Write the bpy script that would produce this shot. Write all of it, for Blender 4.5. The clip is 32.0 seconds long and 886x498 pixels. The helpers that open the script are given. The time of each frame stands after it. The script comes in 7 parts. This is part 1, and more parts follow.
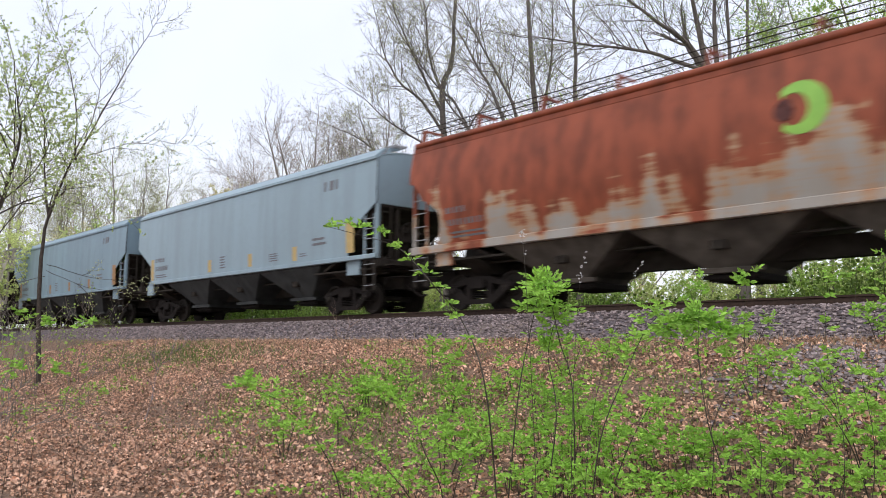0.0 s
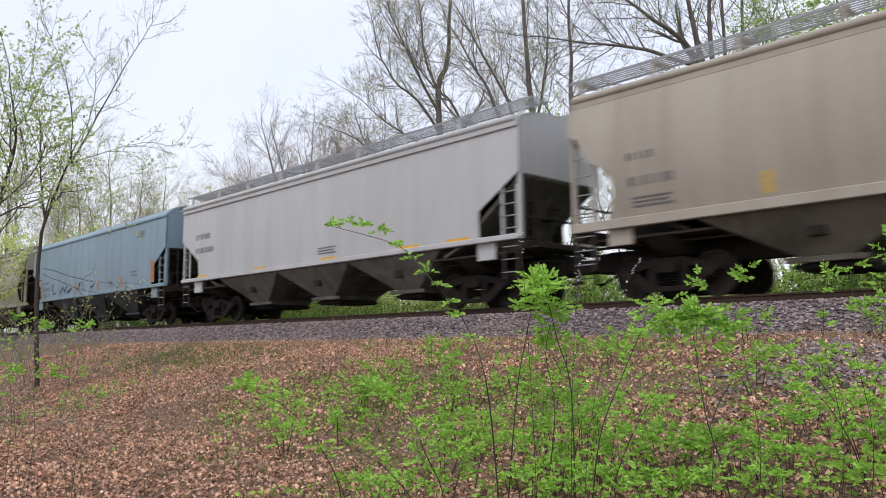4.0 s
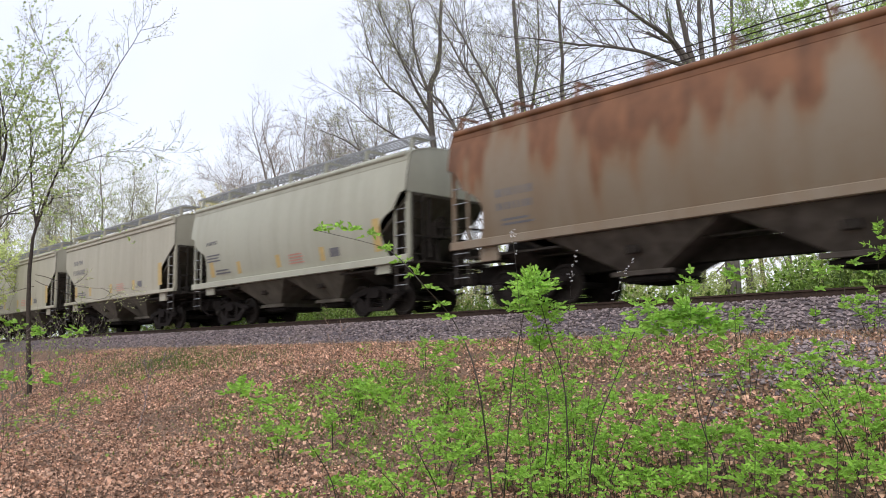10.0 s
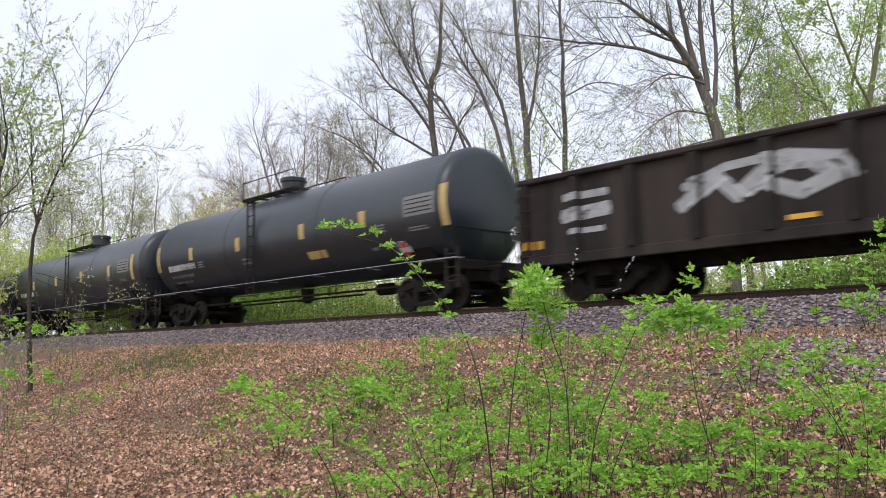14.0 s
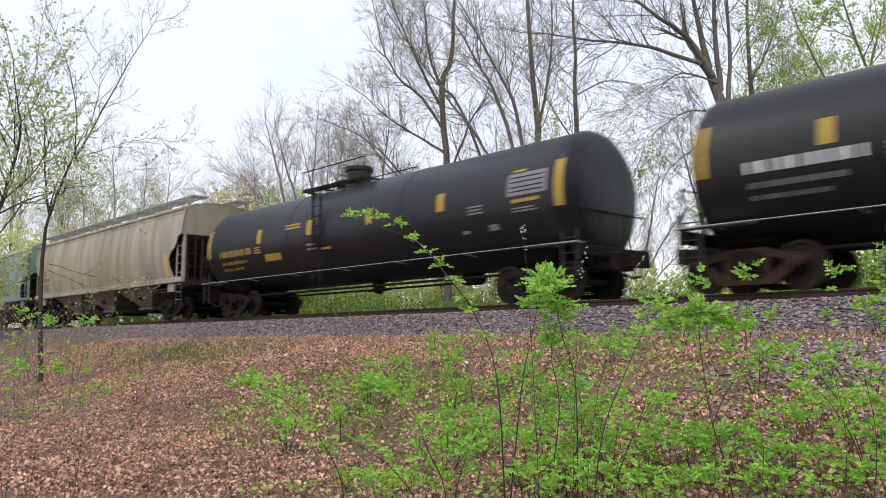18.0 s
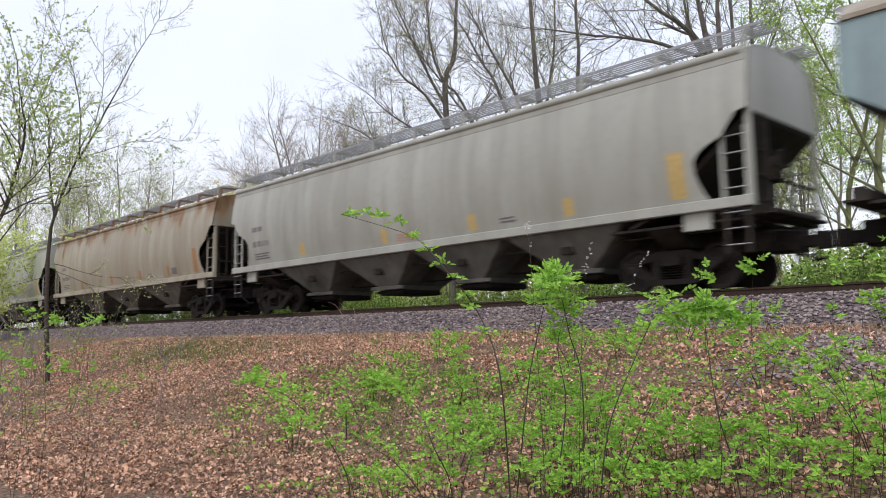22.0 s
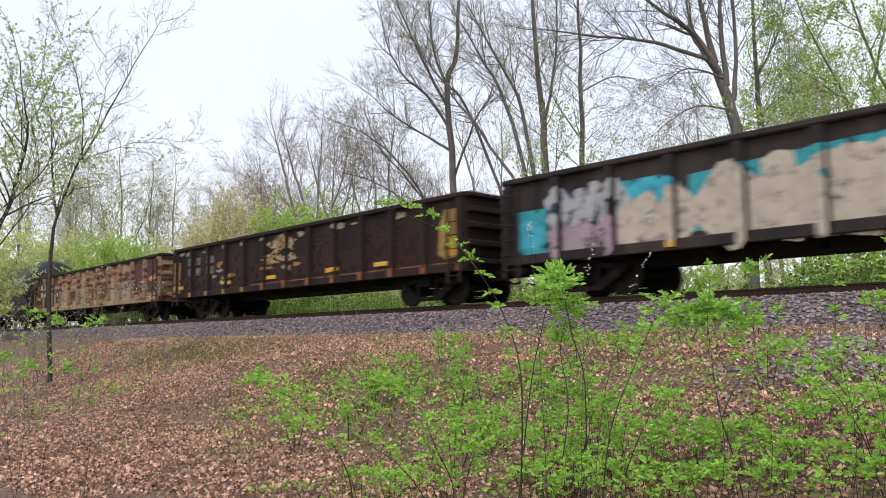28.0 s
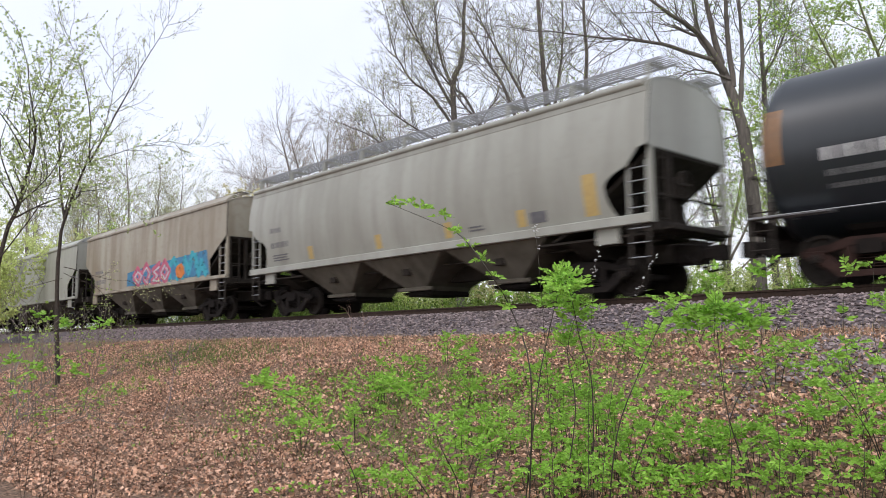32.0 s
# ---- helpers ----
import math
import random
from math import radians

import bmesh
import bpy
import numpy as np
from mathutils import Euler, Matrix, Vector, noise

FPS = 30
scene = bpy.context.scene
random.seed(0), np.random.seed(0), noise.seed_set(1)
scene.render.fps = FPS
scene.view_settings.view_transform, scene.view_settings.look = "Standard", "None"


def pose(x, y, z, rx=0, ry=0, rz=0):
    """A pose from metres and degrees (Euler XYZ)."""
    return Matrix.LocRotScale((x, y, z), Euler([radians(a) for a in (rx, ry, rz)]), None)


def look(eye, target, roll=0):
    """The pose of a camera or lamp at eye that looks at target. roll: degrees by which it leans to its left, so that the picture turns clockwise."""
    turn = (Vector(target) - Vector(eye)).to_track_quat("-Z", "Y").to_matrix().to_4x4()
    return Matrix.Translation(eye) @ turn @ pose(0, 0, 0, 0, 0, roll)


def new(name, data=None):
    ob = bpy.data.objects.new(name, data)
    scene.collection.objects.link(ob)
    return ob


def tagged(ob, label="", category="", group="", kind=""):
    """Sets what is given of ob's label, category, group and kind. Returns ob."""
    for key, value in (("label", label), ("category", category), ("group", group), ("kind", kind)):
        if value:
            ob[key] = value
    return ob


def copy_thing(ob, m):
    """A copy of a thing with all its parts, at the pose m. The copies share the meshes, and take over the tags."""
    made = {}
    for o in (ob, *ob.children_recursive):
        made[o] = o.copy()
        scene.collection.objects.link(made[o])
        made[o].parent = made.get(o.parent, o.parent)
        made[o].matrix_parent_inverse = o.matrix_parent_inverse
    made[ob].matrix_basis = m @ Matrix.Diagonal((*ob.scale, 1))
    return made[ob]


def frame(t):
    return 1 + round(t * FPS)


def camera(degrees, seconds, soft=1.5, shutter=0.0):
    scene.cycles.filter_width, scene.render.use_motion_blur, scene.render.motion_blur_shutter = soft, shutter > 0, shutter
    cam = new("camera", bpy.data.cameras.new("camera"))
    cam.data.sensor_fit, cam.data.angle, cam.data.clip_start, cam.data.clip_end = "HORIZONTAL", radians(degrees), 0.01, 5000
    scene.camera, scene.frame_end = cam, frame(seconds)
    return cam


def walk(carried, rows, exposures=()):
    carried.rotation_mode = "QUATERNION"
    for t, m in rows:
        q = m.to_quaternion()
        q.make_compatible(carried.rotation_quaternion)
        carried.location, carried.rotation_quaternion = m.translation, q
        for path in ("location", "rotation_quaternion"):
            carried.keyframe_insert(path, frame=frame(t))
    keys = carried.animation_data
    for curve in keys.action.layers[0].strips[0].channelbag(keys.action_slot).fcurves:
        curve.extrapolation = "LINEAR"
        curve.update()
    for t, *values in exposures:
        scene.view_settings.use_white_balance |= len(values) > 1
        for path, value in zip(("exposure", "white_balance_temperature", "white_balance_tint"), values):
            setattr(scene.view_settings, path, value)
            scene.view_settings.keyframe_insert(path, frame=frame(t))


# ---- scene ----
import itertools

# ---- camera: it stands on the low bank and sways a little ----
EYE = Vector((0.0, 0.0, -0.8))
cam = camera(59.28, 32.0, soft=0.9, shutter=0.35)


def aim(yaw, pitch, roll):
    y, p = radians(yaw), radians(pitch)
    return look(EYE, EYE + Vector((-math.sin(y) * math.cos(p), math.cos(y) * math.cos(p), math.sin(p))), roll)


# seconds, turn from the track's normal, tilt, roll
walk(cam, [(t, aim(a, b, c)) for t, a, b, c in (
    (0, 46.250, 6.810, 0.050), (0.5, 46.389, 6.893, 0.193), (1, 46.407, 7.085, -0.242), (1.5, 46.362, 7.104, -0.079),
    (2, 46.246, 6.910, 0.000), (2.5, 46.093, 6.782, -0.504), (3, 46.113, 6.725, -0.502), (3.5, 46.102, 6.746, -0.578),
    (5.5, 46.022, 6.858, -0.635), (6, 45.664, 6.916, -0.368), (6.5, 45.287, 6.856, 0.063), (7, 45.263, 6.774, 0.206),
    (7.5, 45.522, 6.730, 0.301), (8, 45.638, 6.764, 0.207), (8.5, 45.664, 6.788, -0.394), (9, 45.688, 6.872, -0.967),
    (9.5, 45.628, 6.984, -1.295), (10, 45.567, 6.918, -1.219), (10.5, 45.609, 6.923, -1.233), (11, 45.568, 6.934, -1.302),
    (11.5, 45.565, 6.950, -1.254), (12, 45.618, 6.876, -1.289), (12.5, 45.626, 6.844, -1.240), (13, 45.639, 6.823, -1.264),
    (13.5, 45.605, 6.787, -1.196), (14, 45.609, 6.772, -1.236), (14.5, 45.659, 6.697, -1.149), (16.5, 46.258, 6.535, -0.761),
    (17, 46.357, 6.528, -0.683), (17.5, 46.401, 6.545, -0.478), (18, 46.317, 6.539, -0.351), (18.5, 46.380, 6.477, 0.042),
    (19, 46.486, 6.390, -0.175), (19.5, 46.473, 6.281, -0.589), (20, 46.491, 6.228, -0.759), (20.5, 46.524, 6.217, -0.240),
    (21, 46.562, 6.270, -0.270), (21.5, 46.591, 6.306, -0.863), (22, 46.642, 6.318, -0.768), (22.5, 46.700, 6.327, -0.795),
    (23, 46.713, 6.315, -0.881), (23.5, 46.739, 6.344, -0.814), (24, 46.711, 6.402, -0.795), (24.5, 46.661, 6.434, -0.777),
    (25, 46.647, 6.443, -0.795), (25.5, 46.647, 6.396, -0.888), (27.5, 46.780, 6.304, -0.832), (28, 46.791, 6.378, -0.733),
    (28.5, 46.858, 6.451, -0.617), (29, 46.951, 6.526, -0.378), (29.5, 46.990, 6.527, 0.022), (30, 47.187, 6.502, -0.108),
    (30.5, 47.248, 6.518, -0.664), (31, 47.358, 6.611, -0.406), (31.5, 47.346, 6.625, -0.807), (32, 47.243, 6.533, -0.777))],
     exposures=((0, 0.0, 6300, 13), (1, 0.0, 6300, 13), (2, -0.09, 6300, 13), (9.2, -0.09, 6300, 13), (10, 0.0, 6300, 13), (21.5, 0.0, 6300, 13), (22.3, -0.04, 6300, 13), (23, -0.07, 6300, 13), (25.5, -0.07, 6300, 13), (28, 0.0, 6300, 13), (32, 0.0, 6300, 13)))

# ---- world and sun: an overcast spring day ----
world = bpy.data.worlds.new("sky")
scene.world = world
world.use_nodes = True
wn, wl = world.node_tree.nodes, world.node_tree.links
wn.clear()
sky = wn.new("ShaderNodeTexSky")
sky.sky_type, sky.sun_disc = "NISHITA", False
sky.sun_elevation, sky.sun_rotation = radians(48), radians(157)
sky.air_density, sky.dust_density = 1.6, 4.0
bg_sky, bg_cloud, add = wn.new("ShaderNodeBackground"), wn.new("ShaderNodeBackground"), wn.new("ShaderNodeAddShader")
bg_sky.inputs[1].default_value = 0.05
wl.new(sky.outputs[0], bg_sky.inputs[0])
tc, cloud, ramp = wn.new("ShaderNodeTexCoord"), wn.new("ShaderNodeTexNoise"), wn.new("ShaderNodeValToRGB")
cloud.inputs["Scale"].default_value, cloud.inputs["Detail"].default_value = 2.2, 4
ramp.color_ramp.elements[0].position, ramp.color_ramp.elements[0].color = 0.38, (0.83, 0.855, 0.95, 1)
ramp.color_ramp.elements[1].position, ramp.color_ramp.elements[1].color = 0.62, (0.94, 0.952, 0.995, 1)
wl.new(tc.outputs["Generated"], cloud.inputs["Vector"])
wl.new(cloud.outputs[0], ramp.inputs[0])
wl.new(ramp.outputs[0], bg_cloud.inputs[0])
bg_cloud.inputs[1].default_value = 0.97
out = wn.new("ShaderNodeOutputWorld")
wl.new(bg_sky.outputs[0], add.inputs[0])
wl.new(bg_cloud.outputs[0], add.inputs[1])
wl.new(add.outputs[0], out.inputs[0])
sun = new("sun", bpy.data.lights.new("sun", "SUN"))
sun.data.energy, sun.data.angle, sun.data.color = 1.0, radians(14), (1.0, 0.985, 0.965)
sun.matrix_world = look((0, 0, 30), (-0.3 * 30, 0.72 * 30, 30 - 33))
scene.view_settings.exposure = 0.0


# ---- materials ----
def surf(name, base, dark, scale=6.0, rough=0.6, metal=0.0, bump=0.15, third=None, scale_b=1.2, cover=0.5,
         stretch=(1, 1, 1), spread=0.0, contrast=0.25, spec=0.5, trans=0.0):
    """Two colours by fine noise, a third by coarse noise; spread varies each object or island."""
    m = bpy.data.materials.new(name)
    m.use_nodes = True
    n, l = m.node_tree.nodes, m.node_tree.links
    b = n["Principled BSDF"]
    c = n.new("ShaderNodeTexCoord")
    mp = n.new("ShaderNodeMapping")
    mp.inputs["Scale"].default_value = stretch
    l.new(c.outputs["Object"], mp.inputs[0])
    fine, coarse = n.new("ShaderNodeTexNoise"), n.new("ShaderNodeTexNoise")
    fine.inputs["Scale"].default_value, fine.inputs["Detail"].default_value = scale, 6
    coarse.inputs["Scale"].default_value, coarse.inputs["Detail"].default_value = scale_b, 4
    l.new(mp.outputs[0], fine.inputs["Vector"])
    l.new(mp.outputs[0], coarse.inputs["Vector"])
    r1 = n.new("ShaderNodeMapRange")
    r1.inputs[1].default_value, r1.inputs[2].default_value = 0.5 - contrast, 0.5 + contrast
    l.new(fine.outputs[0], r1.inputs[0])
    mix = n.new("ShaderNodeMix")
    mix.data_type = "RGBA"
    mix.inputs[6].default_value, mix.inputs[7].default_value = (*dark, 1), (*base, 1)
    l.new(r1.outputs[0], mix.inputs[0])
    col = mix.outputs[2]
    if third:
        r2 = n.new("ShaderNodeMapRange")
        r2.inputs[1].default_value, r2.inputs[2].default_value = 1 - cover - 0.08, 1 - cover + 0.12
        l.new(coarse.outputs[0], r2.inputs[0])
        m2 = n.new("ShaderNodeMix")
        m2.data_type = "RGBA"
        m2.inputs[7].default_value = (*third, 1)
        l.new(r2.outputs[0], m2.inputs[0])
        l.new(col, m2.inputs[6])
        col = m2.outputs[2]
    if spread:
        info = n.new("ShaderNodeNewGeometry")
        r3 = n.new("ShaderNodeMapRange")
        r3.inputs[3].default_value, r3.inputs[4].default_value = 1 - spread, 1 + spread
        l.new(info.outputs["Random Per Island"], r3.inputs[0])
        h = n.new("ShaderNodeHueSaturation")
        l.new(r3.outputs[0], h.inputs["Value"])
        l.new(col, h.inputs["Color"])
        col = h.outputs[0]
    l.new(col, b.inputs["Base Color"])
    b.inputs["Roughness"].default_value, b.inputs["Metallic"].default_value = rough, metal
    b.inputs["Specular IOR Level"].default_value = spec
    if bump:
        bm = n.new("ShaderNodeBump")
        bm.inputs["Strength"].default_value, bm.inputs["Distance"].default_value = bump, 0.02
        l.new(fine.outputs[0], bm.inputs["Height"])
        l.new(bm.outputs[0], b.inputs["Normal"])
    if trans:
        t = n.new("ShaderNodeBsdfTranslucent")
        l.new(col, t.inputs[0])
        ms = n.new("ShaderNodeMixShader")
        ms.inputs[0].default_value = trans
        l.new(b.outputs[0], ms.inputs[1])
        l.new(t.outputs[0], ms.inputs[2])
        l.new(ms.outputs[0], n["Material Output"].inputs[0])
    return m


def carbody(name, paint, streak, rust, rust_amount=0.0, rust_low=2.0, rust_high=4.3, rough=0.5, seed=0.0, streaks=0.5, spec=0.3, ripple=0.0, halo=None):
    """Car-side paint: upright dirt streaks, panel tone, and rust that thickens towards the roof."""
    m = bpy.data.materials.new(name)
    m.use_nodes = True
    n, l = m.node_tree.nodes, m.node_tree.links
    b = n["Principled BSDF"]
    c = n.new("ShaderNodeTexCoord")

    def noise_at(scale, stretch, detail=5, shift=0.0):
        mp = n.new("ShaderNodeMapping")
        mp.inputs["Scale"].default_value = stretch
        mp.inputs["Location"].default_value = (seed + shift, shift, seed * 0.3)
        l.new(c.outputs["Object"], mp.inputs[0])
        t = n.new("ShaderNodeTexNoise")
        t.inputs["Scale"].default_value, t.inputs["Detail"].default_value = scale, detail
        l.new(mp.outputs[0], t.inputs["Vector"])
        return t.outputs[0]

    def ramp_of(v, lo, hi):
        r = n.new("ShaderNodeMapRange")
        r.inputs[1].default_value, r.inputs[2].default_value = lo, hi
        l.new(v, r.inputs[0])
        return r.outputs[0]

    def mixed(f, a, bcol):
        x = n.new("ShaderNodeMix")
        x.data_type = "RGBA"
        for v, i in ((f, 0), (a, 6), (bcol, 7)):
            if isinstance(v, tuple):
                x.inputs[i].default_value = (*v, 1)
            elif isinstance(v, float):
                x.inputs[i].default_value = v
            else:
                l.new(v, x.inputs[i])
        return x.outputs[2]

    def math_of(op, a, bb):
        x = n.new("ShaderNodeMath")
        x.operation = op
        for v, i in ((a, 0), (bb, 1)):
            if isinstance(v, (int, float)):
                x.inputs[i].default_value = v
            else:
                l.new(v, x.inputs[i])
        return x.outputs[0]

    up = noise_at(1.0, (2.2, 1.0, 0.22))
    grime = noise_at(1.0, (5.0, 3.0, 5.0), 7, 3.0)
    broad = noise_at(1.0, (0.55, 1.0, 0.18), 2, 7.0)
    col = mixed(math_of("MULTIPLY", ramp_of(up, 0.42, 0.68), streaks), paint, streak)
    col = mixed(math_of("MULTIPLY", ramp_of(broad, 0.45, 0.6), 0.45 * streaks), col, streak)
    col = mixed(math_of("MULTIPLY", ramp_of(grime, 0.5, 0.72), 0.35 * streaks), col, streak)
    if rust_amount:
        sep = n.new("ShaderNodeSeparateXYZ")
        l.new(c.outputs["Object"], sep.inputs[0])
        high = ramp_of(sep.outputs[2], rust_low, rust_high)
        drip = noise_at(1.0, (1.5, 1.0, 0.28), 6, 11.0)
        mask = math_of("ADD", math_of("MULTIPLY", high, 0.75), math_of("MULTIPLY", drip, 1.9))
        if ripple:
            mask = math_of("ADD", mask, math_of("MULTIPLY", noise_at(1.0, (0.9, 1.0, 7.0), 3, 17.0), ripple))
        if halo:
            edge = ramp_of(mask, 1.24 - 0.5 * rust_amount, 1.46 - 0.5 * rust_amount)
            col = mixed(math_of("MULTIPLY", edge, 0.75), col, halo)
        f = ramp_of(mask, 1.42 - 0.5 * rust_amount, 1.54 - 0.5 * rust_amount)
        spot = mixed(ramp_of(noise_at(1.0, (3, 3, 1.2), 6, 5.0), 0.35, 0.65), rust, tuple(v * 0.55 for v in rust))
        col = mixed(f, col, spot)
    l.new(col, b.inputs["Base Color"])
    b.inputs["Roughness"].default_value = rough
    b.inputs["Specular IOR Level"].default_value = spec
    bp = n.new("ShaderNodeBump")
    bp.inputs["Strength"].default_value, bp.inputs["Distance"].default_value = 0.12, 0.02
    l.new(broad, bp.inputs["Height"])
    l.new(bp.outputs[0], b.inputs["Normal"])
    return m


M_SOIL = surf("leafy_soil", (0.31, 0.20, 0.135), (0.035, 0.024, 0.019), 26, 0.95, bump=1.0, third=(0.13, 0.10, 0.075), scale_b=9.0, cover=0.40, contrast=0.16, spec=0.12)
M_BALLAST = surf("ballast_gravel", (0.2, 0.172, 0.182), (0.04, 0.034, 0.037), 14, 0.95, bump=1.0, third=(0.2, 0.16, 0.14), scale_b=0.6, cover=0.4, spec=0.12)
M_STONE = surf("ballast_stone", (0.30, 0.25, 0.245), (0.14, 0.113, 0.11), 20, 0.9, bump=0.3, spread=0.6, spec=0.12)
M_LITTER = surf("dead_leaf", (0.67, 0.46, 0.335), (0.395, 0.22, 0.142), 11, 0.7, bump=0.2, third=(0.33, 0.205, 0.145), scale_b=0.9, cover=0.38, spread=0.75, trans=0.12, spec=0.12)
M_FLOOR = surf("grassy_woodland_floor", (0.17, 0.215, 0.06), (0.09, 0.115, 0.035), 3.5, 0.9, bump=0.6, third=(0.2, 0.15, 0.085), scale_b=0.5, cover=0.36, spec=0.1)
M_STRAW = surf("dry_grass", (0.42, 0.33, 0.20), (0.28, 0.20, 0.12), 5, 0.85, bump=0, spread=0.3)
M_GRASS = surf("green_grass", (0.17, 0.28, 0.05), (0.10, 0.18, 0.03), 5, 0.7, bump=0, spread=0.35, trans=0.3)
M_LEAF = surf("fresh_leaf", (0.37, 0.61, 0.10), (0.235, 0.46, 0.06), 9, 0.55, bump=0.1, spread=0.38, trans=0.4, spec=0.3)
M_LEAF_B = surf("spring_leaf", (0.36, 0.48, 0.11), (0.24, 0.36, 0.07), 7, 0.6, bump=0, spread=0.35, trans=0.4)
# green darkened to paint in the shade behind the track; ground weeds share it
M_LEAF_DEEP = surf("shade_darkened_leaf", (0.22, 0.33, 0.065), (0.13, 0.22, 0.04), 7, 0.6, bump=0, spread=0.4, trans=0.35)
# far bush leaves, paled in colour to stand in for distance haze
M_LEAF_HAZE = surf("haze_paled_young_leaf", (0.70, 0.76, 0.34), (0.58, 0.66, 0.25), 7, 0.6, bump=0, spread=0.3, trans=0.5)
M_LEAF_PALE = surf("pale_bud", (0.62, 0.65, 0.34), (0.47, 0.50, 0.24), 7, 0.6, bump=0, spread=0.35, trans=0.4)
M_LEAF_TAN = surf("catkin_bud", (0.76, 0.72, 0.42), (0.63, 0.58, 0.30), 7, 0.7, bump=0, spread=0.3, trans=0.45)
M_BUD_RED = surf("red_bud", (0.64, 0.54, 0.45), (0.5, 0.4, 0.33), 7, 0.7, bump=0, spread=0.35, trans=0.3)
M_BARK = surf("grey_bark", (0.215, 0.19, 0.172), (0.11, 0.096, 0.087), 12, 0.9, bump=0.5, stretch=(1, 1, 0.25), spec=0.12)
M_BARK_GREEN = surf("mossy_bark", (0.24, 0.25, 0.13), (0.13, 0.13, 0.07), 12, 0.9, bump=0.5, stretch=(1, 1, 0.25), spec=0.12)
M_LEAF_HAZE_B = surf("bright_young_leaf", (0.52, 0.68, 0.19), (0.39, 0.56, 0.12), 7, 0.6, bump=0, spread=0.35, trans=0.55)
M_LEAF_SOFT = surf("soft_green_leaf", (0.50, 0.60, 0.25), (0.38, 0.48, 0.17), 7, 0.6, bump=0, spread=0.35, trans=0.45)
# on far trees and bushes this paler bark paints in the haze
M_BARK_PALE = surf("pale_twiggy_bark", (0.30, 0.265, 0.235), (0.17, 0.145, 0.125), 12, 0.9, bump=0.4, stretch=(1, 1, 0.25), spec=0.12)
# bay colours hold dust and also the shade below the car body
M_BAY = surf("dusty_shaded_bay_steel", (0.125, 0.108, 0.09), (0.055, 0.046, 0.038), 3.5, 0.85, bump=0.15, third=(0.036, 0.03, 0.026), scale_b=0.8, cover=0.42, spec=0.2)
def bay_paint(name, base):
    """Body paint dulled by brake dust and road dirt, its colour darkened further for the shade under the car."""
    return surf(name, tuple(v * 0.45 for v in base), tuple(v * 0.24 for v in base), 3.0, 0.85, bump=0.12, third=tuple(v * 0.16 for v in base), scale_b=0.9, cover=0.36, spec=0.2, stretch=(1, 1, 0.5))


M_BAY_CREAM, M_BAY_GREY, M_BAY_BLUE = bay_paint("dirty_shaded_cream_bay_paint", (0.36, 0.325, 0.26)), bay_paint("dirty_shaded_grey_bay_paint", (0.37, 0.36, 0.32)), bay_paint("dirty_shaded_blue_bay_paint", (0.16, 0.17, 0.17))
M_STALK = surf("dry_stalk", (0.30, 0.2, 0.15), (0.18, 0.12, 0.09), 14, 0.9, bump=0.1)
M_TWIG = surf("twig_bark", (0.09, 0.075, 0.062), (0.045, 0.037, 0.031), 14, 0.85, bump=0.2, spec=0.12)
M_STEM = surf("dark_stem", (0.05, 0.042, 0.024), (0.025, 0.02, 0.013), 14, 0.7, bump=0.1)
M_RAIL = surf("rusty_rail", (0.07, 0.045, 0.034), (0.034, 0.024, 0.019), 20, 0.7, bump=0.2, spec=0.12)
M_TIE = surf("creosoted_timber", (0.09, 0.07, 0.055), (0.04, 0.03, 0.025), 16, 0.9, bump=0.4, stretch=(4, 1, 4), spec=0.12)
M_TRUCK = surf("grimy_cast_steel", (0.021, 0.017, 0.015), (0.010, 0.0085, 0.008), 9, 0.85, bump=0.3, spec=0.12)
M_TRUCK_RUST = surf("rusty_cast_steel", (0.055, 0.03, 0.025), (0.024, 0.016, 0.014), 9, 0.85, bump=0.3, spec=0.12)
M_WHEEL = surf("wheel_steel", (0.035, 0.03, 0.026), (0.018, 0.015, 0.013), 9, 0.7, 0.2, bump=0.2, spec=0.12)
M_TREAD = surf("polished_tread", (0.45, 0.43, 0.41), (0.3, 0.28, 0.26), 9, 0.35, 0.9, bump=0.1)
# grime on the underframe; on recessed hopper sheets it also paints in shade
M_UNDER = surf("road_grime_and_shade", (0.05, 0.043, 0.037), (0.024, 0.021, 0.018), 5, 0.9, bump=0.25, spec=0.12)
M_GRATE = surf("galvanised_grating", (0.36, 0.37, 0.38), (0.22, 0.22, 0.22), 9, 0.5, 0.5, bump=0.1)
M_YELLOW = surf("yellow_reflector", (0.75, 0.42, 0.04), (0.55, 0.30, 0.03), 12, 0.5, bump=0.05)
M_TAN = surf("faded_yellow_patch", (0.52, 0.38, 0.14), (0.42, 0.30, 0.12), 12, 0.6, bump=0.05)
M_ORANGE = surf("faded_orange_patch", (0.36, 0.18, 0.065), (0.27, 0.15, 0.07), 12, 0.6, bump=0.05)
M_BLACKINK = surf("dark_stencil", (0.10, 0.10, 0.11), (0.16, 0.16, 0.17), 12, 0.6, bump=0)
M_WHITEINK = surf("white_stencil", (0.72, 0.72, 0.72), (0.5, 0.5, 0.5), 12, 0.6, bump=0)
M_RED = surf("red_placard", (0.6, 0.06, 0.05), (0.5, 0.08, 0.06), 12, 0.5, bump=0)


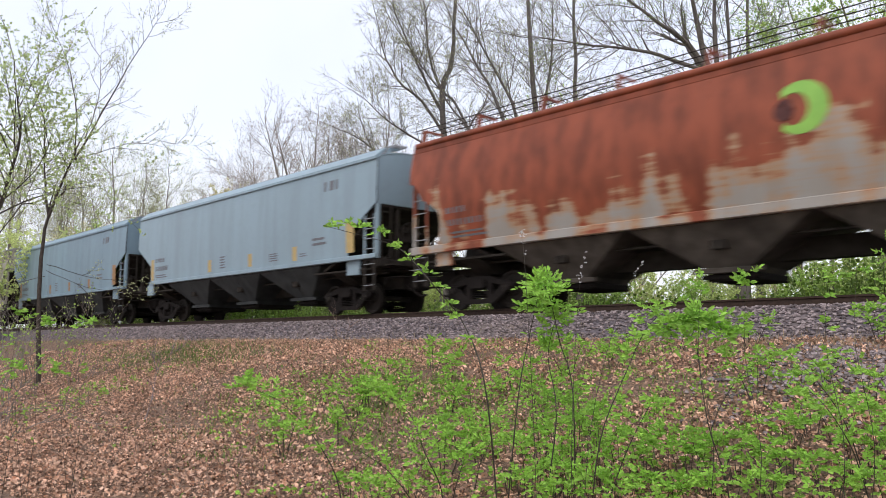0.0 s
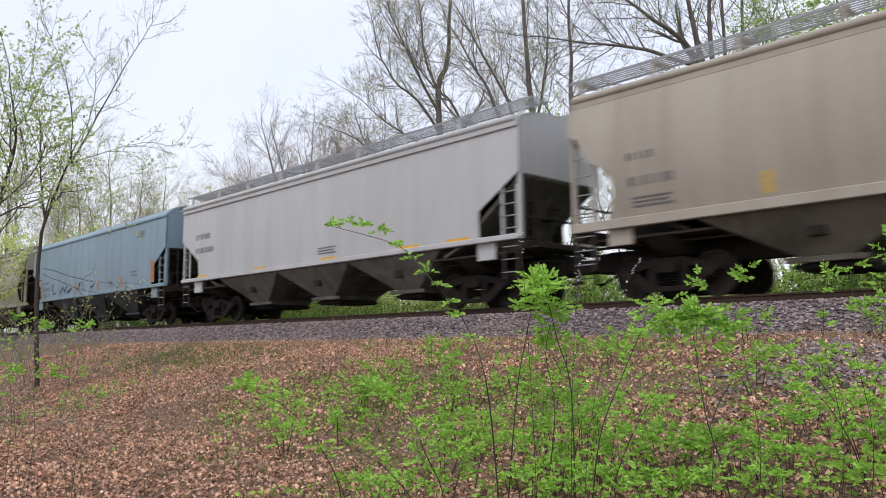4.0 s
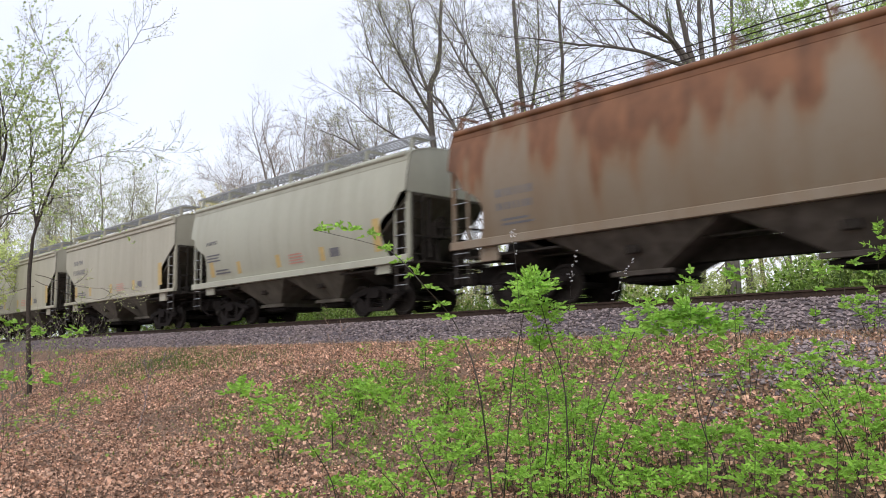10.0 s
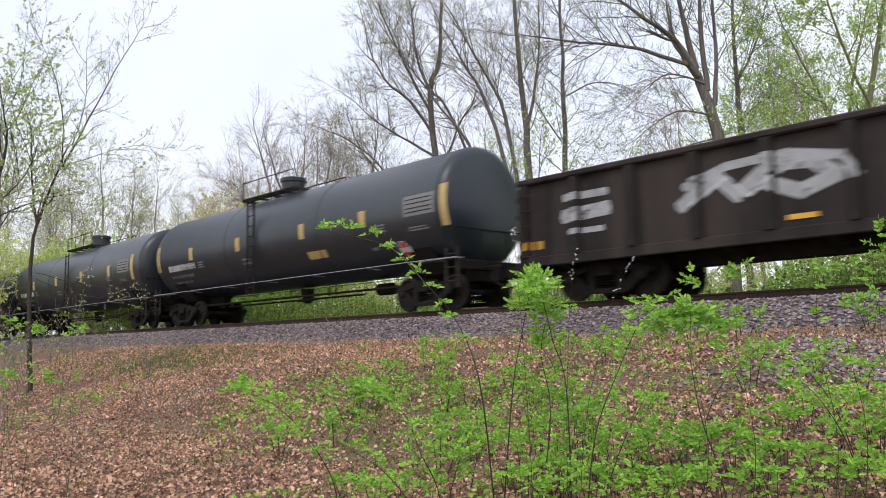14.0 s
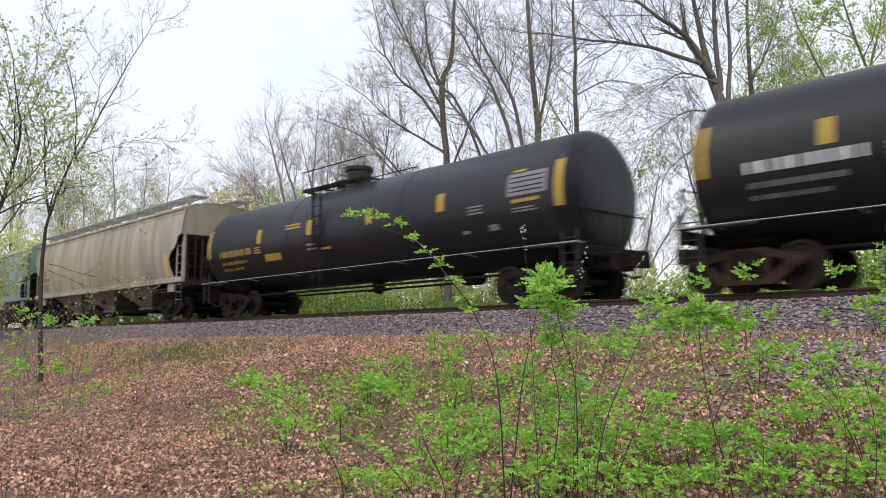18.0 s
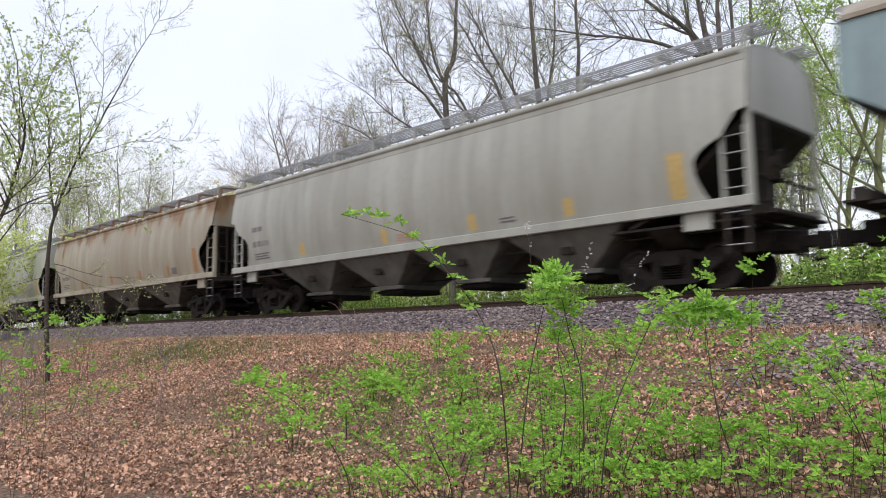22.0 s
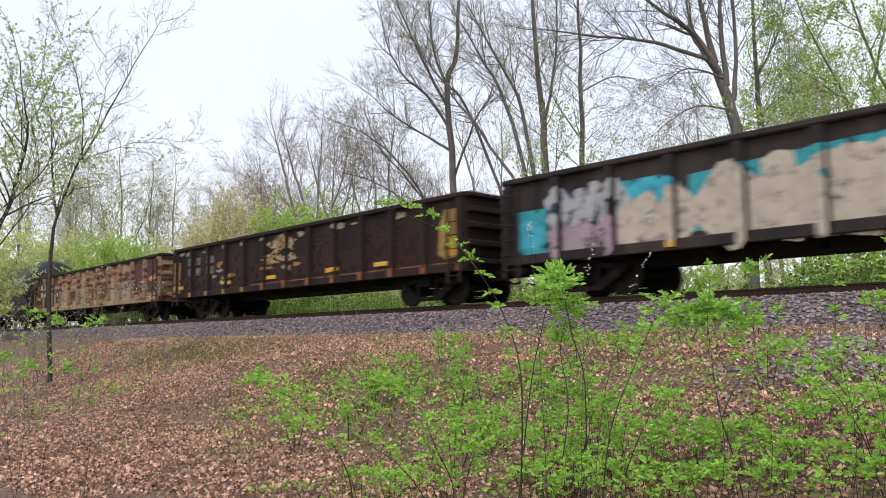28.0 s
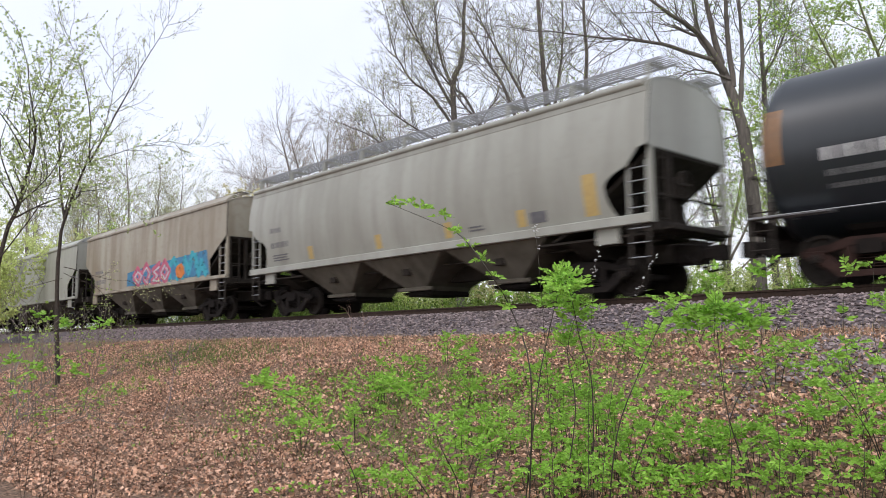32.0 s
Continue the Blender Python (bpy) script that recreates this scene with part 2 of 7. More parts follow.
# ---- mesh building ----
class Shape:
    """Collects vertices and faces of one part."""

    def __init__(self):
        self.v, self.f = [], []

    def add(self, vs, fs):
        o = len(self.v)
        self.v.extend(vs)
        self.f.extend(tuple(i + o for i in f) for f in fs)
        return self

    def box(self, x0, x1, y0, y1, z0, z1, c=0.0):
        """A box; c chamfers the four edges along its longest side."""
        if not c:
            p = [(x, y, z) for x in (x0, x1) for y in (y0, y1) for z in (z0, z1)]
            return self.add(p, [(0, 1, 3, 2), (4, 6, 7, 5), (0, 4, 5, 1), (2, 3, 7, 6), (0, 2, 6, 4), (1, 5, 7, 3)])
        d = (x1 - x0, y1 - y0, z1 - z0)
        k = d.index(max(d))
        lo, hi = [x0, y0, z0], [x1, y1, z1]
        a, b = [i for i in range(3) if i != k]
        ring = [(lo[a] + c, lo[b]), (hi[a] - c, lo[b]), (hi[a], lo[b] + c), (hi[a], hi[b] - c),
                (hi[a] - c, hi[b]), (lo[a] + c, hi[b]), (lo[a], hi[b] - c), (lo[a], lo[b] + c)]
        pts = []
        for e in (lo[k], hi[k]):
            for u, w in ring:
                q = [0, 0, 0]
                q[k], q[a], q[b] = e, u, w
                pts.append(tuple(q))
        return self.add(pts, [tuple(range(8)), tuple(range(15, 7, -1))] + [(i, (i + 1) % 8, 8 + (i + 1) % 8, 8 + i) for i in range(8)])

    def prism(self, poly, axis, a, b):
        """A polygon (pairs in the two other axes) pushed from a to b along an axis."""
        k = "xyz".index(axis)
        o = [i for i in range(3) if i != k]
        pts = []
        for e in (a, b):
            for u, w in poly:
                q = [0, 0, 0]
                q[k], q[o[0]], q[o[1]] = e, u, w
                pts.append(tuple(q))
        n = len(poly)
        return self.add(pts, [tuple(range(n)), tuple(range(2 * n - 1, n - 1, -1))] + [(i, (i + 1) % n, n + (i + 1) % n, n + i) for i in range(n)])

    def tube(self, p, q, r, s=None, n=6, caps=True):
        p, q = Vector(p), Vector(q)
        s = r if s is None else s
        d = q - p
        a = d.orthogonal().normalized()
        b = d.normalized().cross(a)
        pts = []
        for c, rr in ((p, r), (q, s)):
            for i in range(n):
                t = 2 * math.pi * i / n
                pts.append(tuple(c + (a * math.cos(t) + b * math.sin(t)) * rr))
        fs = [(i, (i + 1) % n, n + (i + 1) % n, n + i) for i in range(n)]
        if caps:
            fs += [tuple(range(n - 1, -1, -1)), tuple(range(n, 2 * n))]
        return self.add(pts, fs)

    def pipe(self, pts, radii, n=5):
        """One bent tube through points."""
        rings = []
        for i, p in enumerate(pts):
            d = (Vector(pts[min(i + 1, len(pts) - 1)]) - Vector(pts[max(i - 1, 0)])).normalized()
            a = Vector((0.31, 0.87, 0.39)).cross(d).normalized()
            b = d.cross(a)
            rings.append([tuple(Vector(p) + (a * math.cos(6.2832 * k / n) + b * math.sin(6.2832 * k / n)) * radii[i]) for k in range(n)])
        self.add([v for r in rings for v in r], [(i * n + k, i * n + (k + 1) % n, (i + 1) * n + (k + 1) % n, (i + 1) * n + k) for i in range(len(pts) - 1) for k in range(n)])
        return self

    def lathe(self, prof, axis="y", n=20, at=(0, 0, 0)):
        """A profile of (along, radius) turned about an axis through at."""
        k = "xyz".index(axis)
        o = [i for i in range(3) if i != k]
        pts = []
        for e, r in prof:
            for i in range(n):
                t = 2 * math.pi * i / n
                q = [0, 0, 0]
                q[k], q[o[0]], q[o[1]] = e + at[k], r * math.cos(t) + at[o[0]], r * math.sin(t) + at[o[1]]
                pts.append(tuple(q))
        fs = []
        for j in range(len(prof) - 1):
            for i in range(n):
                fs.append((j * n + i, j * n + (i + 1) % n, (j + 1) * n + (i + 1) % n, (j + 1) * n + i))
        fs += [tuple(range(n)), tuple(range(len(pts) - 1, len(pts) - n - 1, -1))]
        return self.add(pts, fs)

    def grid(self, rows):
        """Rows of points of equal length."""
        w = len(rows[0])
        return self.add([tuple(p) for r in rows for p in r],
                        [(j * w + i, j * w + i + 1, (j + 1) * w + i + 1, (j + 1) * w + i) for j in range(len(rows) - 1) for i in range(w - 1)])

    def mesh(self, name, material, smooth=False):
        me = bpy.data.meshes.new(name)
        me.from_pydata(self.v, [], self.f)
        if material:
            me.materials.append(material)
        if smooth:
            me.shade_smooth()
            if smooth != "all":
                me.set_sharp_from_angle(angle=radians(40))
        return me


def part(name, shape, material, parent, label="", smooth=False):
    ob = new(name, shape.mesh(name, material, smooth) if isinstance(shape, Shape) else shape)
    ob.parent = parent
    return tagged(ob, label) if label else ob


def thing(name, shape, material, label, category, group="", kind="", smooth=False, at=None):
    ob = new(name, shape.mesh(name, material, smooth) if isinstance(shape, Shape) else shape)
    if at:
        ob.matrix_basis = at
    return tagged(ob, label, category, group, kind)


# ---- ground, ballast and track ----
TRACK_Y = 14.85
PROFILE = ((-400, -2.6), (-60, -2.5), (0, -2.45), (4.6, -2.4), (5.6, -2.28), (8.6, -1.45), (10.4, -0.98), (11.75, -0.78), (12.2, -0.74),
           (13.0, -0.32), (13.35, -0.2), (16.35, -0.2), (17.9, -0.85), (19.5, -1.1), (30, -1.3), (80, -1.5), (900, -2.0))


def bank(x, y):
    """Height of the ground."""
    for (a, za), (b, zb) in zip(PROFILE, PROFILE[1:]):
        if y <= b:
            z = za + (zb - za) * (y - a) / (b - a)
            break
    rough = 0.0 if 12.0 < y < 17.8 else min(1.0, max(0.0, abs(y - 14.9) - 2.9))
    return z + rough * (0.10 * noise.noise((x * 0.35, y * 0.5, 0)) + 0.035 * noise.noise((x * 1.4, y * 1.6, 3)))


def strip(name, xs, ys, material, label, category):
    s = Shape()
    s.grid([[(x, y, bank(x, y)) for x in xs] for y in ys])
    ob = thing(name, s, material, label, category, kind="structure", smooth="all")
    return ob


def steps(a, b, d):
    n = max(1, round((b - a) / d))
    return [a + (b - a) * i / n for i in range(n)]


XS = [-900, -500, -300, -200, -140] + steps(-100, -30, 2.0) + steps(-30, 8, 0.3) + steps(8, 40, 2) + [40, 80, 200, 500, 900]
YS_LOW = [-400, -100, -30, -10, -3] + steps(0, 12.0, 0.2) + [12.0]
strip("ground", XS, YS_LOW, M_SOIL, "sloping bank of brown leaf litter, soil and sprouting weeds", "ground")
YS_BED = [12.0, 12.2, 12.6, 13.0, 13.2, 13.35, 14.85, 16.35, 16.9, 17.9]
strip("ballast_bed", XS, YS_BED, M_BALLAST, "raised bed of grey-purple crushed stone ballast", "ballast")
YS_BACK = [17.9, 18.5, 19.5, 22, 26, 30, 45, 80, 140, 300, 900]
strip("ground", XS, YS_BACK, M_FLOOR, "woodland floor of grass and leaf litter behind the track", "ground")

track = tagged(new("railway_track"), "rusty steel rails on dark timber sleepers in ballast", "railway track", kind="structure")
track.location = (0, TRACK_Y, 0)
rail_poly = [(-0.07, -0.17), (0.07, -0.17), (0.07, -0.158), (0.012, -0.14), (0.012, -0.045), (0.036, -0.035), (0.036, -0.006),
             (0.028, 0.0), (-0.028, 0.0), (-0.036, -0.006), (-0.036, -0.035), (-0.012, -0.045), (-0.012, -0.14), (-0.07, -0.158)]
for side in (-1, 1):
    part("rail", Shape().prism([(side * 0.753 + u, w) for u, w in rail_poly], "x", -260, 60), M_RAIL, track)
tie = Shape().box(-0.11, 0.11, -1.3, 1.3, -0.36, -0.175, 0.012).mesh("sleeper", M_TIE)
for i in range(150):
    t = part("sleeper", tie, None, track)
    t.location = (-72 + i * 0.54, random.uniform(-0.03, 0.03), random.uniform(-0.008, 0.0))


def stones():
    s = Shape()
    rng = random.Random(5)
    for _ in range(24000):
        x = 4 - 46 * rng.random() ** 1.5
        y = rng.uniform(11.75, 13.5)
        if y < 12.1 and rng.random() < 0.6:
            continue
        if rng.random() < 0.09:
            x, y = rng.gauss(-3.3, 0.8), rng.gauss(10.0, 0.9)
        r = rng.uniform(0.02, 0.05)
        z = bank(x, y) + r * 0.25
        a, k = rng.uniform(0, 6.28), rng.uniform(0.7, 1.3)
        ca, sa = math.cos(a), math.sin(a)
        pts = []
        for u, v, w in ((1, 0, 0), (-1, 0.1, 0), (0, 1, 0.1), (0.1, -1, 0), (0.2, 0.1, 0.9), (-0.5, -0.4, 0.7), (0, 0, -1)):
            u, v, w = u * r * k, v * r / k, w * r * 0.8
            pts.append((x + u * ca - v * sa, y + u * sa + v * ca, z + w))
        s.add(pts, [(0, 2, 4), (2, 5, 4), (2, 1, 5), (1, 3, 5), (3, 4, 5), (3, 0, 4), (2, 0, 6), (1, 2, 6), (3, 1, 6), (0, 3, 6)])
    thing("ballast_stones", s, M_STONE, "loose grey crushed stones on the ballast shoulder", "gravel", kind="stuff")


stones()


# ---- plants ----
def spot(az, dist, lift=0.0):
    """A place on the ground by its bearing from the track's normal (right is positive) and its distance from the eye."""
    a = radians(az)
    x, y = EYE.x + dist * math.sin(a), EYE.y + dist * math.cos(a)
    return Vector((x, y, bank(x, y) + lift))


def leaf_quad(s, p, d, w, rng, fold=0.25):
    """One small folded leaf of length |d| at p."""
    side = d.cross(Vector((rng.uniform(-1, 1), rng.uniform(-1, 1), rng.uniform(-0.3, 1)))).normalized() * w
    up = side.cross(d).normalized() * (w * fold)
    m = p + d * 0.45
    s.add([tuple(p), tuple(m + side + up), tuple(p + d), tuple(m - side + up)], [(0, 1, 2), (0, 2, 3)])


def grow(wood, leaves, p, d, r, length, depth, rng, o):
    """A branch with its side shoots, as tapered tubes; leaves at the last levels."""
    n = 4 if depth >= o["deep"] - 1 else 3
    pts, q, dd = [p], p, d.normalized()
    for i in range(n):
        dd = (dd + Vector((rng.gauss(0, 1), rng.gauss(0, 1), rng.gauss(0, 1))) * o["wob"] + Vector((0, 0, o["lift"]))).normalized()
        q = q + dd * (length / n)
        pts.append(q)
    sides = 7 if depth >= o["deep"] else 5 if depth >= o["deep"] - 1 else 3
    end = r * (0.55 if depth else 0.3)
    for i in range(n):
        wood.tube(pts[i], pts[i + 1], r + (end - r) * i / n, r + (end - r) * (i + 1) / n, sides, caps=False)
    if depth <= o["leafy"] and leaves is not None:
        for _ in range(o["leaves"]):
            k = rng.uniform(0.2, 1) * n
            i = min(n - 1, int(k))
            at = pts[i].lerp(pts[i + 1], k - i)
            v = Vector((rng.gauss(0, 1), rng.gauss(0, 1), rng.gauss(0.2, 0.8))).normalized() * o["size"] * rng.uniform(0.6, 1.4)
            leaf_quad(leaves, at, v, v.length * 0.4, rng)
    if depth == 0:
        return
    for j in range(o["kids"] + (rng.random() < 0.5)):
        k = rng.uniform(o.get("from", 0.35), 1.0) * n
        i = min(n - 1, int(k))
        at = pts[i].lerp(pts[i + 1], k - i)
        axis = (pts[i + 1] - pts[i]).normalized()
        turn = axis.orthogonal().normalized()
        turn.rotate(Matrix.Rotation(rng.uniform(0, 6.283), 3, axis))
        nd = (axis + turn * rng.uniform(*o["fan"])).normalized()
        rr = r + (end - r) * k / n
        grow(wood, leaves, at, nd, max(rr * rng.uniform(0.45, 0.72), o["thin"]), length * rng.uniform(0.5, 0.82), depth - 1, rng, o)
    grow(wood, leaves, pts[-1], dd, max(end, o["thin"]), length * rng.uniform(0.62, 0.85), depth - 1, rng, o)


WOODS = dict(deep=3, wob=0.12, lift=0.035, leafy=1, leaves=2, size=0.04, kids=2, fan=(0.6, 1.25), thin=0.0042, reach=0.9, busy=2.2)


def limb(wood, leaves, pts, r0, r1, rng, o, shoots):
    """A long limb through a few points, with shoots along its outer part."""
    r0, r1, shoots = r0 * 0.72, r1 * 0.5, round(shoots * o.get("busy", 1.7))
    fine = []
    for i in range(len(pts) - 1):
        p0, p1, p2, p3 = pts[max(i - 1, 0)], pts[i], pts[i + 1], pts[min(i + 2, len(pts) - 1)]
        for k in (0, 0.25, 0.5, 0.75):
            q = 0.5 * (2 * p1 + (p2 - p0) * k + (2 * p0 - 5 * p1 + 4 * p2 - p3) * k * k + (3 * p1 - p0 - 3 * p2 + p3) * k ** 3)
            fine.append(q + Vector((rng.gauss(0, 1), rng.gauss(0, 1), rng.gauss(0, 1))) * (0.008 * (p2 - p1).length if k else 0))
    fine.append(pts[-1])
    n = len(fine) - 1
    for i in range(n):
        wood.tube(fine[i], fine[i + 1], r0 + (r1 - r0) * i / n, r0 + (r1 - r0) * (i + 1) / n, 7 if r0 > 0.1 else 5, caps=False)
    for j in range(shoots):
        k = n * (0.25 + 0.75 * (j + rng.random()) / shoots)
        i = min(n - 1, int(k))
        axis = (fine[i + 1] - fine[i]).normalized()
        turn = axis.orthogonal().normalized()
        turn.rotate(Matrix.Rotation(rng.uniform(0, 6.283), 3, axis))
        d = (axis * 0.9 + turn * rng.uniform(0.6, 1.3) + Vector((0, 0, 0.25))).normalized()
        r = (r0 + (r1 - r0) * k / n) * 0.5
        grow(wood, leaves, fine[i].lerp(fine[i + 1], k - i), d, max(min(r, 0.02), 0.007), rng.uniform(0.8, 1.9) * o.get("reach", 1.0), o["deep"], rng, o)
    grow(wood, leaves, fine[-1], fine[-1] - fine[-2], r1, 1.6 * o.get("reach", 1.0), o["deep"], rng, o)


def tree(name, az, dist, limbs, seed, label, leaf, category="tree", group="woodland trees", **over):
    """limbs: rows of (radius at the start, radius at the end, shoots, points (right, up)), as seen from the bank."""
    o = dict(WOODS, **over)
    rng = random.Random(seed)
    root = tagged(new(name), label, category, group)
    root.location = spot(az, dist)
    right, away = Vector((0.69, 0.72, 0)), Vector((-0.72, 0.69, 0))
    wood, leaves = Shape(), Shape()
    for r0, r1, shoots, *points in limbs:
        depth, pts = 0.0, []
        for i, (u, w) in enumerate(points):
            if i:
                depth += rng.uniform(-0.35, 0.45) * abs(u - points[i - 1][0])
            pts.append(right * u + away * depth + Vector((0, 0, w)))
        limb(wood, leaves, pts, r0, r1, rng, o, shoots)
    part("trunk", wood, o.get("bark", M_BARK), root, smooth="all")
    part("crown", leaves, leaf, root)
    return root


BARE = "tall bare tree with grey bark and first spring buds"
# the big trees behind the track
tree("tree", -25.0, 27, [(0.36, 0.27, 0, (0, -0.4), (-0.15, 5.5), (-0.5, 8.0), (-0.9, 9.3)), (0.16, 0.05, 7, (-0.8, 9.0), (-1.6, 10.2), (-2.9, 11.0), (-4.2, 12.0)),
     (0.17, 0.06, 6, (-0.9, 9.3), (-1.3, 11.2), (-1.6, 13.5)), (0.15, 0.06, 6, (-0.55, 8.5), (-0.65, 11.0), (-0.5, 14.0)), (0.13, 0.06, 6, (-0.35, 8.0), (-0.15, 10.0), (-0.2, 14.0)),
     (0.11, 0.035, 9, (-0.8, 9.3), (-2.5, 9.9), (-3.6, 10.1), (-5.2, 10.2), (-6.5, 10.6)), (0.06, 0.02, 5, (-0.5, 8.7), (-1.9, 9.0), (-2.7, 8.5)), (0.06, 0.02, 6, (-0.3, 7.6), (-1.6, 7.8), (-3.0, 6.9)),
     (0.05, 0.02, 4, (-0.2, 6.9), (-1.4, 6.6), (-2.6, 5.6))],
     11, "big dark-barked tree with long bare spreading limbs", M_LEAF_B)
tree("tree", -24.0, 29, [(0.2, 0.07, 10, (0, -0.4), (0, 7), (-0.05, 10), (0, 14)), (0.07, 0.03, 5, (0, 9.5), (0.8, 11), (1.3, 12.5)), (0.06, 0.02, 5, (0, 8), (0.9, 8.8), (1.8, 9))],
     12, "slender upright tree with fresh green shoots on the trunk", M_LEAF, leaves=2, size=0.06, reach=0.7)
tree("tree", -36.4, 29, [(0.19, 0.06, 12, (0, -0.4), (0, 7), (0.1, 11), (0.05, 16)), (0.05, 0.02, 4, (0, 9.4), (1.2, 9.9), (2.2, 9.8)), (0.05, 0.02, 4, (0, 7.6), (-0.9, 9.0), (-1.5, 10.5))],
     13, "straight bare tree with greenish bark", M_LEAF_PALE)
tree("tree", -39.1, 28, [(0.24, 0.07, 8, (0, -0.4), (0, 6.4), (-0.1, 9), (-0.3, 12.5), (-0.5, 16)), (0.13, 0.04, 8, (-0.3, 5.0), (-0.8, 8.5), (-1.6, 10.5), (-2.8, 13)),
     (0.12, 0.04, 8, (-0.35, 4.5), (-1.5, 9), (-2.2, 10.5), (-3.2, 12.5)), (0.1, 0.03, 6, (0.02, 8), (0.5, 10.5), (0.6, 13)), (0.09, 0.03, 7, (-0.2, 4.5), (-2.4, 8.2), (-3.4, 9.6), (-4, 11.5))],
     14, BARE, M_LEAF_PALE)
tree("tree", -46.0, 31, [(0.23, 0.09, 5, (0, -0.4), (0, 6.5), (-0.18, 10.5), (0.2, 11.7), (0.35, 13.9), (0.5, 17)), (0.1, 0.03, 9, (-0.1, 8.7), (-1.0, 10.1), (-1.9, 10.8), (-2.6, 12.2), (-2.9, 13.6)),
     (0.09, 0.025, 8, (-0.1, 7.8), (-1.2, 8.6), (-2.4, 9.3), (-3.4, 10.2)), (0.1, 0.04, 8, (-0.15, 9.5), (-0.9, 11), (-1.6, 12.5), (-2.4, 14.5)),
     (0.11, 0.04, 9, (2.9, -0.4), (2.2, 5), (0.6, 9.7), (-0.1, 10.6), (-0.8, 11.5), (-2.3, 14)), (0.08, 0.03, 7, (0, 6.5), (0.9, 9.0), (1.6, 10.2), (2, 11.5)),
     (0.09, 0.03, 7, (-0.1, 10.2), (-0.7, 12), (-0.9, 14), (-1.2, 16))],
     15, BARE, M_LEAF_PALE, reach=0.62)
tree("tree", -46.6, 34, [(0.11, 0.03, 9, (0.3, -0.4), (-0.3, 5), (-1.9, 7.9), (-3.4, 9.3), (-4.6, 9.9)), (0.09, 0.03, 8, (0, -0.4), (-0.5, 5.2), (-1.6, 7.2), (-2.8, 8.6), (-3.4, 10.0)),
     (0.08, 0.03, 7, (0.1, -0.4), (-1.4, 5.5), (-2.9, 7.0), (-4.4, 7.6))],
     16, "leaning bare tree with pale green buds", M_LEAF_PALE, reach=0.6)
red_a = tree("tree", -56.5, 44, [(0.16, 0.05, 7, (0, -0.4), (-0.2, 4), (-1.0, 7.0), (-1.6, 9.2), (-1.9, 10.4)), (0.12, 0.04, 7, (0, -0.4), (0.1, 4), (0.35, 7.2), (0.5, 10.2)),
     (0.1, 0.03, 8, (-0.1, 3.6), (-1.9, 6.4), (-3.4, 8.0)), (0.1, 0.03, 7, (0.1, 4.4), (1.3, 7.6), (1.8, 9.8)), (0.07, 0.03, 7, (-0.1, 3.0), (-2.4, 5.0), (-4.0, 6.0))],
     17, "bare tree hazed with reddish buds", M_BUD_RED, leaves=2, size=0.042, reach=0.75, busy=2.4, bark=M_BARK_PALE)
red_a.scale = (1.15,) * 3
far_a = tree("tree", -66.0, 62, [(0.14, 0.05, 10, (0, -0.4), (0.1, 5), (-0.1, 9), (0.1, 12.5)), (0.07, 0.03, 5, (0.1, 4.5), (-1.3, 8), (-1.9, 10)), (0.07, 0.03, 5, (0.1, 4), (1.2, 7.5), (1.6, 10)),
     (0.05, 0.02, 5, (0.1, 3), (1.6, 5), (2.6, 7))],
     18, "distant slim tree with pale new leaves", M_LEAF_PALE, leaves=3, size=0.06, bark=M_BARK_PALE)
green_a = tree("tree", -15.8, 27, [(0.19, 0.06, 9, (0, -0.4), (-0.6, 5), (0.3, 8.5), (0.9, 11), (1.5, 13)), (0.1, 0.04, 8, (-0.5, 4.8), (-1.6, 7.5), (-2.6, 10)), (0.08, 0.03, 8, (0, 7), (-1, 9.5), (-1.5, 12)),
     (0.07, 0.03, 6, (-0.6, 4.5), (-1.8, 5.4), (-3, 6)), (0.07, 0.03, 6, (0.3, 7.5), (1.5, 8.6), (2.3, 9))],
     19, "tree with green-stained bark in fresh leaf", M_LEAF_HAZE_B, leaves=4, size=0.075, leafy=2, busy=1.2, reach=0.75, kids=2, bark=M_BARK_GREEN)
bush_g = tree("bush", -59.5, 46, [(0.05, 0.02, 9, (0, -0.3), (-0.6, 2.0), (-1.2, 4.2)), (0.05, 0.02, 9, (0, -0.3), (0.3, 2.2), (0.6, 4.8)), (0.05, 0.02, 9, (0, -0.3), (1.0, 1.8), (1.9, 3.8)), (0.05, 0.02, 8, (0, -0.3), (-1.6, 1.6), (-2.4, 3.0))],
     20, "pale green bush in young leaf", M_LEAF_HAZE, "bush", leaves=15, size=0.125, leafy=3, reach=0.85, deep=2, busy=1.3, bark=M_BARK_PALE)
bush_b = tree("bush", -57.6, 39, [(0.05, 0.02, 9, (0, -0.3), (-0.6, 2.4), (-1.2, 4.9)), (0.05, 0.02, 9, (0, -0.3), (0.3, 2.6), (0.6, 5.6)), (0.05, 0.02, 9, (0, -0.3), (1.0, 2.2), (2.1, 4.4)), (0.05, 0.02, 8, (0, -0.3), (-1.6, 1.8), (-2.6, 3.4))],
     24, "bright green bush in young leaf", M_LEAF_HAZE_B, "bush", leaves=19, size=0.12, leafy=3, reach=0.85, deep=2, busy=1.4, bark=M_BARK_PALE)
bush_b.scale = (0.9,) * 3
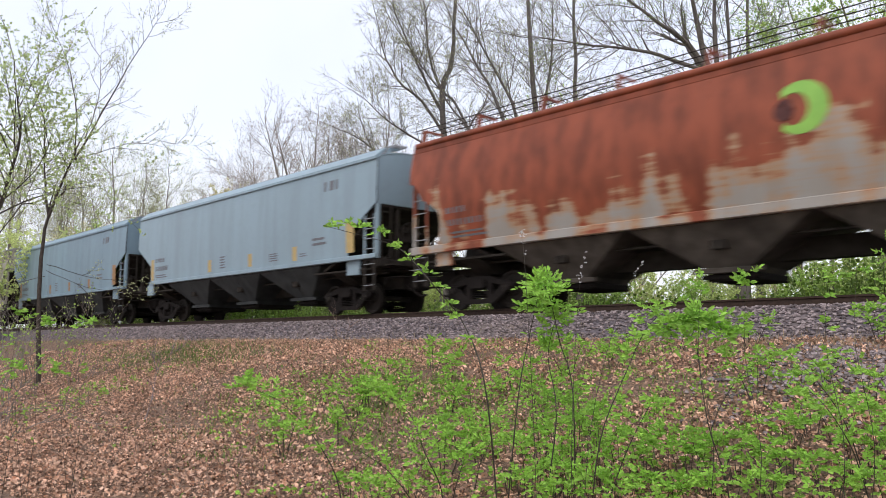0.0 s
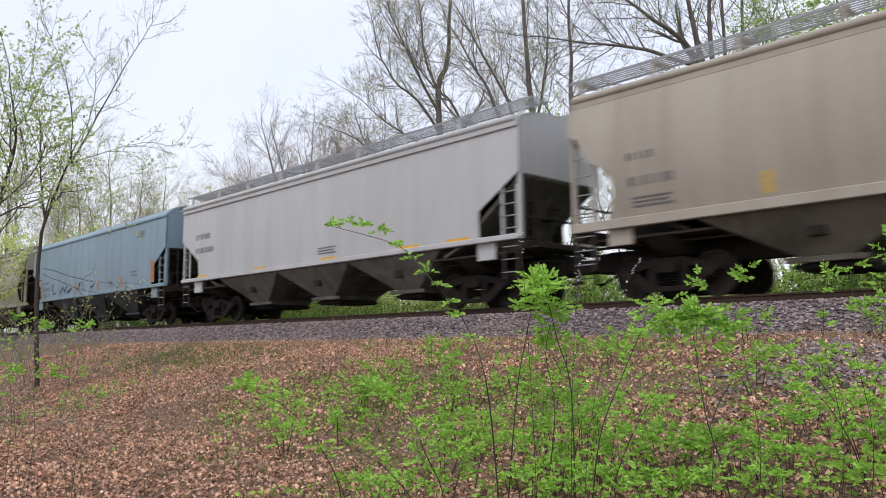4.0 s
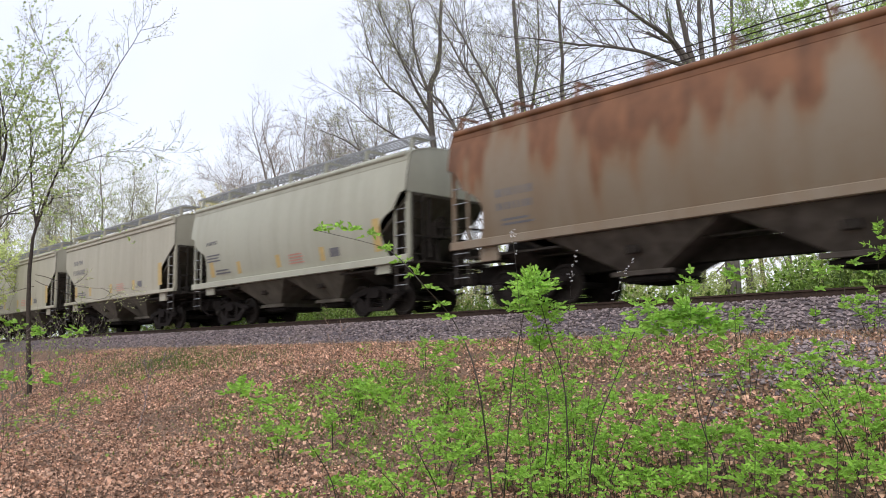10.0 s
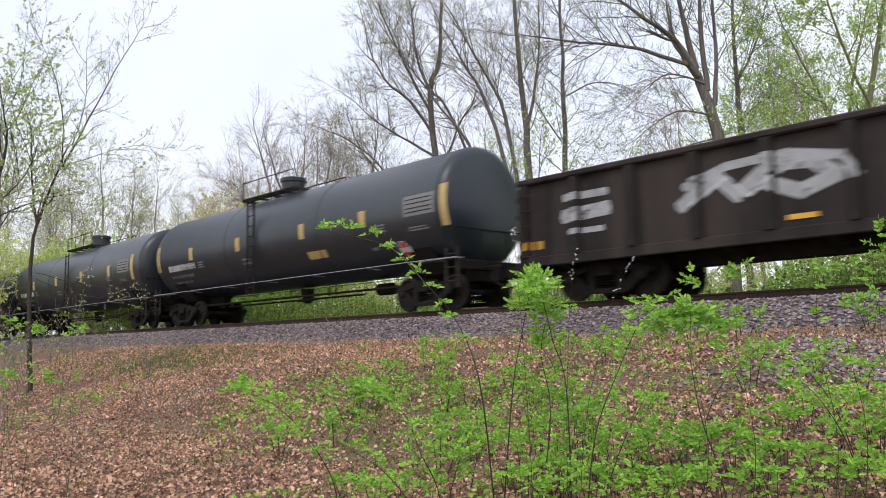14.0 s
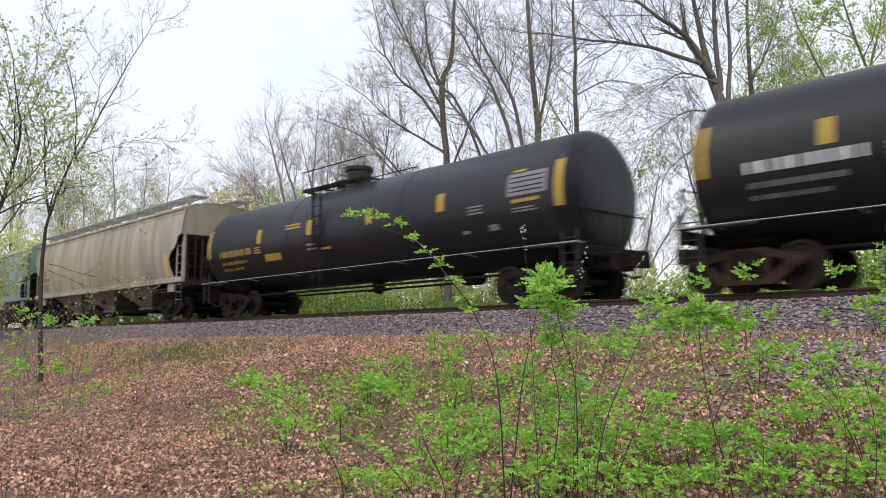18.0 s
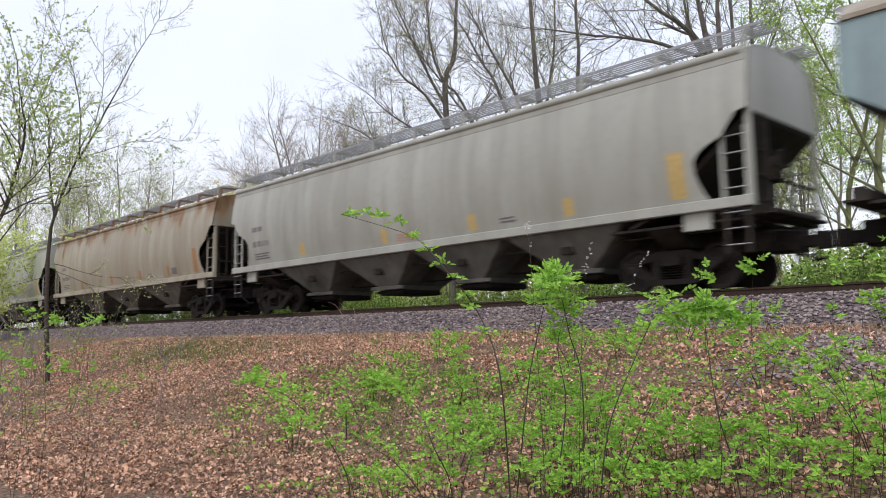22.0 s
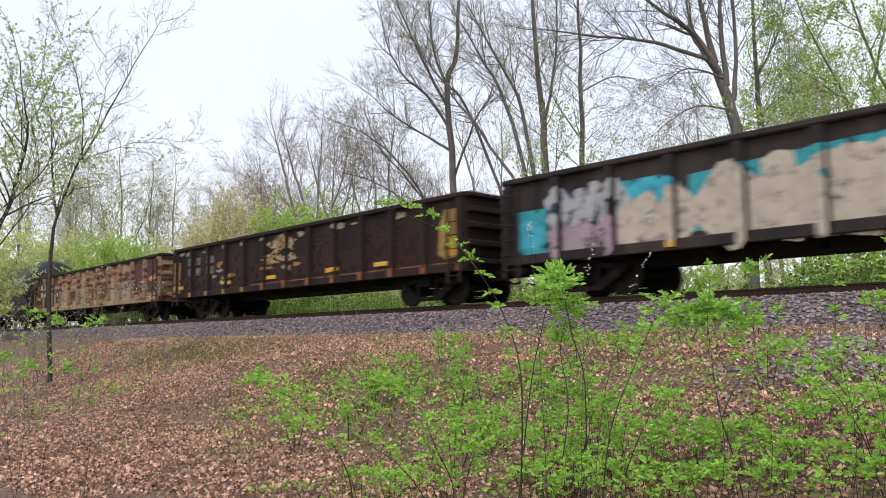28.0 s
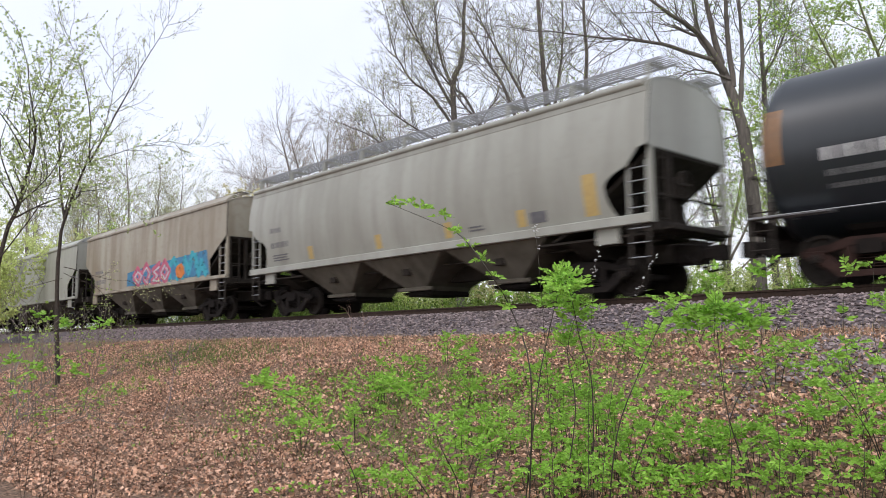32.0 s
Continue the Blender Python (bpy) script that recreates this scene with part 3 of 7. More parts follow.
tree("tree", -38.3, 26, [(0.07, 0.02, 12, (0, -0.4), (-0.1, 4), (0.1, 7.2)), (0.05, 0.02, 9, (0, -0.4), (-0.7, 3.6), (-1.2, 6.0)), (0.05, 0.02, 9, (0, -0.4), (0.8, 3.6), (1.3, 5.8)), (0.04, 0.02, 7, (0.8, 3.0), (2.0, 4.6), (2.6, 5.4))],
     27, "young understorey tree with bright green shoots", M_LEAF_HAZE_B, leaves=4, size=0.07, leafy=2, reach=0.6, deep=2, busy=1.3)
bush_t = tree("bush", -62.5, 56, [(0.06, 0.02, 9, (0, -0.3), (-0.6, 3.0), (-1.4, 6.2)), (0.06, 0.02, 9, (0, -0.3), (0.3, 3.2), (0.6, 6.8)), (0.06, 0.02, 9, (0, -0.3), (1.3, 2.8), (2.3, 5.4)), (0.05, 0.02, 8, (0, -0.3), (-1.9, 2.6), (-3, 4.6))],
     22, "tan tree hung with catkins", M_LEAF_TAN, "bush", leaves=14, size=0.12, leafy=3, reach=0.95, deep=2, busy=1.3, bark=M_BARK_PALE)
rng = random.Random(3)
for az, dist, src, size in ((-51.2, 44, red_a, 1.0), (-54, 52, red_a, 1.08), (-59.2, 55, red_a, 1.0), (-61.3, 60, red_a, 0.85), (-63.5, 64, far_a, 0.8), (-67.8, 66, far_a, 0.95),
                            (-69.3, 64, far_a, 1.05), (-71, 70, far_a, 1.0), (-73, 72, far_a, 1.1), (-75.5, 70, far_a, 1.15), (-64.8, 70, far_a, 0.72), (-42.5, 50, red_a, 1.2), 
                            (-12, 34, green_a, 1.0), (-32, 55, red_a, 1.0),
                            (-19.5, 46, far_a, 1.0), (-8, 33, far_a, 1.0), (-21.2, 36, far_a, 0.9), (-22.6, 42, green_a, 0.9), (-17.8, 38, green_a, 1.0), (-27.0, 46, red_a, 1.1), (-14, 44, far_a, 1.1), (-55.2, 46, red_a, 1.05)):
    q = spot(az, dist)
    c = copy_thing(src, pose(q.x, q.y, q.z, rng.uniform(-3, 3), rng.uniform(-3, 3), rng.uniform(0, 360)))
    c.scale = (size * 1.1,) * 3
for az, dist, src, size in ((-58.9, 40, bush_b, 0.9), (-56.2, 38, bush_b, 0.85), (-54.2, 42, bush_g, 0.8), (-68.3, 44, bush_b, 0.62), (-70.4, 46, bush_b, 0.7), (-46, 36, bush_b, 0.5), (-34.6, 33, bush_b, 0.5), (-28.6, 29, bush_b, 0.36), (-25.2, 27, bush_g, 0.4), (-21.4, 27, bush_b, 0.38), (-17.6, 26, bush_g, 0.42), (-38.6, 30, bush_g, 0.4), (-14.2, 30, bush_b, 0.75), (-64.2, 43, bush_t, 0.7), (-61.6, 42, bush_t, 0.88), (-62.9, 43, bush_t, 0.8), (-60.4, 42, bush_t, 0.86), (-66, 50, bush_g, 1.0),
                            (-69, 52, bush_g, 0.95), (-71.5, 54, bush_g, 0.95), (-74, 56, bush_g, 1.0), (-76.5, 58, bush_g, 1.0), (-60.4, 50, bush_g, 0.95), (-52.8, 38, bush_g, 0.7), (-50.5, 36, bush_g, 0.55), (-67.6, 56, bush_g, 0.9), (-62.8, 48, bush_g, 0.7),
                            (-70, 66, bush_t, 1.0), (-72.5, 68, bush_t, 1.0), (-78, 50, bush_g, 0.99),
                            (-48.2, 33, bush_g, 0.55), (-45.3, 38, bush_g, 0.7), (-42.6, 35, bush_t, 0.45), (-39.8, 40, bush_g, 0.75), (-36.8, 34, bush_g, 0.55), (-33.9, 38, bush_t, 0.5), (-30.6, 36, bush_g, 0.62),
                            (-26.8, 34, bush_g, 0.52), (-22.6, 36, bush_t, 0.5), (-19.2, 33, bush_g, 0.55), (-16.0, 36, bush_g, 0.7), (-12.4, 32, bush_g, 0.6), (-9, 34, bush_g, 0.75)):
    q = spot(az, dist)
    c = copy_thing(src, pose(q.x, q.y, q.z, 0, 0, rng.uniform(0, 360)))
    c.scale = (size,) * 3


def thicket():
    """Low green growth on the far side of the track, with gaps."""
    rng = random.Random(12)
    stem, leaf, pale = Shape(), Shape(), Shape()
    for _ in range(6000):
        az = rng.uniform(-78, -8)
        edge = 17.9 / math.cos(radians(az))
        d = edge + 0.5 + 10 * rng.random() ** 1.5
        base = spot(az, d)
        gap = noise.noise((base.x * 0.16, base.y * 0.16, 5))
        h = max(0.3, (rng.uniform(0.5, 1.7) + 1.0 * gap) * (1.3 if az < -50 else 1.3 if az > -21 else 1.0))
        top = base + Vector((rng.gauss(0, 0.25), rng.gauss(0, 0.25), h))
        if rng.random() < 0.3:
            stem.tube(base, top, 0.009, 0.004, 3, caps=False)
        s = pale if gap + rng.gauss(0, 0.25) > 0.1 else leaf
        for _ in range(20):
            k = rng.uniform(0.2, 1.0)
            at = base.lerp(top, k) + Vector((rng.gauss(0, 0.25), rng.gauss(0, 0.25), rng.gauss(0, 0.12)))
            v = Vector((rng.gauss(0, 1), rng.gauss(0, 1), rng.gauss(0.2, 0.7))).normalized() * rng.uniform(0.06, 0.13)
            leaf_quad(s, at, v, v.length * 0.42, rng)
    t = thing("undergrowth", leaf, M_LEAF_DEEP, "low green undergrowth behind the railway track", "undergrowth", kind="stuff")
    part("stems", stem, M_TWIG, t)
    part("young_foliage", pale, M_LEAF_B, t)


thicket()

# slim young trees and brush on the near bank
tree("sapling", -73.4, 24.0, [(0.1, 0.07, 1, (0, -0.46), (-0.12, 3.4), (0, 4.6)), (0.065, 0.045, 3, (0, 4.6), (0.35, 5.5), (0.63, 6.2)), (0.045, 0.008, 15, (0.63, 6.2), (1.1, 7.2), (2.0, 9.0), (2.9, 10.4)),
     (0.035, 0.008, 13, (0.63, 6.2), (0.6, 7.6), (0.3, 9.0), (-0.1, 9.9)), (0.016, 0.004, 7, (0.63, 6.2), (1.6, 6.5), (2.7, 6.75), (3.5, 6.65)), (0.045, 0.014, 9, (0, 4.6), (-0.2, 5.9), (-0.3, 7.4), (-0.7, 8.4)),
     (0.02, 0.006, 8, (0.9, 6.8), (1.2, 8.0), (1.2, 9.4)), (0.012, 0.005, 2, (0.03, 3.1), (1.24, 2.63), (2.17, 2.51)), (0.012, 0.005, 2, (0, 2.94), (-0.78, 2.71), (-1.55, 2.48)),
     (0.014, 0.005, 2, (0.03, 3.26), (1.08, 2.94), (1.86, 2.87))],
     21, "slim young tree with tiny unfolding leaves", M_LEAF_PALE, "sapling", "saplings on the bank", reach=0.36, deep=2, leaves=4, size=0.034, thin=0.0028, kids=2, busy=1.1, bark=M_TWIG)
tree("sapling", -76.5, 20.0, [(0.09, 0.03, 10, (-0.44, -0.44), (-0.3, 3.26), (0.07, 4.9), (0.3, 6.3), (0.15, 7.4)), (0.03, 0.01, 8, (-0.3, 3.3), (-1.33, 4.7), (-2.22, 6.3)), (0.025, 0.01, 7, (0, 4.6), (0.74, 5.4), (1.04, 6.1)),
     (0.025, 0.01, 6, (-0.3, 3.4), (0.52, 4.44), (0.89, 5.03))],
     23, "young tree in small green leaf at the track's edge", M_LEAF_SOFT, "sapling", "saplings on the bank", reach=0.8, deep=2, leaves=11, size=0.06, leafy=2, thin=0.003, kids=2, busy=1.4, lift=-0.02, bark=M_TWIG)
for az, dist, seed, h in ((-75.2, 17, 24, 1.0), (-76.5, 12.5, 25, 0.9), (-71.5, 22, 26, 1.0)):
    tree("brush", az, dist, [(0.012, 0.004, 4, (0, -0.1), (-0.2, 0.6 * h), (-0.5, 1.3 * h)), (0.012, 0.004, 4, (0, -0.1), (0.25, 0.7 * h), (0.7, 1.3 * h)), (0.01, 0.004, 4, (0, -0.1), (0.1, 0.8 * h), (0.15, 1.7 * h)),
         (0.01, 0.004, 3, (0, -0.1), (0.5, 0.4 * h), (1.3, 0.75 * h))], seed, "grey twiggy brush with few small leaves", M_LEAF_B, "brush", "brush on the bank",
         reach=0.35, deep=2, leaves=1, size=0.05, thin=0.003, kids=1, bark=M_BARK_PALE)
tree("brush", -66.6, 15.0, [(0.016, 0.006, 2, (-0.1, -0.1), (0.05, 0.5), (0.1, 0.95)), (0.01, 0.005, 2, (0.1, 0.9), (0.0, 1.25)), (0.01, 0.005, 2, (0.1, 0.9), (0.3, 1.15), (0.45, 1.25))],
     29, "dead grey stalk forked at the top", M_LEAF_PALE, "stalk", "brush on the bank", reach=0.15, deep=1, leaves=0, thin=0.003, bark=M_STONE)


def weedy(x, y):
    """0 to 1: the sparse, weedy middle of the bank, where few leaves have gathered."""
    return math.exp(-((x + 9.2) / 3.0) ** 2 - ((y - 7.6) / 1.9) ** 2)


def patch_of(x, y):
    """0 to 1: where weeds grow on the bank."""
    return noise.noise((x * 0.3 + 4, y * 0.4, 9)) * 0.9 + 0.12 + (0.22 if x > -7.5 else -0.25) + 0.7 * weedy(x, y)


def litter():
    s = Shape()
    rng = random.Random(8)
    for _ in range(235000):
        x = 3 - 34 * rng.random() ** 1.2
        y = rng.uniform(2.6, 11.8)
        bare = noise.noise((x * 0.45, y * 0.7, 21))
        if (bare > 0.22 and rng.random() < 0.6) or (x > -10 and y > 7.6 and bare > -0.1 and rng.random() < 0.6) or rng.random() < 0.55 * weedy(x, y):
            continue
        z = bank(x, y) + rng.uniform(0.0, 0.05)
        a = rng.uniform(0, 6.28)
        d = Vector((math.cos(a), math.sin(a), rng.uniform(-0.55, 0.75))) * rng.choice((0.026, 0.036, 0.046, 0.058)) * rng.uniform(0.8, 1.2)
        leaf_quad(s, Vector((x, y, z)), d, d.length * rng.uniform(0.28, 0.5), rng, rng.uniform(-1.2, 1.2))
    thing("fallen_leaves", s, M_LITTER, "layer of curled brown fallen leaves on the bank", "leaves", kind="stuff")


litter()


def blades(name, material, label, count, place, tall, wide, seed):
    s = Shape()
    rng = random.Random(seed)
    for _ in range(count):
        x, y = place(rng)
        if x is None:
            continue
        h = rng.uniform(*tall)
        p = Vector((x, y, bank(x, y) - 0.01))
        a = rng.uniform(0, 6.28)
        lean = Vector((math.cos(a), math.sin(a), 0)) * h * rng.uniform(0.2, 0.9)
        w = Vector((-math.sin(a), math.cos(a), 0)) * wide
        m, e = p + lean * 0.35 + Vector((0, 0, h * 0.6)), p + lean + Vector((0, 0, h * rng.uniform(0.5, 1.0)))
        s.add([tuple(p - w), tuple(p + w), tuple(m + w * 0.8), tuple(m - w * 0.8), tuple(e)], [(0, 1, 2, 3), (3, 2, 4)])
    thing(name, s, material, label, "grass", kind="stuff")


def at_toe(rng):
    return 4 - 44 * rng.random() ** 1.3, rng.gauss(11.4, 0.45)


def on_bank(rng):
    x, y = 3 - 28 * rng.random() ** 1.3, rng.uniform(3.5, 11.6)
    return (x, y) if rng.random() < patch_of(x, y) * 0.7 else (None, None)


def in_weeds(rng):
    x, y = rng.gauss(-9.2, 2.3), rng.gauss(7.6, 1.2)
    return (x, y) if noise.noise((x * 0.9, y * 0.9, 30)) + 0.35 > rng.random() * 0.8 else (None, None)


def at_corner(rng):
    x, y = rng.gauss(-20.5, 2.6), rng.gauss(9.6, 0.7)
    return x, y


blades("dry_grass", M_STRAW, "dry tan grass along the foot of the ballast", 9000, at_toe, (0.05, 0.2), 0.004, 41)
blades("weed_grass", M_GRASS, "short green grass sprouting through leaf litter", 9000, on_bank, (0.04, 0.16), 0.005, 42)
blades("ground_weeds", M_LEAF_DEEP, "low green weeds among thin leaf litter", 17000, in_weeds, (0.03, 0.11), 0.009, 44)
blades("green_grass", M_GRASS, "patch of green grass on the bank", 2500, at_corner, (0.08, 0.22), 0.006, 43)


def rosette(s, x, y, r, rng):
    p = Vector((x, y, bank(x, y)))
    for _ in range(rng.randint(6, 13)):
        a = rng.uniform(0, 6.28)
        k = rng.uniform(0.3, 1.0)
        at = p + Vector((math.cos(a) * r * k, math.sin(a) * r * k, rng.uniform(0.02, 0.13)))
        v = Vector((math.cos(a), math.sin(a), rng.uniform(-0.2, 0.6))).normalized() * rng.uniform(0.03, 0.07)
        leaf_quad(s, at, v, v.length * 0.4, rng)


def weeds():
    s = Shape()
    rng = random.Random(77)
    for _ in range(3600):
        x, y = 3 - 24 * rng.random() ** 1.5, rng.uniform(3.6, 11.3)
        if rng.random() < patch_of(x, y):
            rosette(s, x, y, rng.uniform(0.04, 0.13), rng)
    thing("weeds", s, M_LEAF, "bright green weed sprouts scattered over the leaf litter", "weeds", kind="stuff")


weeds()


def oval(s, p, d, w, rng):
    """One pointed oval leaflet, folded along its rib."""
    side = d.cross(Vector((rng.gauss(0.35, 0.9), rng.gauss(-0.8, 0.8), 0.45))).normalized() * w
    up = side.cross(d).normalized() * (w * rng.uniform(0.1, 0.45))
    a, b = p + d * 0.28, p + d * 0.66 - Vector((0, 0, d.length * 0.05))
    s.add([tuple(p), tuple(a + side * 0.85 + up), tuple(b + side * 0.8 + up), tuple(p + d - Vector((0, 0, d.length * 0.12))), tuple(b - side * 0.8 + up), tuple(a - side * 0.85 + up), tuple(p + d * 0.5)],
          [(0, 6, 1), (1, 6, 2), (2, 6, 3), (0, 5, 6), (5, 4, 6), (4, 3, 6)])


def compound(s, p, d, length, rng, pairs=4, leaf=0.035):
    """A compound leaf: a drooping stalk with paired leaflets."""
    d = d.normalized()
    side = d.cross(Vector((0, 0, 1)))
    side = side.normalized() if side.length > 0.01 else Vector((1, 0, 0))
    for i in range(pairs):
        k = (i + 0.6) / pairs
        at = p + d * (length * k) - Vector((0, 0, length * 0.25 * k * k))
        for g in (-1, 1):
            v = (side * g + d * 0.5 + Vector((rng.uniform(-0.3, 0.3), rng.uniform(-0.3, 0.3), rng.uniform(-0.45, 0.75)))).normalized() * leaf * rng.uniform(0.8, 1.25)
            oval(s, at, v, v.length * 0.25, rng)
    at = p + d * length - Vector((0, 0, length * 0.25))
    oval(s, at, d * leaf * 1.25, leaf * 0.28, rng)


def stalk(root, pts, r, leafy, rng, dens=12.0, leaf=0.048, spread=0.05, span=(0.25, 1.0), tuft=0, material=None, length=(0.08, 0.16)):
    """A stem through a few points with its foliage, as parts of a plant."""
    fine = []
    for i in range(len(pts) - 1):
        p0, p1, p2, p3 = pts[max(i - 1, 0)], pts[i], pts[i + 1], pts[min(i + 2, len(pts) - 1)]
        for k in (0, 0.25, 0.5, 0.75):
            fine.append(0.5 * (2 * p1 + (p2 - p0) * k + (2 * p0 - 5 * p1 + 4 * p2 - p3) * k * k + (3 * p1 - p0 - 3 * p2 + p3) * k ** 3))
    fine.append(pts[-1])
    n = len(fine) - 1
    wood, leaves = Shape(), Shape()
    wood.pipe(fine, [r * (1 - 0.75 * i / n) for i in range(n + 1)])
    stem = part("stem", wood, M_STEM, root, smooth="all")
    total = sum((b - a).length for a, b in zip(fine, fine[1:]))
    count = int(dens * total * leafy)
    for j in range(count + tuft):
        k = (rng.uniform(*span) if j < count else rng.uniform(0.93, 1.0)) * n
        i = min(n - 1, int(k))
        at = fine[i].lerp(fine[i + 1], k - i)
        v = Vector((rng.gauss(0, 1), rng.gauss(0, 1), rng.uniform(-0.1, 1.7))).normalized()
        compound(leaves, at + v * rng.uniform(0.0, spread), v, rng.uniform(*length), rng, 4, leaf)
    tagged(part("foliage", leaves, material or M_LEAF, stem), kind="stuff")
    return stem


def plant(name, az, dist, stalks, seed, label, category="shrub", **how):
    """stalks: rows of (leafiness, points (right, up)) in metres, seen from the bank."""
    rng = random.Random(seed)
    root = tagged(new(name), label, category, "undergrowth on the bank")
    base = spot(az, dist)
    root.location = base
    a = radians(az)
    right, away = Vector((math.cos(a), -math.sin(a), 0)), Vector((math.sin(a), math.cos(a), 0))
    for leafy, *points in stalks:
        pts = [right * u + away * (rng.uniform(-0.1, 0.1) * i) + Vector((0, 0, w)) for i, (u, w) in enumerate(points)]
        stalk(root, pts, how.get("r", 0.007), leafy, rng, **{k: v for k, v in how.items() if k != "r"})
    return root


SHRUB = "bright green shrub with small compound leaves"
cane = plant("bramble_cane", -41.8, 4.8, [(0.0, (0, -0.05), (-0.05, 0.7), (-0.12, 1.42), (-0.27, 1.78), (-0.41, 1.97), (-0.62, 2.2), (-0.82, 2.33), (-1.1, 2.35))],
             51, "long arching bramble cane with tufts of young leaves", "bramble", r=0.006)
bush = plant("shrub", -41.8, 6.8, [(1.3, (0, -0.05), (0.10, 1.08), (0.19, 1.55), (0.25, 1.85), (0.31, 2.08)), (1.3, (0.58, -0.05), (0.56, 1.1), (0.46, 1.51), (0.38, 1.77), (0.33, 1.98)),
             (1.2, (0.3, -0.05), (0.42, 0.9), (0.36, 1.4), (0.42, 1.75))], 52, "tall bright green shrub with small compound leaves", tuft=9, spread=0.1, span=(0.66, 1.0), dens=14, leaf=0.048)
umbrella = plant("shrub", -26.2, 6.5, [(0.0, (0, -0.05), (-0.08, 0.4), (-0.19, 0.82), (-0.26, 1.4), (-0.275, 1.62))], 53, "single-stemmed shrub with an umbrella of bright green leaves",
                 tuft=5, length=(0.12, 0.2), leaf=0.06)


def tufts(root, az, rows, seed, n=5, leaf=0.035, size=(0.05, 0.1), flat=0.3):
    """Leaf tufts at places (right, up) of a plant."""
    rng = random.Random(seed)
    a = radians(az)
    right, away = Vector((math.cos(a), -math.sin(a), 0)), Vector((math.sin(a), math.cos(a), 0))
    for u, w in rows:
        s = Shape()
        for _ in range(n):
            v = Vector((rng.gauss(0, 1), rng.gauss(0, 1), rng.gauss(0.3, flat))).normalized()
            compound(s, right * u + Vector((0, 0, w)), v, rng.uniform(*size), rng, 3 if leaf > 0.05 else 2, leaf)
        tagged(part("leaf_tuft", s, M_LEAF, root), kind="stuff")


tufts(cane, -41.8, [(-1.08, 2.37), (-0.97, 2.38), (-0.86, 2.36), (-0.77, 2.32), (-0.66, 2.24), (-0.57, 2.15), (-0.5, 2.07), (-0.42, 1.98), (-0.34, 1.88), (-0.28, 1.8), (-0.2, 1.66)], 54, 5, 0.036, (0.03, 0.06))
tufts(umbrella, -26.2, [(-0.275 + 0.085 * i, 1.63 - 0.012 * i * i) for i in range(-3, 4)], 55, 9, 0.06, (0.1, 0.18), 0.6)
tufts(umbrella, -26.2, [(-0.27 + 0.1 * i, 1.56 - 0.02 * abs(i)) for i in (-2, -1, 1, 2)], 59, 6, 0.055, (0.1, 0.18), 0.6)
plant("shrub", -53.4, 7.5, [(2.2, (0, -0.05), (-0.05, 0.35), (-0.3, 0.78), (-0.6, 1.07), (-0.95, 1.2))], 56, "leaning leafy cane over the leaf litter", tuft=10, span=(0.35, 1.0), spread=0.08)
plant("shrub", -46.2, 7.0, [(2.0, (0, -0.05), (-0.02, 0.28), (-0.16, 0.62), (-0.31, 0.94), (-0.63, 1.1)), (2.0, (0.05, -0.05), (0.1, 0.3), (0.2, 0.6))], 57, "leaning leafy cane over the leaf litter", tuft=14, span=(0.4, 1.0), spread=0.1)
plant("shrub", -34.2, 6.5, [(0.7, (-0.2, -0.05), (-0.1, 0.7), (0.1, 1.2), (0.3, 1.6), (0.42, 1.72)), (0.8, (-0.15, -0.05), (0.1, 0.6), (0.3, 1.0))], 58, SHRUB, tuft=6, span=(0.3, 1.0), spread=0.12)
for az, h, seed, n in ((-27.9, 1.95, 61, 4), (-24.9, 2.0, 62, 5), (-19.9, 1.9, 63, 4), (-18.2, 1.95, 64, 4), (-16.2, 2.1, 65, 6)):
    plant("shrub", az - 0.5, 6.2, [(0.25, (0, -0.05), (0.1, 0.7), (0.02, 1.4), (0.06, h))], seed, "slender shoot tipped with fresh green leaves", tuft=n, span=(0.55, 1.0), spread=0.03, r=0.0035, leaf=0.042, length=(0.05, 0.1))
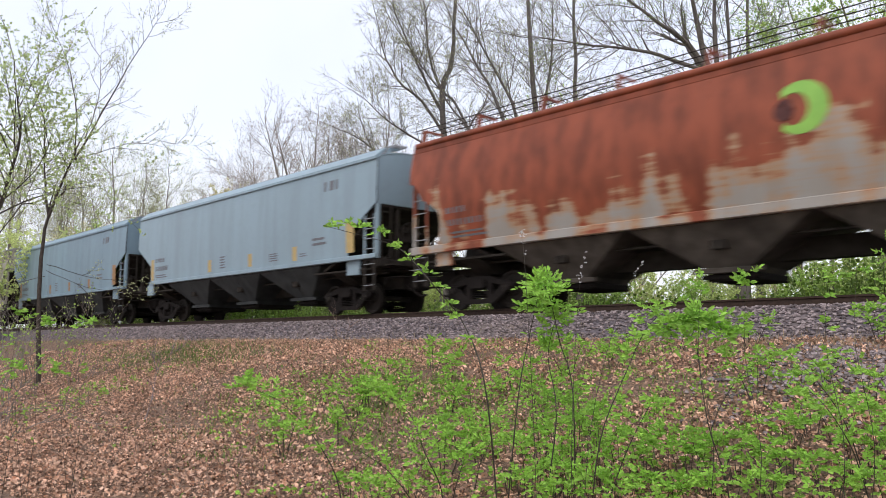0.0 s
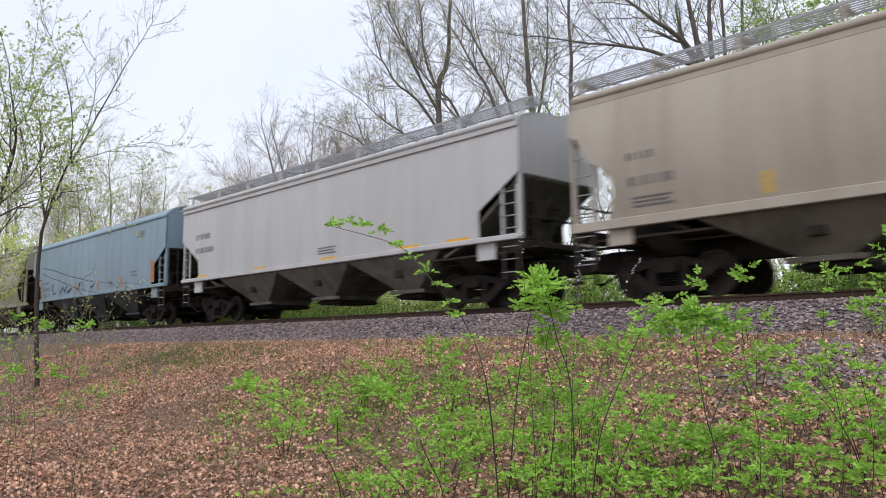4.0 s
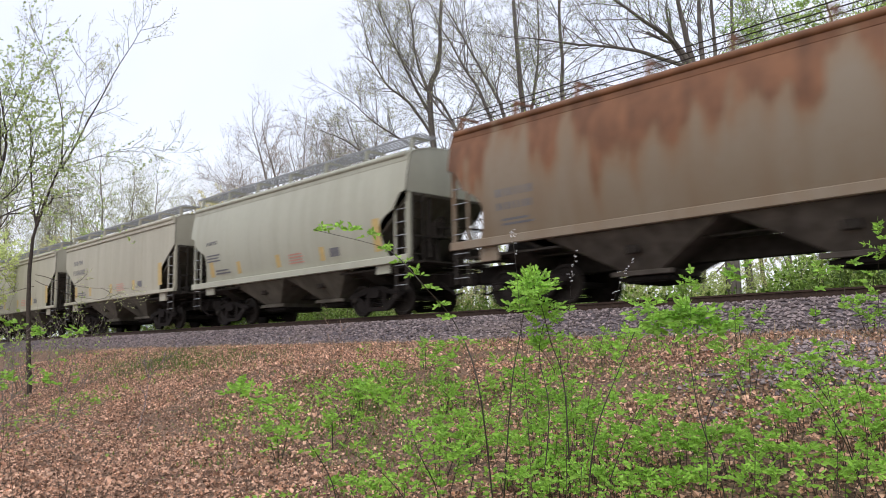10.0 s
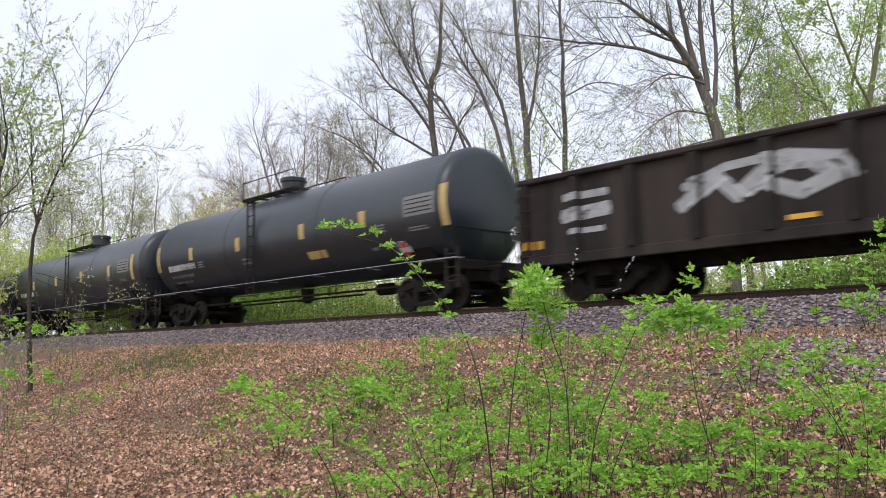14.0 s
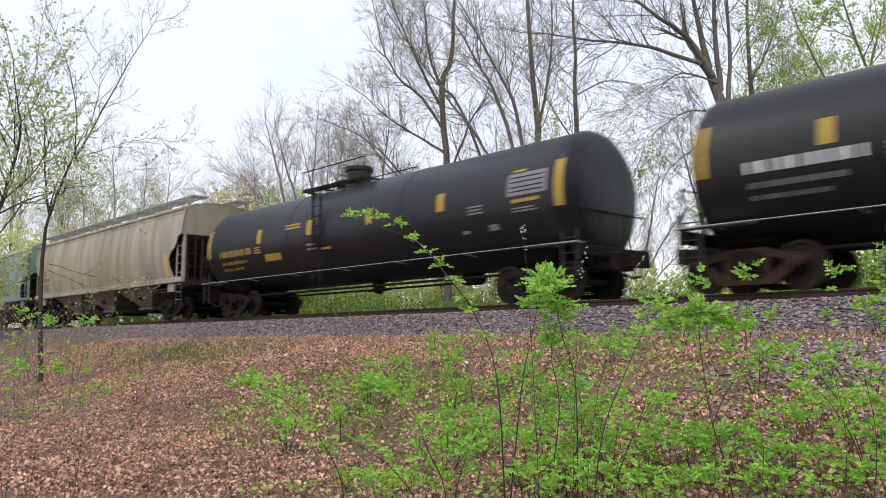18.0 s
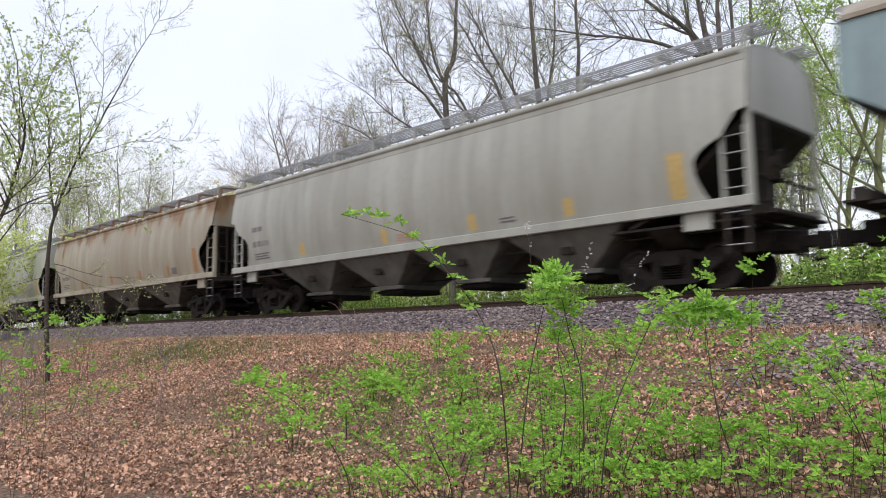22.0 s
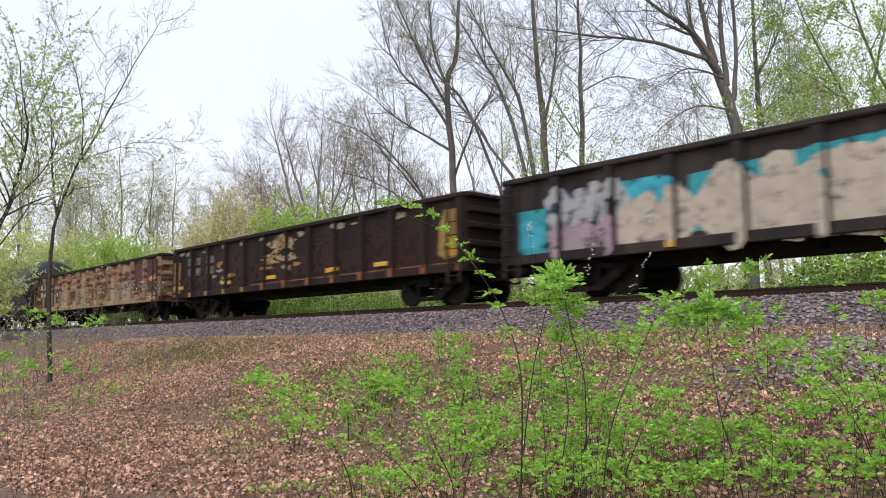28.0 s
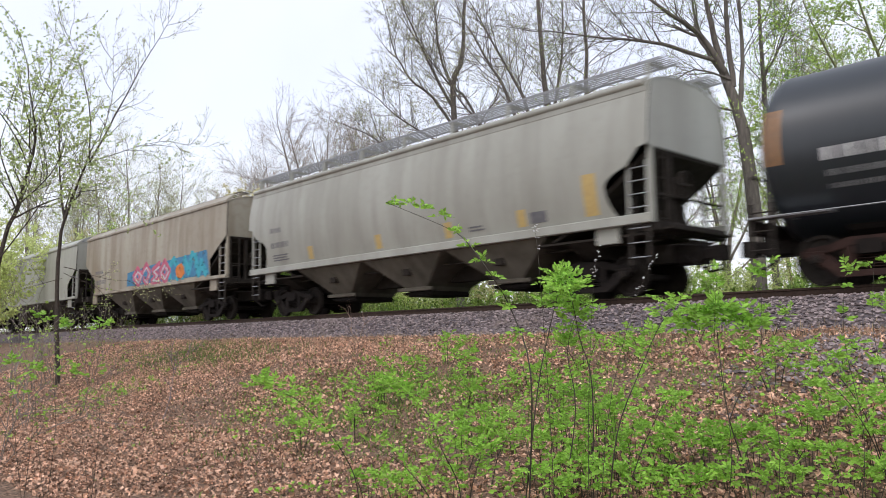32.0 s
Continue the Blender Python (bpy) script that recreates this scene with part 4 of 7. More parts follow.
# clumps along the foot of the bank: bearing, distance, height, spread, stems
CLUMPS = [(-41.2, 7.6, 0.5, 0.25, 3), (-40.2, 7.2, 0.75, 0.3, 4), (-38.9, 7.8, 0.95, 0.3, 6), (-37.6, 7.2, 0.8, 0.3, 6), (-36.4, 7.7, 0.85, 0.3, 6), (-35.0, 7.3, 0.8, 0.25, 5), (-39.6, 6.9, 0.5, 0.35, 5), (-36.8, 6.9, 0.5, 0.35, 5),
          (-33.6, 7.1, 0.55, 0.3, 5), (-32.2, 7.4, 0.5, 0.3, 5), (-30.6, 7.1, 0.45, 0.3, 5), (-29.2, 7.3, 0.42, 0.3, 5), (-27.6, 7.0, 0.45, 0.3, 5), (-26.0, 7.2, 0.42, 0.3, 5), (-24.2, 7.0, 0.42, 0.3, 4), (-31.0, 8.6, 0.4, 0.2, 3),
          (-22.8, 7.3, 0.55, 0.3, 5), (-21.4, 8.2, 0.4, 0.25, 4), (-19.8, 8.0, 0.42, 0.25, 4), (-19.0, 7.2, 0.45, 0.3, 5), (-17.4, 7.4, 0.5, 0.3, 5), (-16.2, 7.0, 0.6, 0.3, 5), (-15.0, 7.6, 0.55, 0.3, 5), (-20.6, 6.9, 0.35, 0.3, 5),
          (-52.8, 7.9, 0.3, 0.25, 4), (-50.6, 7.6, 0.32, 0.25, 4), (-48.8, 7.9, 0.3, 0.25, 4), (-47.0, 7.5, 0.26, 0.25, 4), (-22.4, 9.4, 0.3, 0.2, 3), (-20.4, 9.8, 0.3, 0.2, 3), (-17.8, 9.4, 0.3, 0.2, 3),
          (-38.4, 6.6, 0.42, 0.3, 4), (-35.6, 6.6, 0.42, 0.3, 4), (-33.4, 6.6, 0.4, 0.3, 5), (-31.2, 6.6, 0.38, 0.3, 5), (-29.0, 6.6, 0.36, 0.3, 4), (-26.4, 6.6, 0.38, 0.3, 4), (-23.4, 6.6, 0.38, 0.3, 4), (-19.6, 6.6, 0.36, 0.3, 4), (-16.6, 6.5, 0.5, 0.3, 5)]
rng = random.Random(91)
for k, (az, dist, h, wide, n) in enumerate(CLUMPS):
    rows = []
    for i in range(n):
        u = 0.75 * wide * (2 * (i + rng.random()) / n - 1)
        rows.append((rng.uniform(0.5, 1.0), (u * 0.3, -0.05), (u * 0.6, h * 0.5), (u, h * rng.uniform(0.7, 1.05))))
    plant("shrub", az, dist, rows, 100 + k, SHRUB, tuft=5, span=(0.4, 1.0), spread=0.05, dens=6.5, leaf=0.043, length=(0.06, 0.13), r=0.005)
rng = random.Random(92)
for k in range(22):
    az, dist = rng.uniform(-60, -15), rng.uniform(8.5, 13.5)
    h = rng.uniform(0.25, 0.5)
    plant("shrub", az, dist, [(1.5, (u * 0.2, -0.05), (u * 0.6, h * 0.6), (u, h)) for u in (rng.uniform(-0.4, 0), rng.uniform(0, 0.4), rng.uniform(-0.2, 0.2))], 200 + k,
          "low green shoots on the bank", tuft=4, span=(0.3, 1.0), spread=0.07, dens=10, leaf=0.05)
for az, u, h, seed in ((-39.5, -0.06, 2.3, 71), (-37.3, 0.08, 2.08, 72), (-36.7, 0.28, 2.02, 73)):
    plant("blossom_twig", az, 5.2, [(2.2, (0, -0.05), (u * 0.3, 1.0), (u, h - 0.25), (u * 1.6, h + 0.1))], seed, "thin dark twig dotted with small white buds", "twig",
          r=0.0025, leaf=0.0085, dens=2.6, spread=0.012, span=(0.72, 1.0), length=(0.008, 0.02), material=M_WHITEINK)
for az, dist, seed in ((-53.6, 16.5, 81), (-62.5, 12.5, 82), (-60.8, 9.6, 84), (-67, 11.5, 85)):
    tree("brush", az, dist, [(0.007, 0.003, 3, (0, -0.05), (0.08, 0.4), (0.2, 0.75)), (0.006, 0.003, 3, (0, -0.05), (-0.1, 0.35), (-0.12, 0.8))], seed,
         "bare dry weed stalk on the bank", M_LEAF_PALE, "stalk", "dry stalks", reach=0.16, deep=1, leaves=0, thin=0.002, bark=M_STALK, busy=1.0)
for az, dist, h, seed in ((-71.2, 9.0, 1.85, 86), (-73.8, 9.0, 1.86, 87), (-75.1, 9.4, 1.95, 88)):
    plant("shrub", az, dist, [(0.15, (0, -0.05), (0.06, 0.8), (0.02, 1.4), (0.1, h)), (0.15, (0, -0.05), (-0.1, 0.7), (-0.16, h * 0.75))], seed, "thin shoot tipped with bright green leaves", tuft=7, span=(0.6, 1.0), spread=0.04, r=0.003, leaf=0.045, length=(0.05, 0.1))
rng = random.Random(93)
for k in range(7):
    az, dist = rng.uniform(-50, -15), rng.uniform(5.6, 8.0)
    h, u = rng.uniform(0.6, 1.15), rng.uniform(0.25, 0.7) * rng.choice((-1, 1))
    plant("shrub", az, dist, [(0.7, (0, -0.05), (u * 0.25, h * 0.45), (u * 0.6, h * 0.8), (u, h))], 300 + k, "thin dark cane with a few green leaf sprays", tuft=4, span=(0.5, 1.0), spread=0.06, dens=10, leaf=0.042, r=0.006)


# ---- the train ----
CARS = []  # (car, middle of the car along the train, its wheelsets)


def wheelset_mesh():
    s = Shape()
    s.tube((0, -1.0, 0), (0, 1.0, 0), 0.075, n=10)
    for g in (-1, 1):
        y = g * 0.70
        s.lathe([(y - g * 0.0, 0.44), (y + g * 0.02, 0.455), (y + g * 0.135, 0.445), (y + g * 0.135, 0.39), (y + g * 0.09, 0.36), (y + g * 0.07, 0.16), (y + g * 0.14, 0.13), (y + g * 0.14, 0.08)], "y", 24)
        s.lathe([(g * 0.98, 0.09), (g * 1.10, 0.09), (g * 1.13, 0.06)], "y", 8)
        for i in range(3):
            a = i * 2.094
            s.tube((0.055 * math.cos(a), g * 1.13, 0.055 * math.sin(a)), (0.055 * math.cos(a), g * 1.15, 0.055 * math.sin(a)), 0.018, n=5)
    return s.mesh("wheelset", M_WHEEL, True)


def frame_mesh(material):
    """A cast side frame with its two windows and spring nest."""
    s = Shape()
    y0, y1 = 0.93, 1.06
    top = [(-1.15, 0.58), (-1.02, 0.66), (-0.62, 0.70), (-0.35, 0.80), (0.35, 0.80), (0.62, 0.70), (1.02, 0.66), (1.15, 0.58), (1.12, 0.50), (0.72, 0.55), (0.3, 0.66), (-0.3, 0.66), (-0.72, 0.55), (-1.12, 0.50)]
    s.prism(top, "y", y0, y1)
    s.prism([(-1.04, 0.52), (-0.74, 0.56), (-0.36, 0.24), (0.36, 0.24), (0.74, 0.56), (1.04, 0.52), (0.5, 0.13), (-0.5, 0.13)], "y", y0, y1)
    for g in (-1, 1):
        s.prism([(g * 0.28, 0.66), (g * 0.42, 0.74), (g * 0.42, 0.24), (g * 0.28, 0.22)], "y", y0 + 0.01, y1 - 0.01)
        s.box(g * 0.889 - 0.13, g * 0.889 + 0.13, y0 - 0.01, y1 + 0.03, 0.44, 0.60, 0.02)
    for x in (-0.16, 0.0, 0.16):
        for k in range(5):
            s.lathe([(0.26 + k * 0.05, 0.05), (0.275 + k * 0.05, 0.075), (0.29 + k * 0.05, 0.05)], "z", 8, (x, 1.0, 0))
    return s.mesh("side_frame", material)


WHEELSET = wheelset_mesh()
BOLSTER = Shape().box(-0.22, 0.22, -1.12, 1.12, 0.5, 0.74, 0.04).lathe([(0.74, 0.28), (0.80, 0.28), (0.82, 0.2)], "z", 12).mesh("truck", M_TRUCK)
FRAMES = {0: frame_mesh(M_TRUCK), 1: frame_mesh(M_TRUCK_RUST)}
COUPLER = (Shape().box(-0.3, 0.3, -0.24, 0.24, 0.66, 1.1, 0.04).box(0, 0.55, -0.09, 0.09, 0.74, 0.96, 0.02).prism([(0.5, -0.14), (0.62, -0.17), (0.8, -0.14), (0.8, -0.05), (0.66, 0.0), (0.8, 0.06), (0.76, 0.17), (0.5, 0.15)], "z", 0.7, 1.0)
           .pipe([(0.1, -0.45, 0.8), (0.35, -0.42, 0.6), (0.6, -0.35, 0.45), (0.78, -0.3, 0.5)], [0.03] * 4, 6).pipe([(0.3, -0.1, 1.02), (0.32, -0.6, 1.0), (0.25, -1.3, 0.95), (0.25, -1.4, 0.75)], [0.018] * 4, 5)).mesh("coupler", M_TRUCK)


def trucks(car, half, wheels, rusty=0):
    for g in (-1, 1):
        t = part("truck", BOLSTER, None, car)
        t.location = (g * half, 0, 0)
        for side in (-1, 1):
            f = part("side_frame", FRAMES[rusty], None, t)
            f.matrix_basis = pose(0, 0, 0, 0, 0, 0 if side > 0 else 180)
            b = part("brake_beam", BRAKE, None, t)
            b.matrix_basis = pose(side * 0.45, 0, 0)
        for x in (-0.889, 0.889):
            w = part("wheelset", WHEELSET, None, t)
            w.location = (x, 0, 0.457)
            wheels.append((w, x))


BRAKE = Shape().box(-0.04, 0.04, -0.8, 0.8, 0.3, 0.38).box(-0.1, 0.1, -0.78, -0.68, 0.25, 0.55, 0.02).box(-0.1, 0.1, 0.68, 0.78, 0.25, 0.55, 0.02).mesh("brake_beam", M_TRUCK)


def ladder(car, x, y, width, z0, z1, count, material, along="x", steel=None):
    """Stiles and rungs on a side or an end."""
    s = Shape()
    for g in (-0.5, 0.5):
        if along == "x":
            s.box(x + g * width - 0.035, x + g * width + 0.035, y - 0.015, y + 0.015, z0, z1)
        else:
            s.box(x - 0.015, x + 0.015, y + g * width - 0.03, y + g * width + 0.03, z0, z1)
    root = part("ladder", s, material, car)
    steel = steel or M_GRATE
    key = (along, round(width, 2), steel.name)
    if key not in RUNGS:
        r = Shape()
        if along == "x":
            r.tube((-width / 2, 0, 0), (width / 2, 0, 0), 0.014, n=5)
        else:
            r.tube((0, -width / 2, 0), (0, width / 2, 0), 0.014, n=5)
        RUNGS[key] = r.mesh("rung", steel)
    for i in range(count):
        g = part("rung", RUNGS[key], None, root)
        off = -0.03 if along == "x" and y < 0 else 0.03 if along == "x" else 0.0
        g.location = (x + (0 if along == "x" else 0.03 * (1 if x > 0 else -1)), y + off, z0 + (z1 - z0) * (i + 0.5) / count)
    return root


RUNGS = {}


def start_car(name, label, mid):
    car = tagged(new(name), label, "railway car", "cars of the freight train")
    car.location = (mid, TRACK_Y, 0)
    return car


def bars(car, marks, y, material, name="stencil", label="", out=-0.004):
    """Plain painted bars on the near side: rows of (x0, x1, z0, z1); y is a place or a function of the height."""
    s = Shape()
    for x0, x1, z0, z1 in marks:
        n = 1 + int((z1 - z0) / 0.25) if callable(y) else 1
        rows = []
        for i in range(n + 1):
            z = z0 + (z1 - z0) * i / n
            ya = y(z) if callable(y) else y
            rows.append([(x0, ya + 0.01, z), (x0, ya + out, z), (x1, ya + out, z), (x1, ya + 0.01, z)])
        s.grid(rows)
    return part(name, s, material, car, label)


def hopper(front, back, label, paint, style="flat", bays=3, board=1, trim=None, eave=4.3, dark=None, rusty=0, wheel_in=1.95, high=False, sill=1.6, notch=None, bay=None, inside=None, roof=None):
    """A covered hopper: smooth sides notched at the ends, roof with hatches and gratings, sloped bays below."""
    mid, length = (front + back) / 2, front - back
    car = start_car("covered_hopper", label, mid)
    h = length / 2
    trim, dark = trim or paint, dark or M_UNDER
    bulge = 0.22 if style == "flat" else 1.25
    apex, shoulder, deep = (3.05, 2.25, 1.3) if style == "flat" else (3.4, 2.3, 1.1)
    apex = notch or apex
    shoulder = min(shoulder, apex - 0.75)
    both = style != "flat" or high  # ladders and sills reach the near corner of both ends
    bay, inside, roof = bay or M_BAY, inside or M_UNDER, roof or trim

    def side_y(z):
        k = (z - sill) / (eave - sill)
        return 1.53 - bulge * 0.16 * (2 * k - 1) ** 2 + bulge * 0.08

    def reach(z):
        """How far the side goes towards the end at that height."""
        if z >= apex:
            return h
        if z <= shoulder:
            return h - deep + (0.25 * ((shoulder - z) / (shoulder - sill)) ** 2 if style != "flat" else 0)
        k = (apex - z) / (apex - shoulder)
        return h - deep * (k if style == "flat" else min(0.16 + 0.6 * k, 0.5) if k < 0.55 else 0.5 + 0.5 * math.sin((k - 0.55) / 0.45 * math.pi / 2) ** 0.7)

    zs = [sill + (shoulder - sill) * i / 4 for i in range(4)] + [shoulder + (apex - shoulder) * i / 14 for i in range(15)] + [apex + (eave - apex) * i / 3 for i in range(1, 4)]
    for g in (-1, 1):
        s = Shape()
        cols = [-1, -0.66, -0.33, 0, 0.33, 0.66, 1]
        s.grid([[(c * reach(z), g * side_y(z), z) for c in cols] for z in zs])
        # inner face: dark colour stands in for shade within the end recess
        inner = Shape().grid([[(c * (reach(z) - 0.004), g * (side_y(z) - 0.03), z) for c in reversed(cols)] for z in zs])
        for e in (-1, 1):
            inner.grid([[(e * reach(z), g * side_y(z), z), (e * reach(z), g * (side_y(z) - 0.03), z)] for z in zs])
        if g < 0:
            for k in range(1, round(length / 2.9)):
                x = -h + length * k / round(length / 2.9)
                low = [z for z in zs if abs(x) < reach(z) - 0.05]
                part("panel_seam", Shape().grid([[(x - 0.03, g * (side_y(z) - 0.002), z), (x - 0.012, g * (side_y(z) + 0.006), z), (x + 0.012, g * (side_y(z) + 0.006), z), (x + 0.03, g * (side_y(z) - 0.002), z)] for z in low]), paint, car)
        part("inner_sheet", inner, inside, part("side_sheet", s, paint, car, smooth=True), "grimy inner face, darkened for its shade")
        a0, a1 = (-h, h) if both else (-h + deep, h) if g < 0 else (-h, h - deep)
        part("side_sill", Shape().box(a0, a1, g * 1.50 - 0.07, g * 1.50 + 0.075, sill - (0.11 if style == "flat" else 0.18), sill + 0.02, 0.015), trim, car)
        yt = side_y(eave)
        if style == "flat" and not high:
            part("roof_edge", Shape().prism([(g * (yt + 0.05), eave - 0.03), (g * (yt + 0.05), eave + 0.05), (g * (yt - 0.30), eave + 0.33), (g * (yt - 0.34), eave + 0.30), (g * (yt - 0.02), eave - 0.03)], "x", -h + 0.05, h - 0.05), roof, car)
        else:
            part("top_plate", Shape().box(-h + 0.03, h - 0.03, g * (yt + 0.028) - 0.03, g * (yt + 0.028) + 0.03, eave - 0.2, eave - 0.06, 0.012), trim, car)
            part("top_chord", Shape().tube((-h + 0.1, g * (yt + 0.02), eave), (h - 0.1, g * (yt + 0.02), eave), 0.085, n=10), trim, car, smooth=True)
        for e in (-1, 1):
            part("jacking_pad", Shape().box(e * (h - 1.15) - 0.28, e * (h - 1.15) + 0.28, g * 1.42 - 0.03, g * 1.42 + 0.03, 1.08, sill - 0.1, 0.012), trim, car)
    # roof
    ye = side_y(eave)
    arc = [(-ye, eave + 0.03), (-ye * 0.8, eave + 0.16), (-ye * 0.45, eave + 0.27), (0, eave + 0.31), (ye * 0.45, eave + 0.27), (ye * 0.8, eave + 0.16), (ye, eave + 0.03)]
    part("roof", Shape().prism(arc + [(y, z - 0.03) for y, z in reversed(arc)], "x", -h, h), paint, car, smooth=True)
    n = max(3, round(length / 3.9))
    seg = (length - 1.6) / n
    hatch = Shape().box(-seg / 2 + 0.1, seg / 2 - 0.1, -0.33, 0.33, eave + 0.3, eave + 0.43, 0.03)
    for k in (-0.3, 0, 0.3):
        hatch.box(seg * k - 0.03, seg * k + 0.03, -0.4, 0.4, eave + 0.3, eave + 0.48, 0.01)
    hm = hatch.mesh("hatch_cover", trim)
    for i in range(n):
        o = part("hatch_cover", hm, None, car)
        o.location = (-h + 0.8 + seg * (i + 0.5), 0, 0)
    # walkway gratings on brackets
    zb = eave + (0.52 if style != "flat" or high else 0.42)
    for g in (-1, 1):
        s = Shape()
        ya, yb = g * 0.62, g * (1.25 if style != "flat" or high else 1.0)
        for k in range(7):
            y = ya + (yb - ya) * k / 6
            if board or k in (0, 3, 6):
                s.box(-h - 0.2, h + 0.2, y - 0.006, y + 0.006, zb - (0.05 if board and k in (0, 6) else 0.02), zb)
        m = int((length + 0.4) / (0.14 if board else 0.3))
        for k in range(m):
            x = -h - 0.2 + (length + 0.4) * k / m
            s.box(x - 0.008, x + 0.008, min(ya, yb), max(ya, yb), zb - 0.022, zb - 0.004)
        b = part("running_board", s, M_GRATE if board else M_UNDER, car)
        br = Shape().prism([(g * 0.62, zb - 0.02), (yb, zb - 0.02), (yb + g * 0.06, eave + 0.1), (yb - g * 0.05, eave + 0.1), (yb - g * 0.08, zb - 0.08), (g * 0.62, zb - 0.08)], "x", -0.03, 0.03).mesh("bracket", trim)
        for k in range(n * 2 + 1):
            o = part("bracket", br, None, b)
            o.location = (-h + 0.15 + (length - 0.3) * k / (n * 2), 0, 0)
    # ends
    for e in (-1, 1):
        outline = [(-side_y(apex) + 0.02, apex - 0.03)] + [(-side_y(z) + 0.02, z) for z in (3.7, 4.0, eave)] + [(y * 0.985, z - 0.02) for y, z in arc] + [(side_y(z) - 0.02, z) for z in (eave, 4.0, 3.7)] + [(side_y(apex) - 0.02, apex - 0.03)]
        part("end_sheet", Shape().prism(outline, "x", min(e * (h - 0.05), e * (h - 0.012)), max(e * (h - 0.05), e * (h - 0.012))), paint, car)
        x0, x1, x2 = e * (h - 0.04), e * (h - 2.0), e * (h - 2.6)
        # slope sheet coloured dark for the shade it lies in
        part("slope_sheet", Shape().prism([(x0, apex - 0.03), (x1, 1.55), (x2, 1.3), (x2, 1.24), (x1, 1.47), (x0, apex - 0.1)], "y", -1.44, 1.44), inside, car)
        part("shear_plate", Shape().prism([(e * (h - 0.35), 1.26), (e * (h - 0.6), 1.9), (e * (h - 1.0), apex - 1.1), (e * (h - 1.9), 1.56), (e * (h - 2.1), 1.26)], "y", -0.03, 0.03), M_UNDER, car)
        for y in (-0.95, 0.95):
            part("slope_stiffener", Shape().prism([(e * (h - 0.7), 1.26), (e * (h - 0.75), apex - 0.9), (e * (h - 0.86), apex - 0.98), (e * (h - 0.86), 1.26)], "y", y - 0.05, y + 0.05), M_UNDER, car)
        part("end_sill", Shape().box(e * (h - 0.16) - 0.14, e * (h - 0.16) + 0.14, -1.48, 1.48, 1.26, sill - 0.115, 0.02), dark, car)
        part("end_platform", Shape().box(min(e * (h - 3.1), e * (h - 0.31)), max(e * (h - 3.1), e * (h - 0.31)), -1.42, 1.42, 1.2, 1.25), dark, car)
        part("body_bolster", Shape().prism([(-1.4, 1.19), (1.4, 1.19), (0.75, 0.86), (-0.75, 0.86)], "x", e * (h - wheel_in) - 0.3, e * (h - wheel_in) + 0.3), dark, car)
        # posts and ladders at one corner of each end, on some cars at both
        for g in ((-1, 1) if both else (-e,)):
            part("corner_post", Shape().box(e * (h - 0.06) - 0.05, e * (h - 0.06) + 0.05, g * 1.45 - 0.05, g * 1.45 + 0.05, sill + 0.02, apex + 0.05, 0.012), trim, car)
            ladder(car, e * (h - 0.33), g * 1.5, 0.46, sill + 0.02, apex - 0.3, 4, trim)
            ladder(car, e * (h - 0.33), g * 1.5, 0.42, 0.6, sill - 0.12, 3, M_UNDER)
        g = -e
        part("end_post", Shape().box(e * (h - 0.1) - 0.04, e * (h - 0.1) + 0.04, g * 0.7 - 0.05, g * 0.7 + 0.05, 1.49, apex - 0.05), M_UNDER, car)
        ladder(car, e * (h + 0.0), g * 1.2, 0.36, 1.3, apex - 0.05, 4, M_UNDER, "y", M_UNDER)
        part("crossover_step", Shape().box(e * (h + 0.12) - 0.13, e * (h + 0.12) + 0.13, -1.2, 1.2, 1.3, 1.34).box(e * (h - 0.05) - 0.03, e * (h - 0.05) + 0.03, -1.3, 1.3, 2.0, 2.04), M_UNDER, car)
        c = part("coupler", COUPLER, None, car)
        c.matrix_basis = pose(e * (h - 0.05), 0, 0, 0, 0, 0 if e > 0 else 180)
    wheel = Shape().box(h - 0.02, h + 0.05, -0.37, -0.33, 2.02, 2.58).box(h - 0.02, h + 0.05, -0.63, -0.07, 2.28, 2.32)
    for i in range(14):
        u, v = 6.2832 * i / 14, 6.2832 * (i + 1) / 14
        wheel.tube((h + 0.05, -0.35 + 0.28 * math.cos(u), 2.3 + 0.28 * math.sin(u)), (h + 0.05, -0.35 + 0.28 * math.cos(v), 2.3 + 0.28 * math.sin(v)), 0.018, n=4, caps=False)
    part("brake_wheel", wheel, M_UNDER, car)
    part("brake_housing", Shape().box(h - 0.22, h - 0.02, -0.55, -0.15, 2.0, 2.45, 0.03).box(h - 0.16, h - 0.1, -0.4, -0.34, 1.3, 2.0), M_UNDER, car)
    part("brake_cylinder", Shape().lathe([(h - 1.5, 0.08), (h - 1.45, 0.17), (h - 0.85, 0.17), (h - 0.8, 0.08)], "x", 12, (0, -0.6, 1.5)), M_UNDER, car, smooth=True)
    part("train_pipe", Shape().tube((-h + 0.2, -0.95, 1.12), (h - 0.2, -0.95, 1.12), 0.03, n=6), M_UNDER, car)
    part("air_tank", Shape().lathe([(-h + 0.6, 0.1), (-h + 0.65, 0.2), (-h + 1.5, 0.2), (-h + 1.55, 0.1)], "x", 12, (0, 0.5, 1.75)), dark, car, smooth=True)
    part("center_sill", Shape().box(-h, h, -0.18, 0.18, 0.72, 1.12), dark, car)
    # bays
    span = length - 2 * 2.75
    w = span / bays
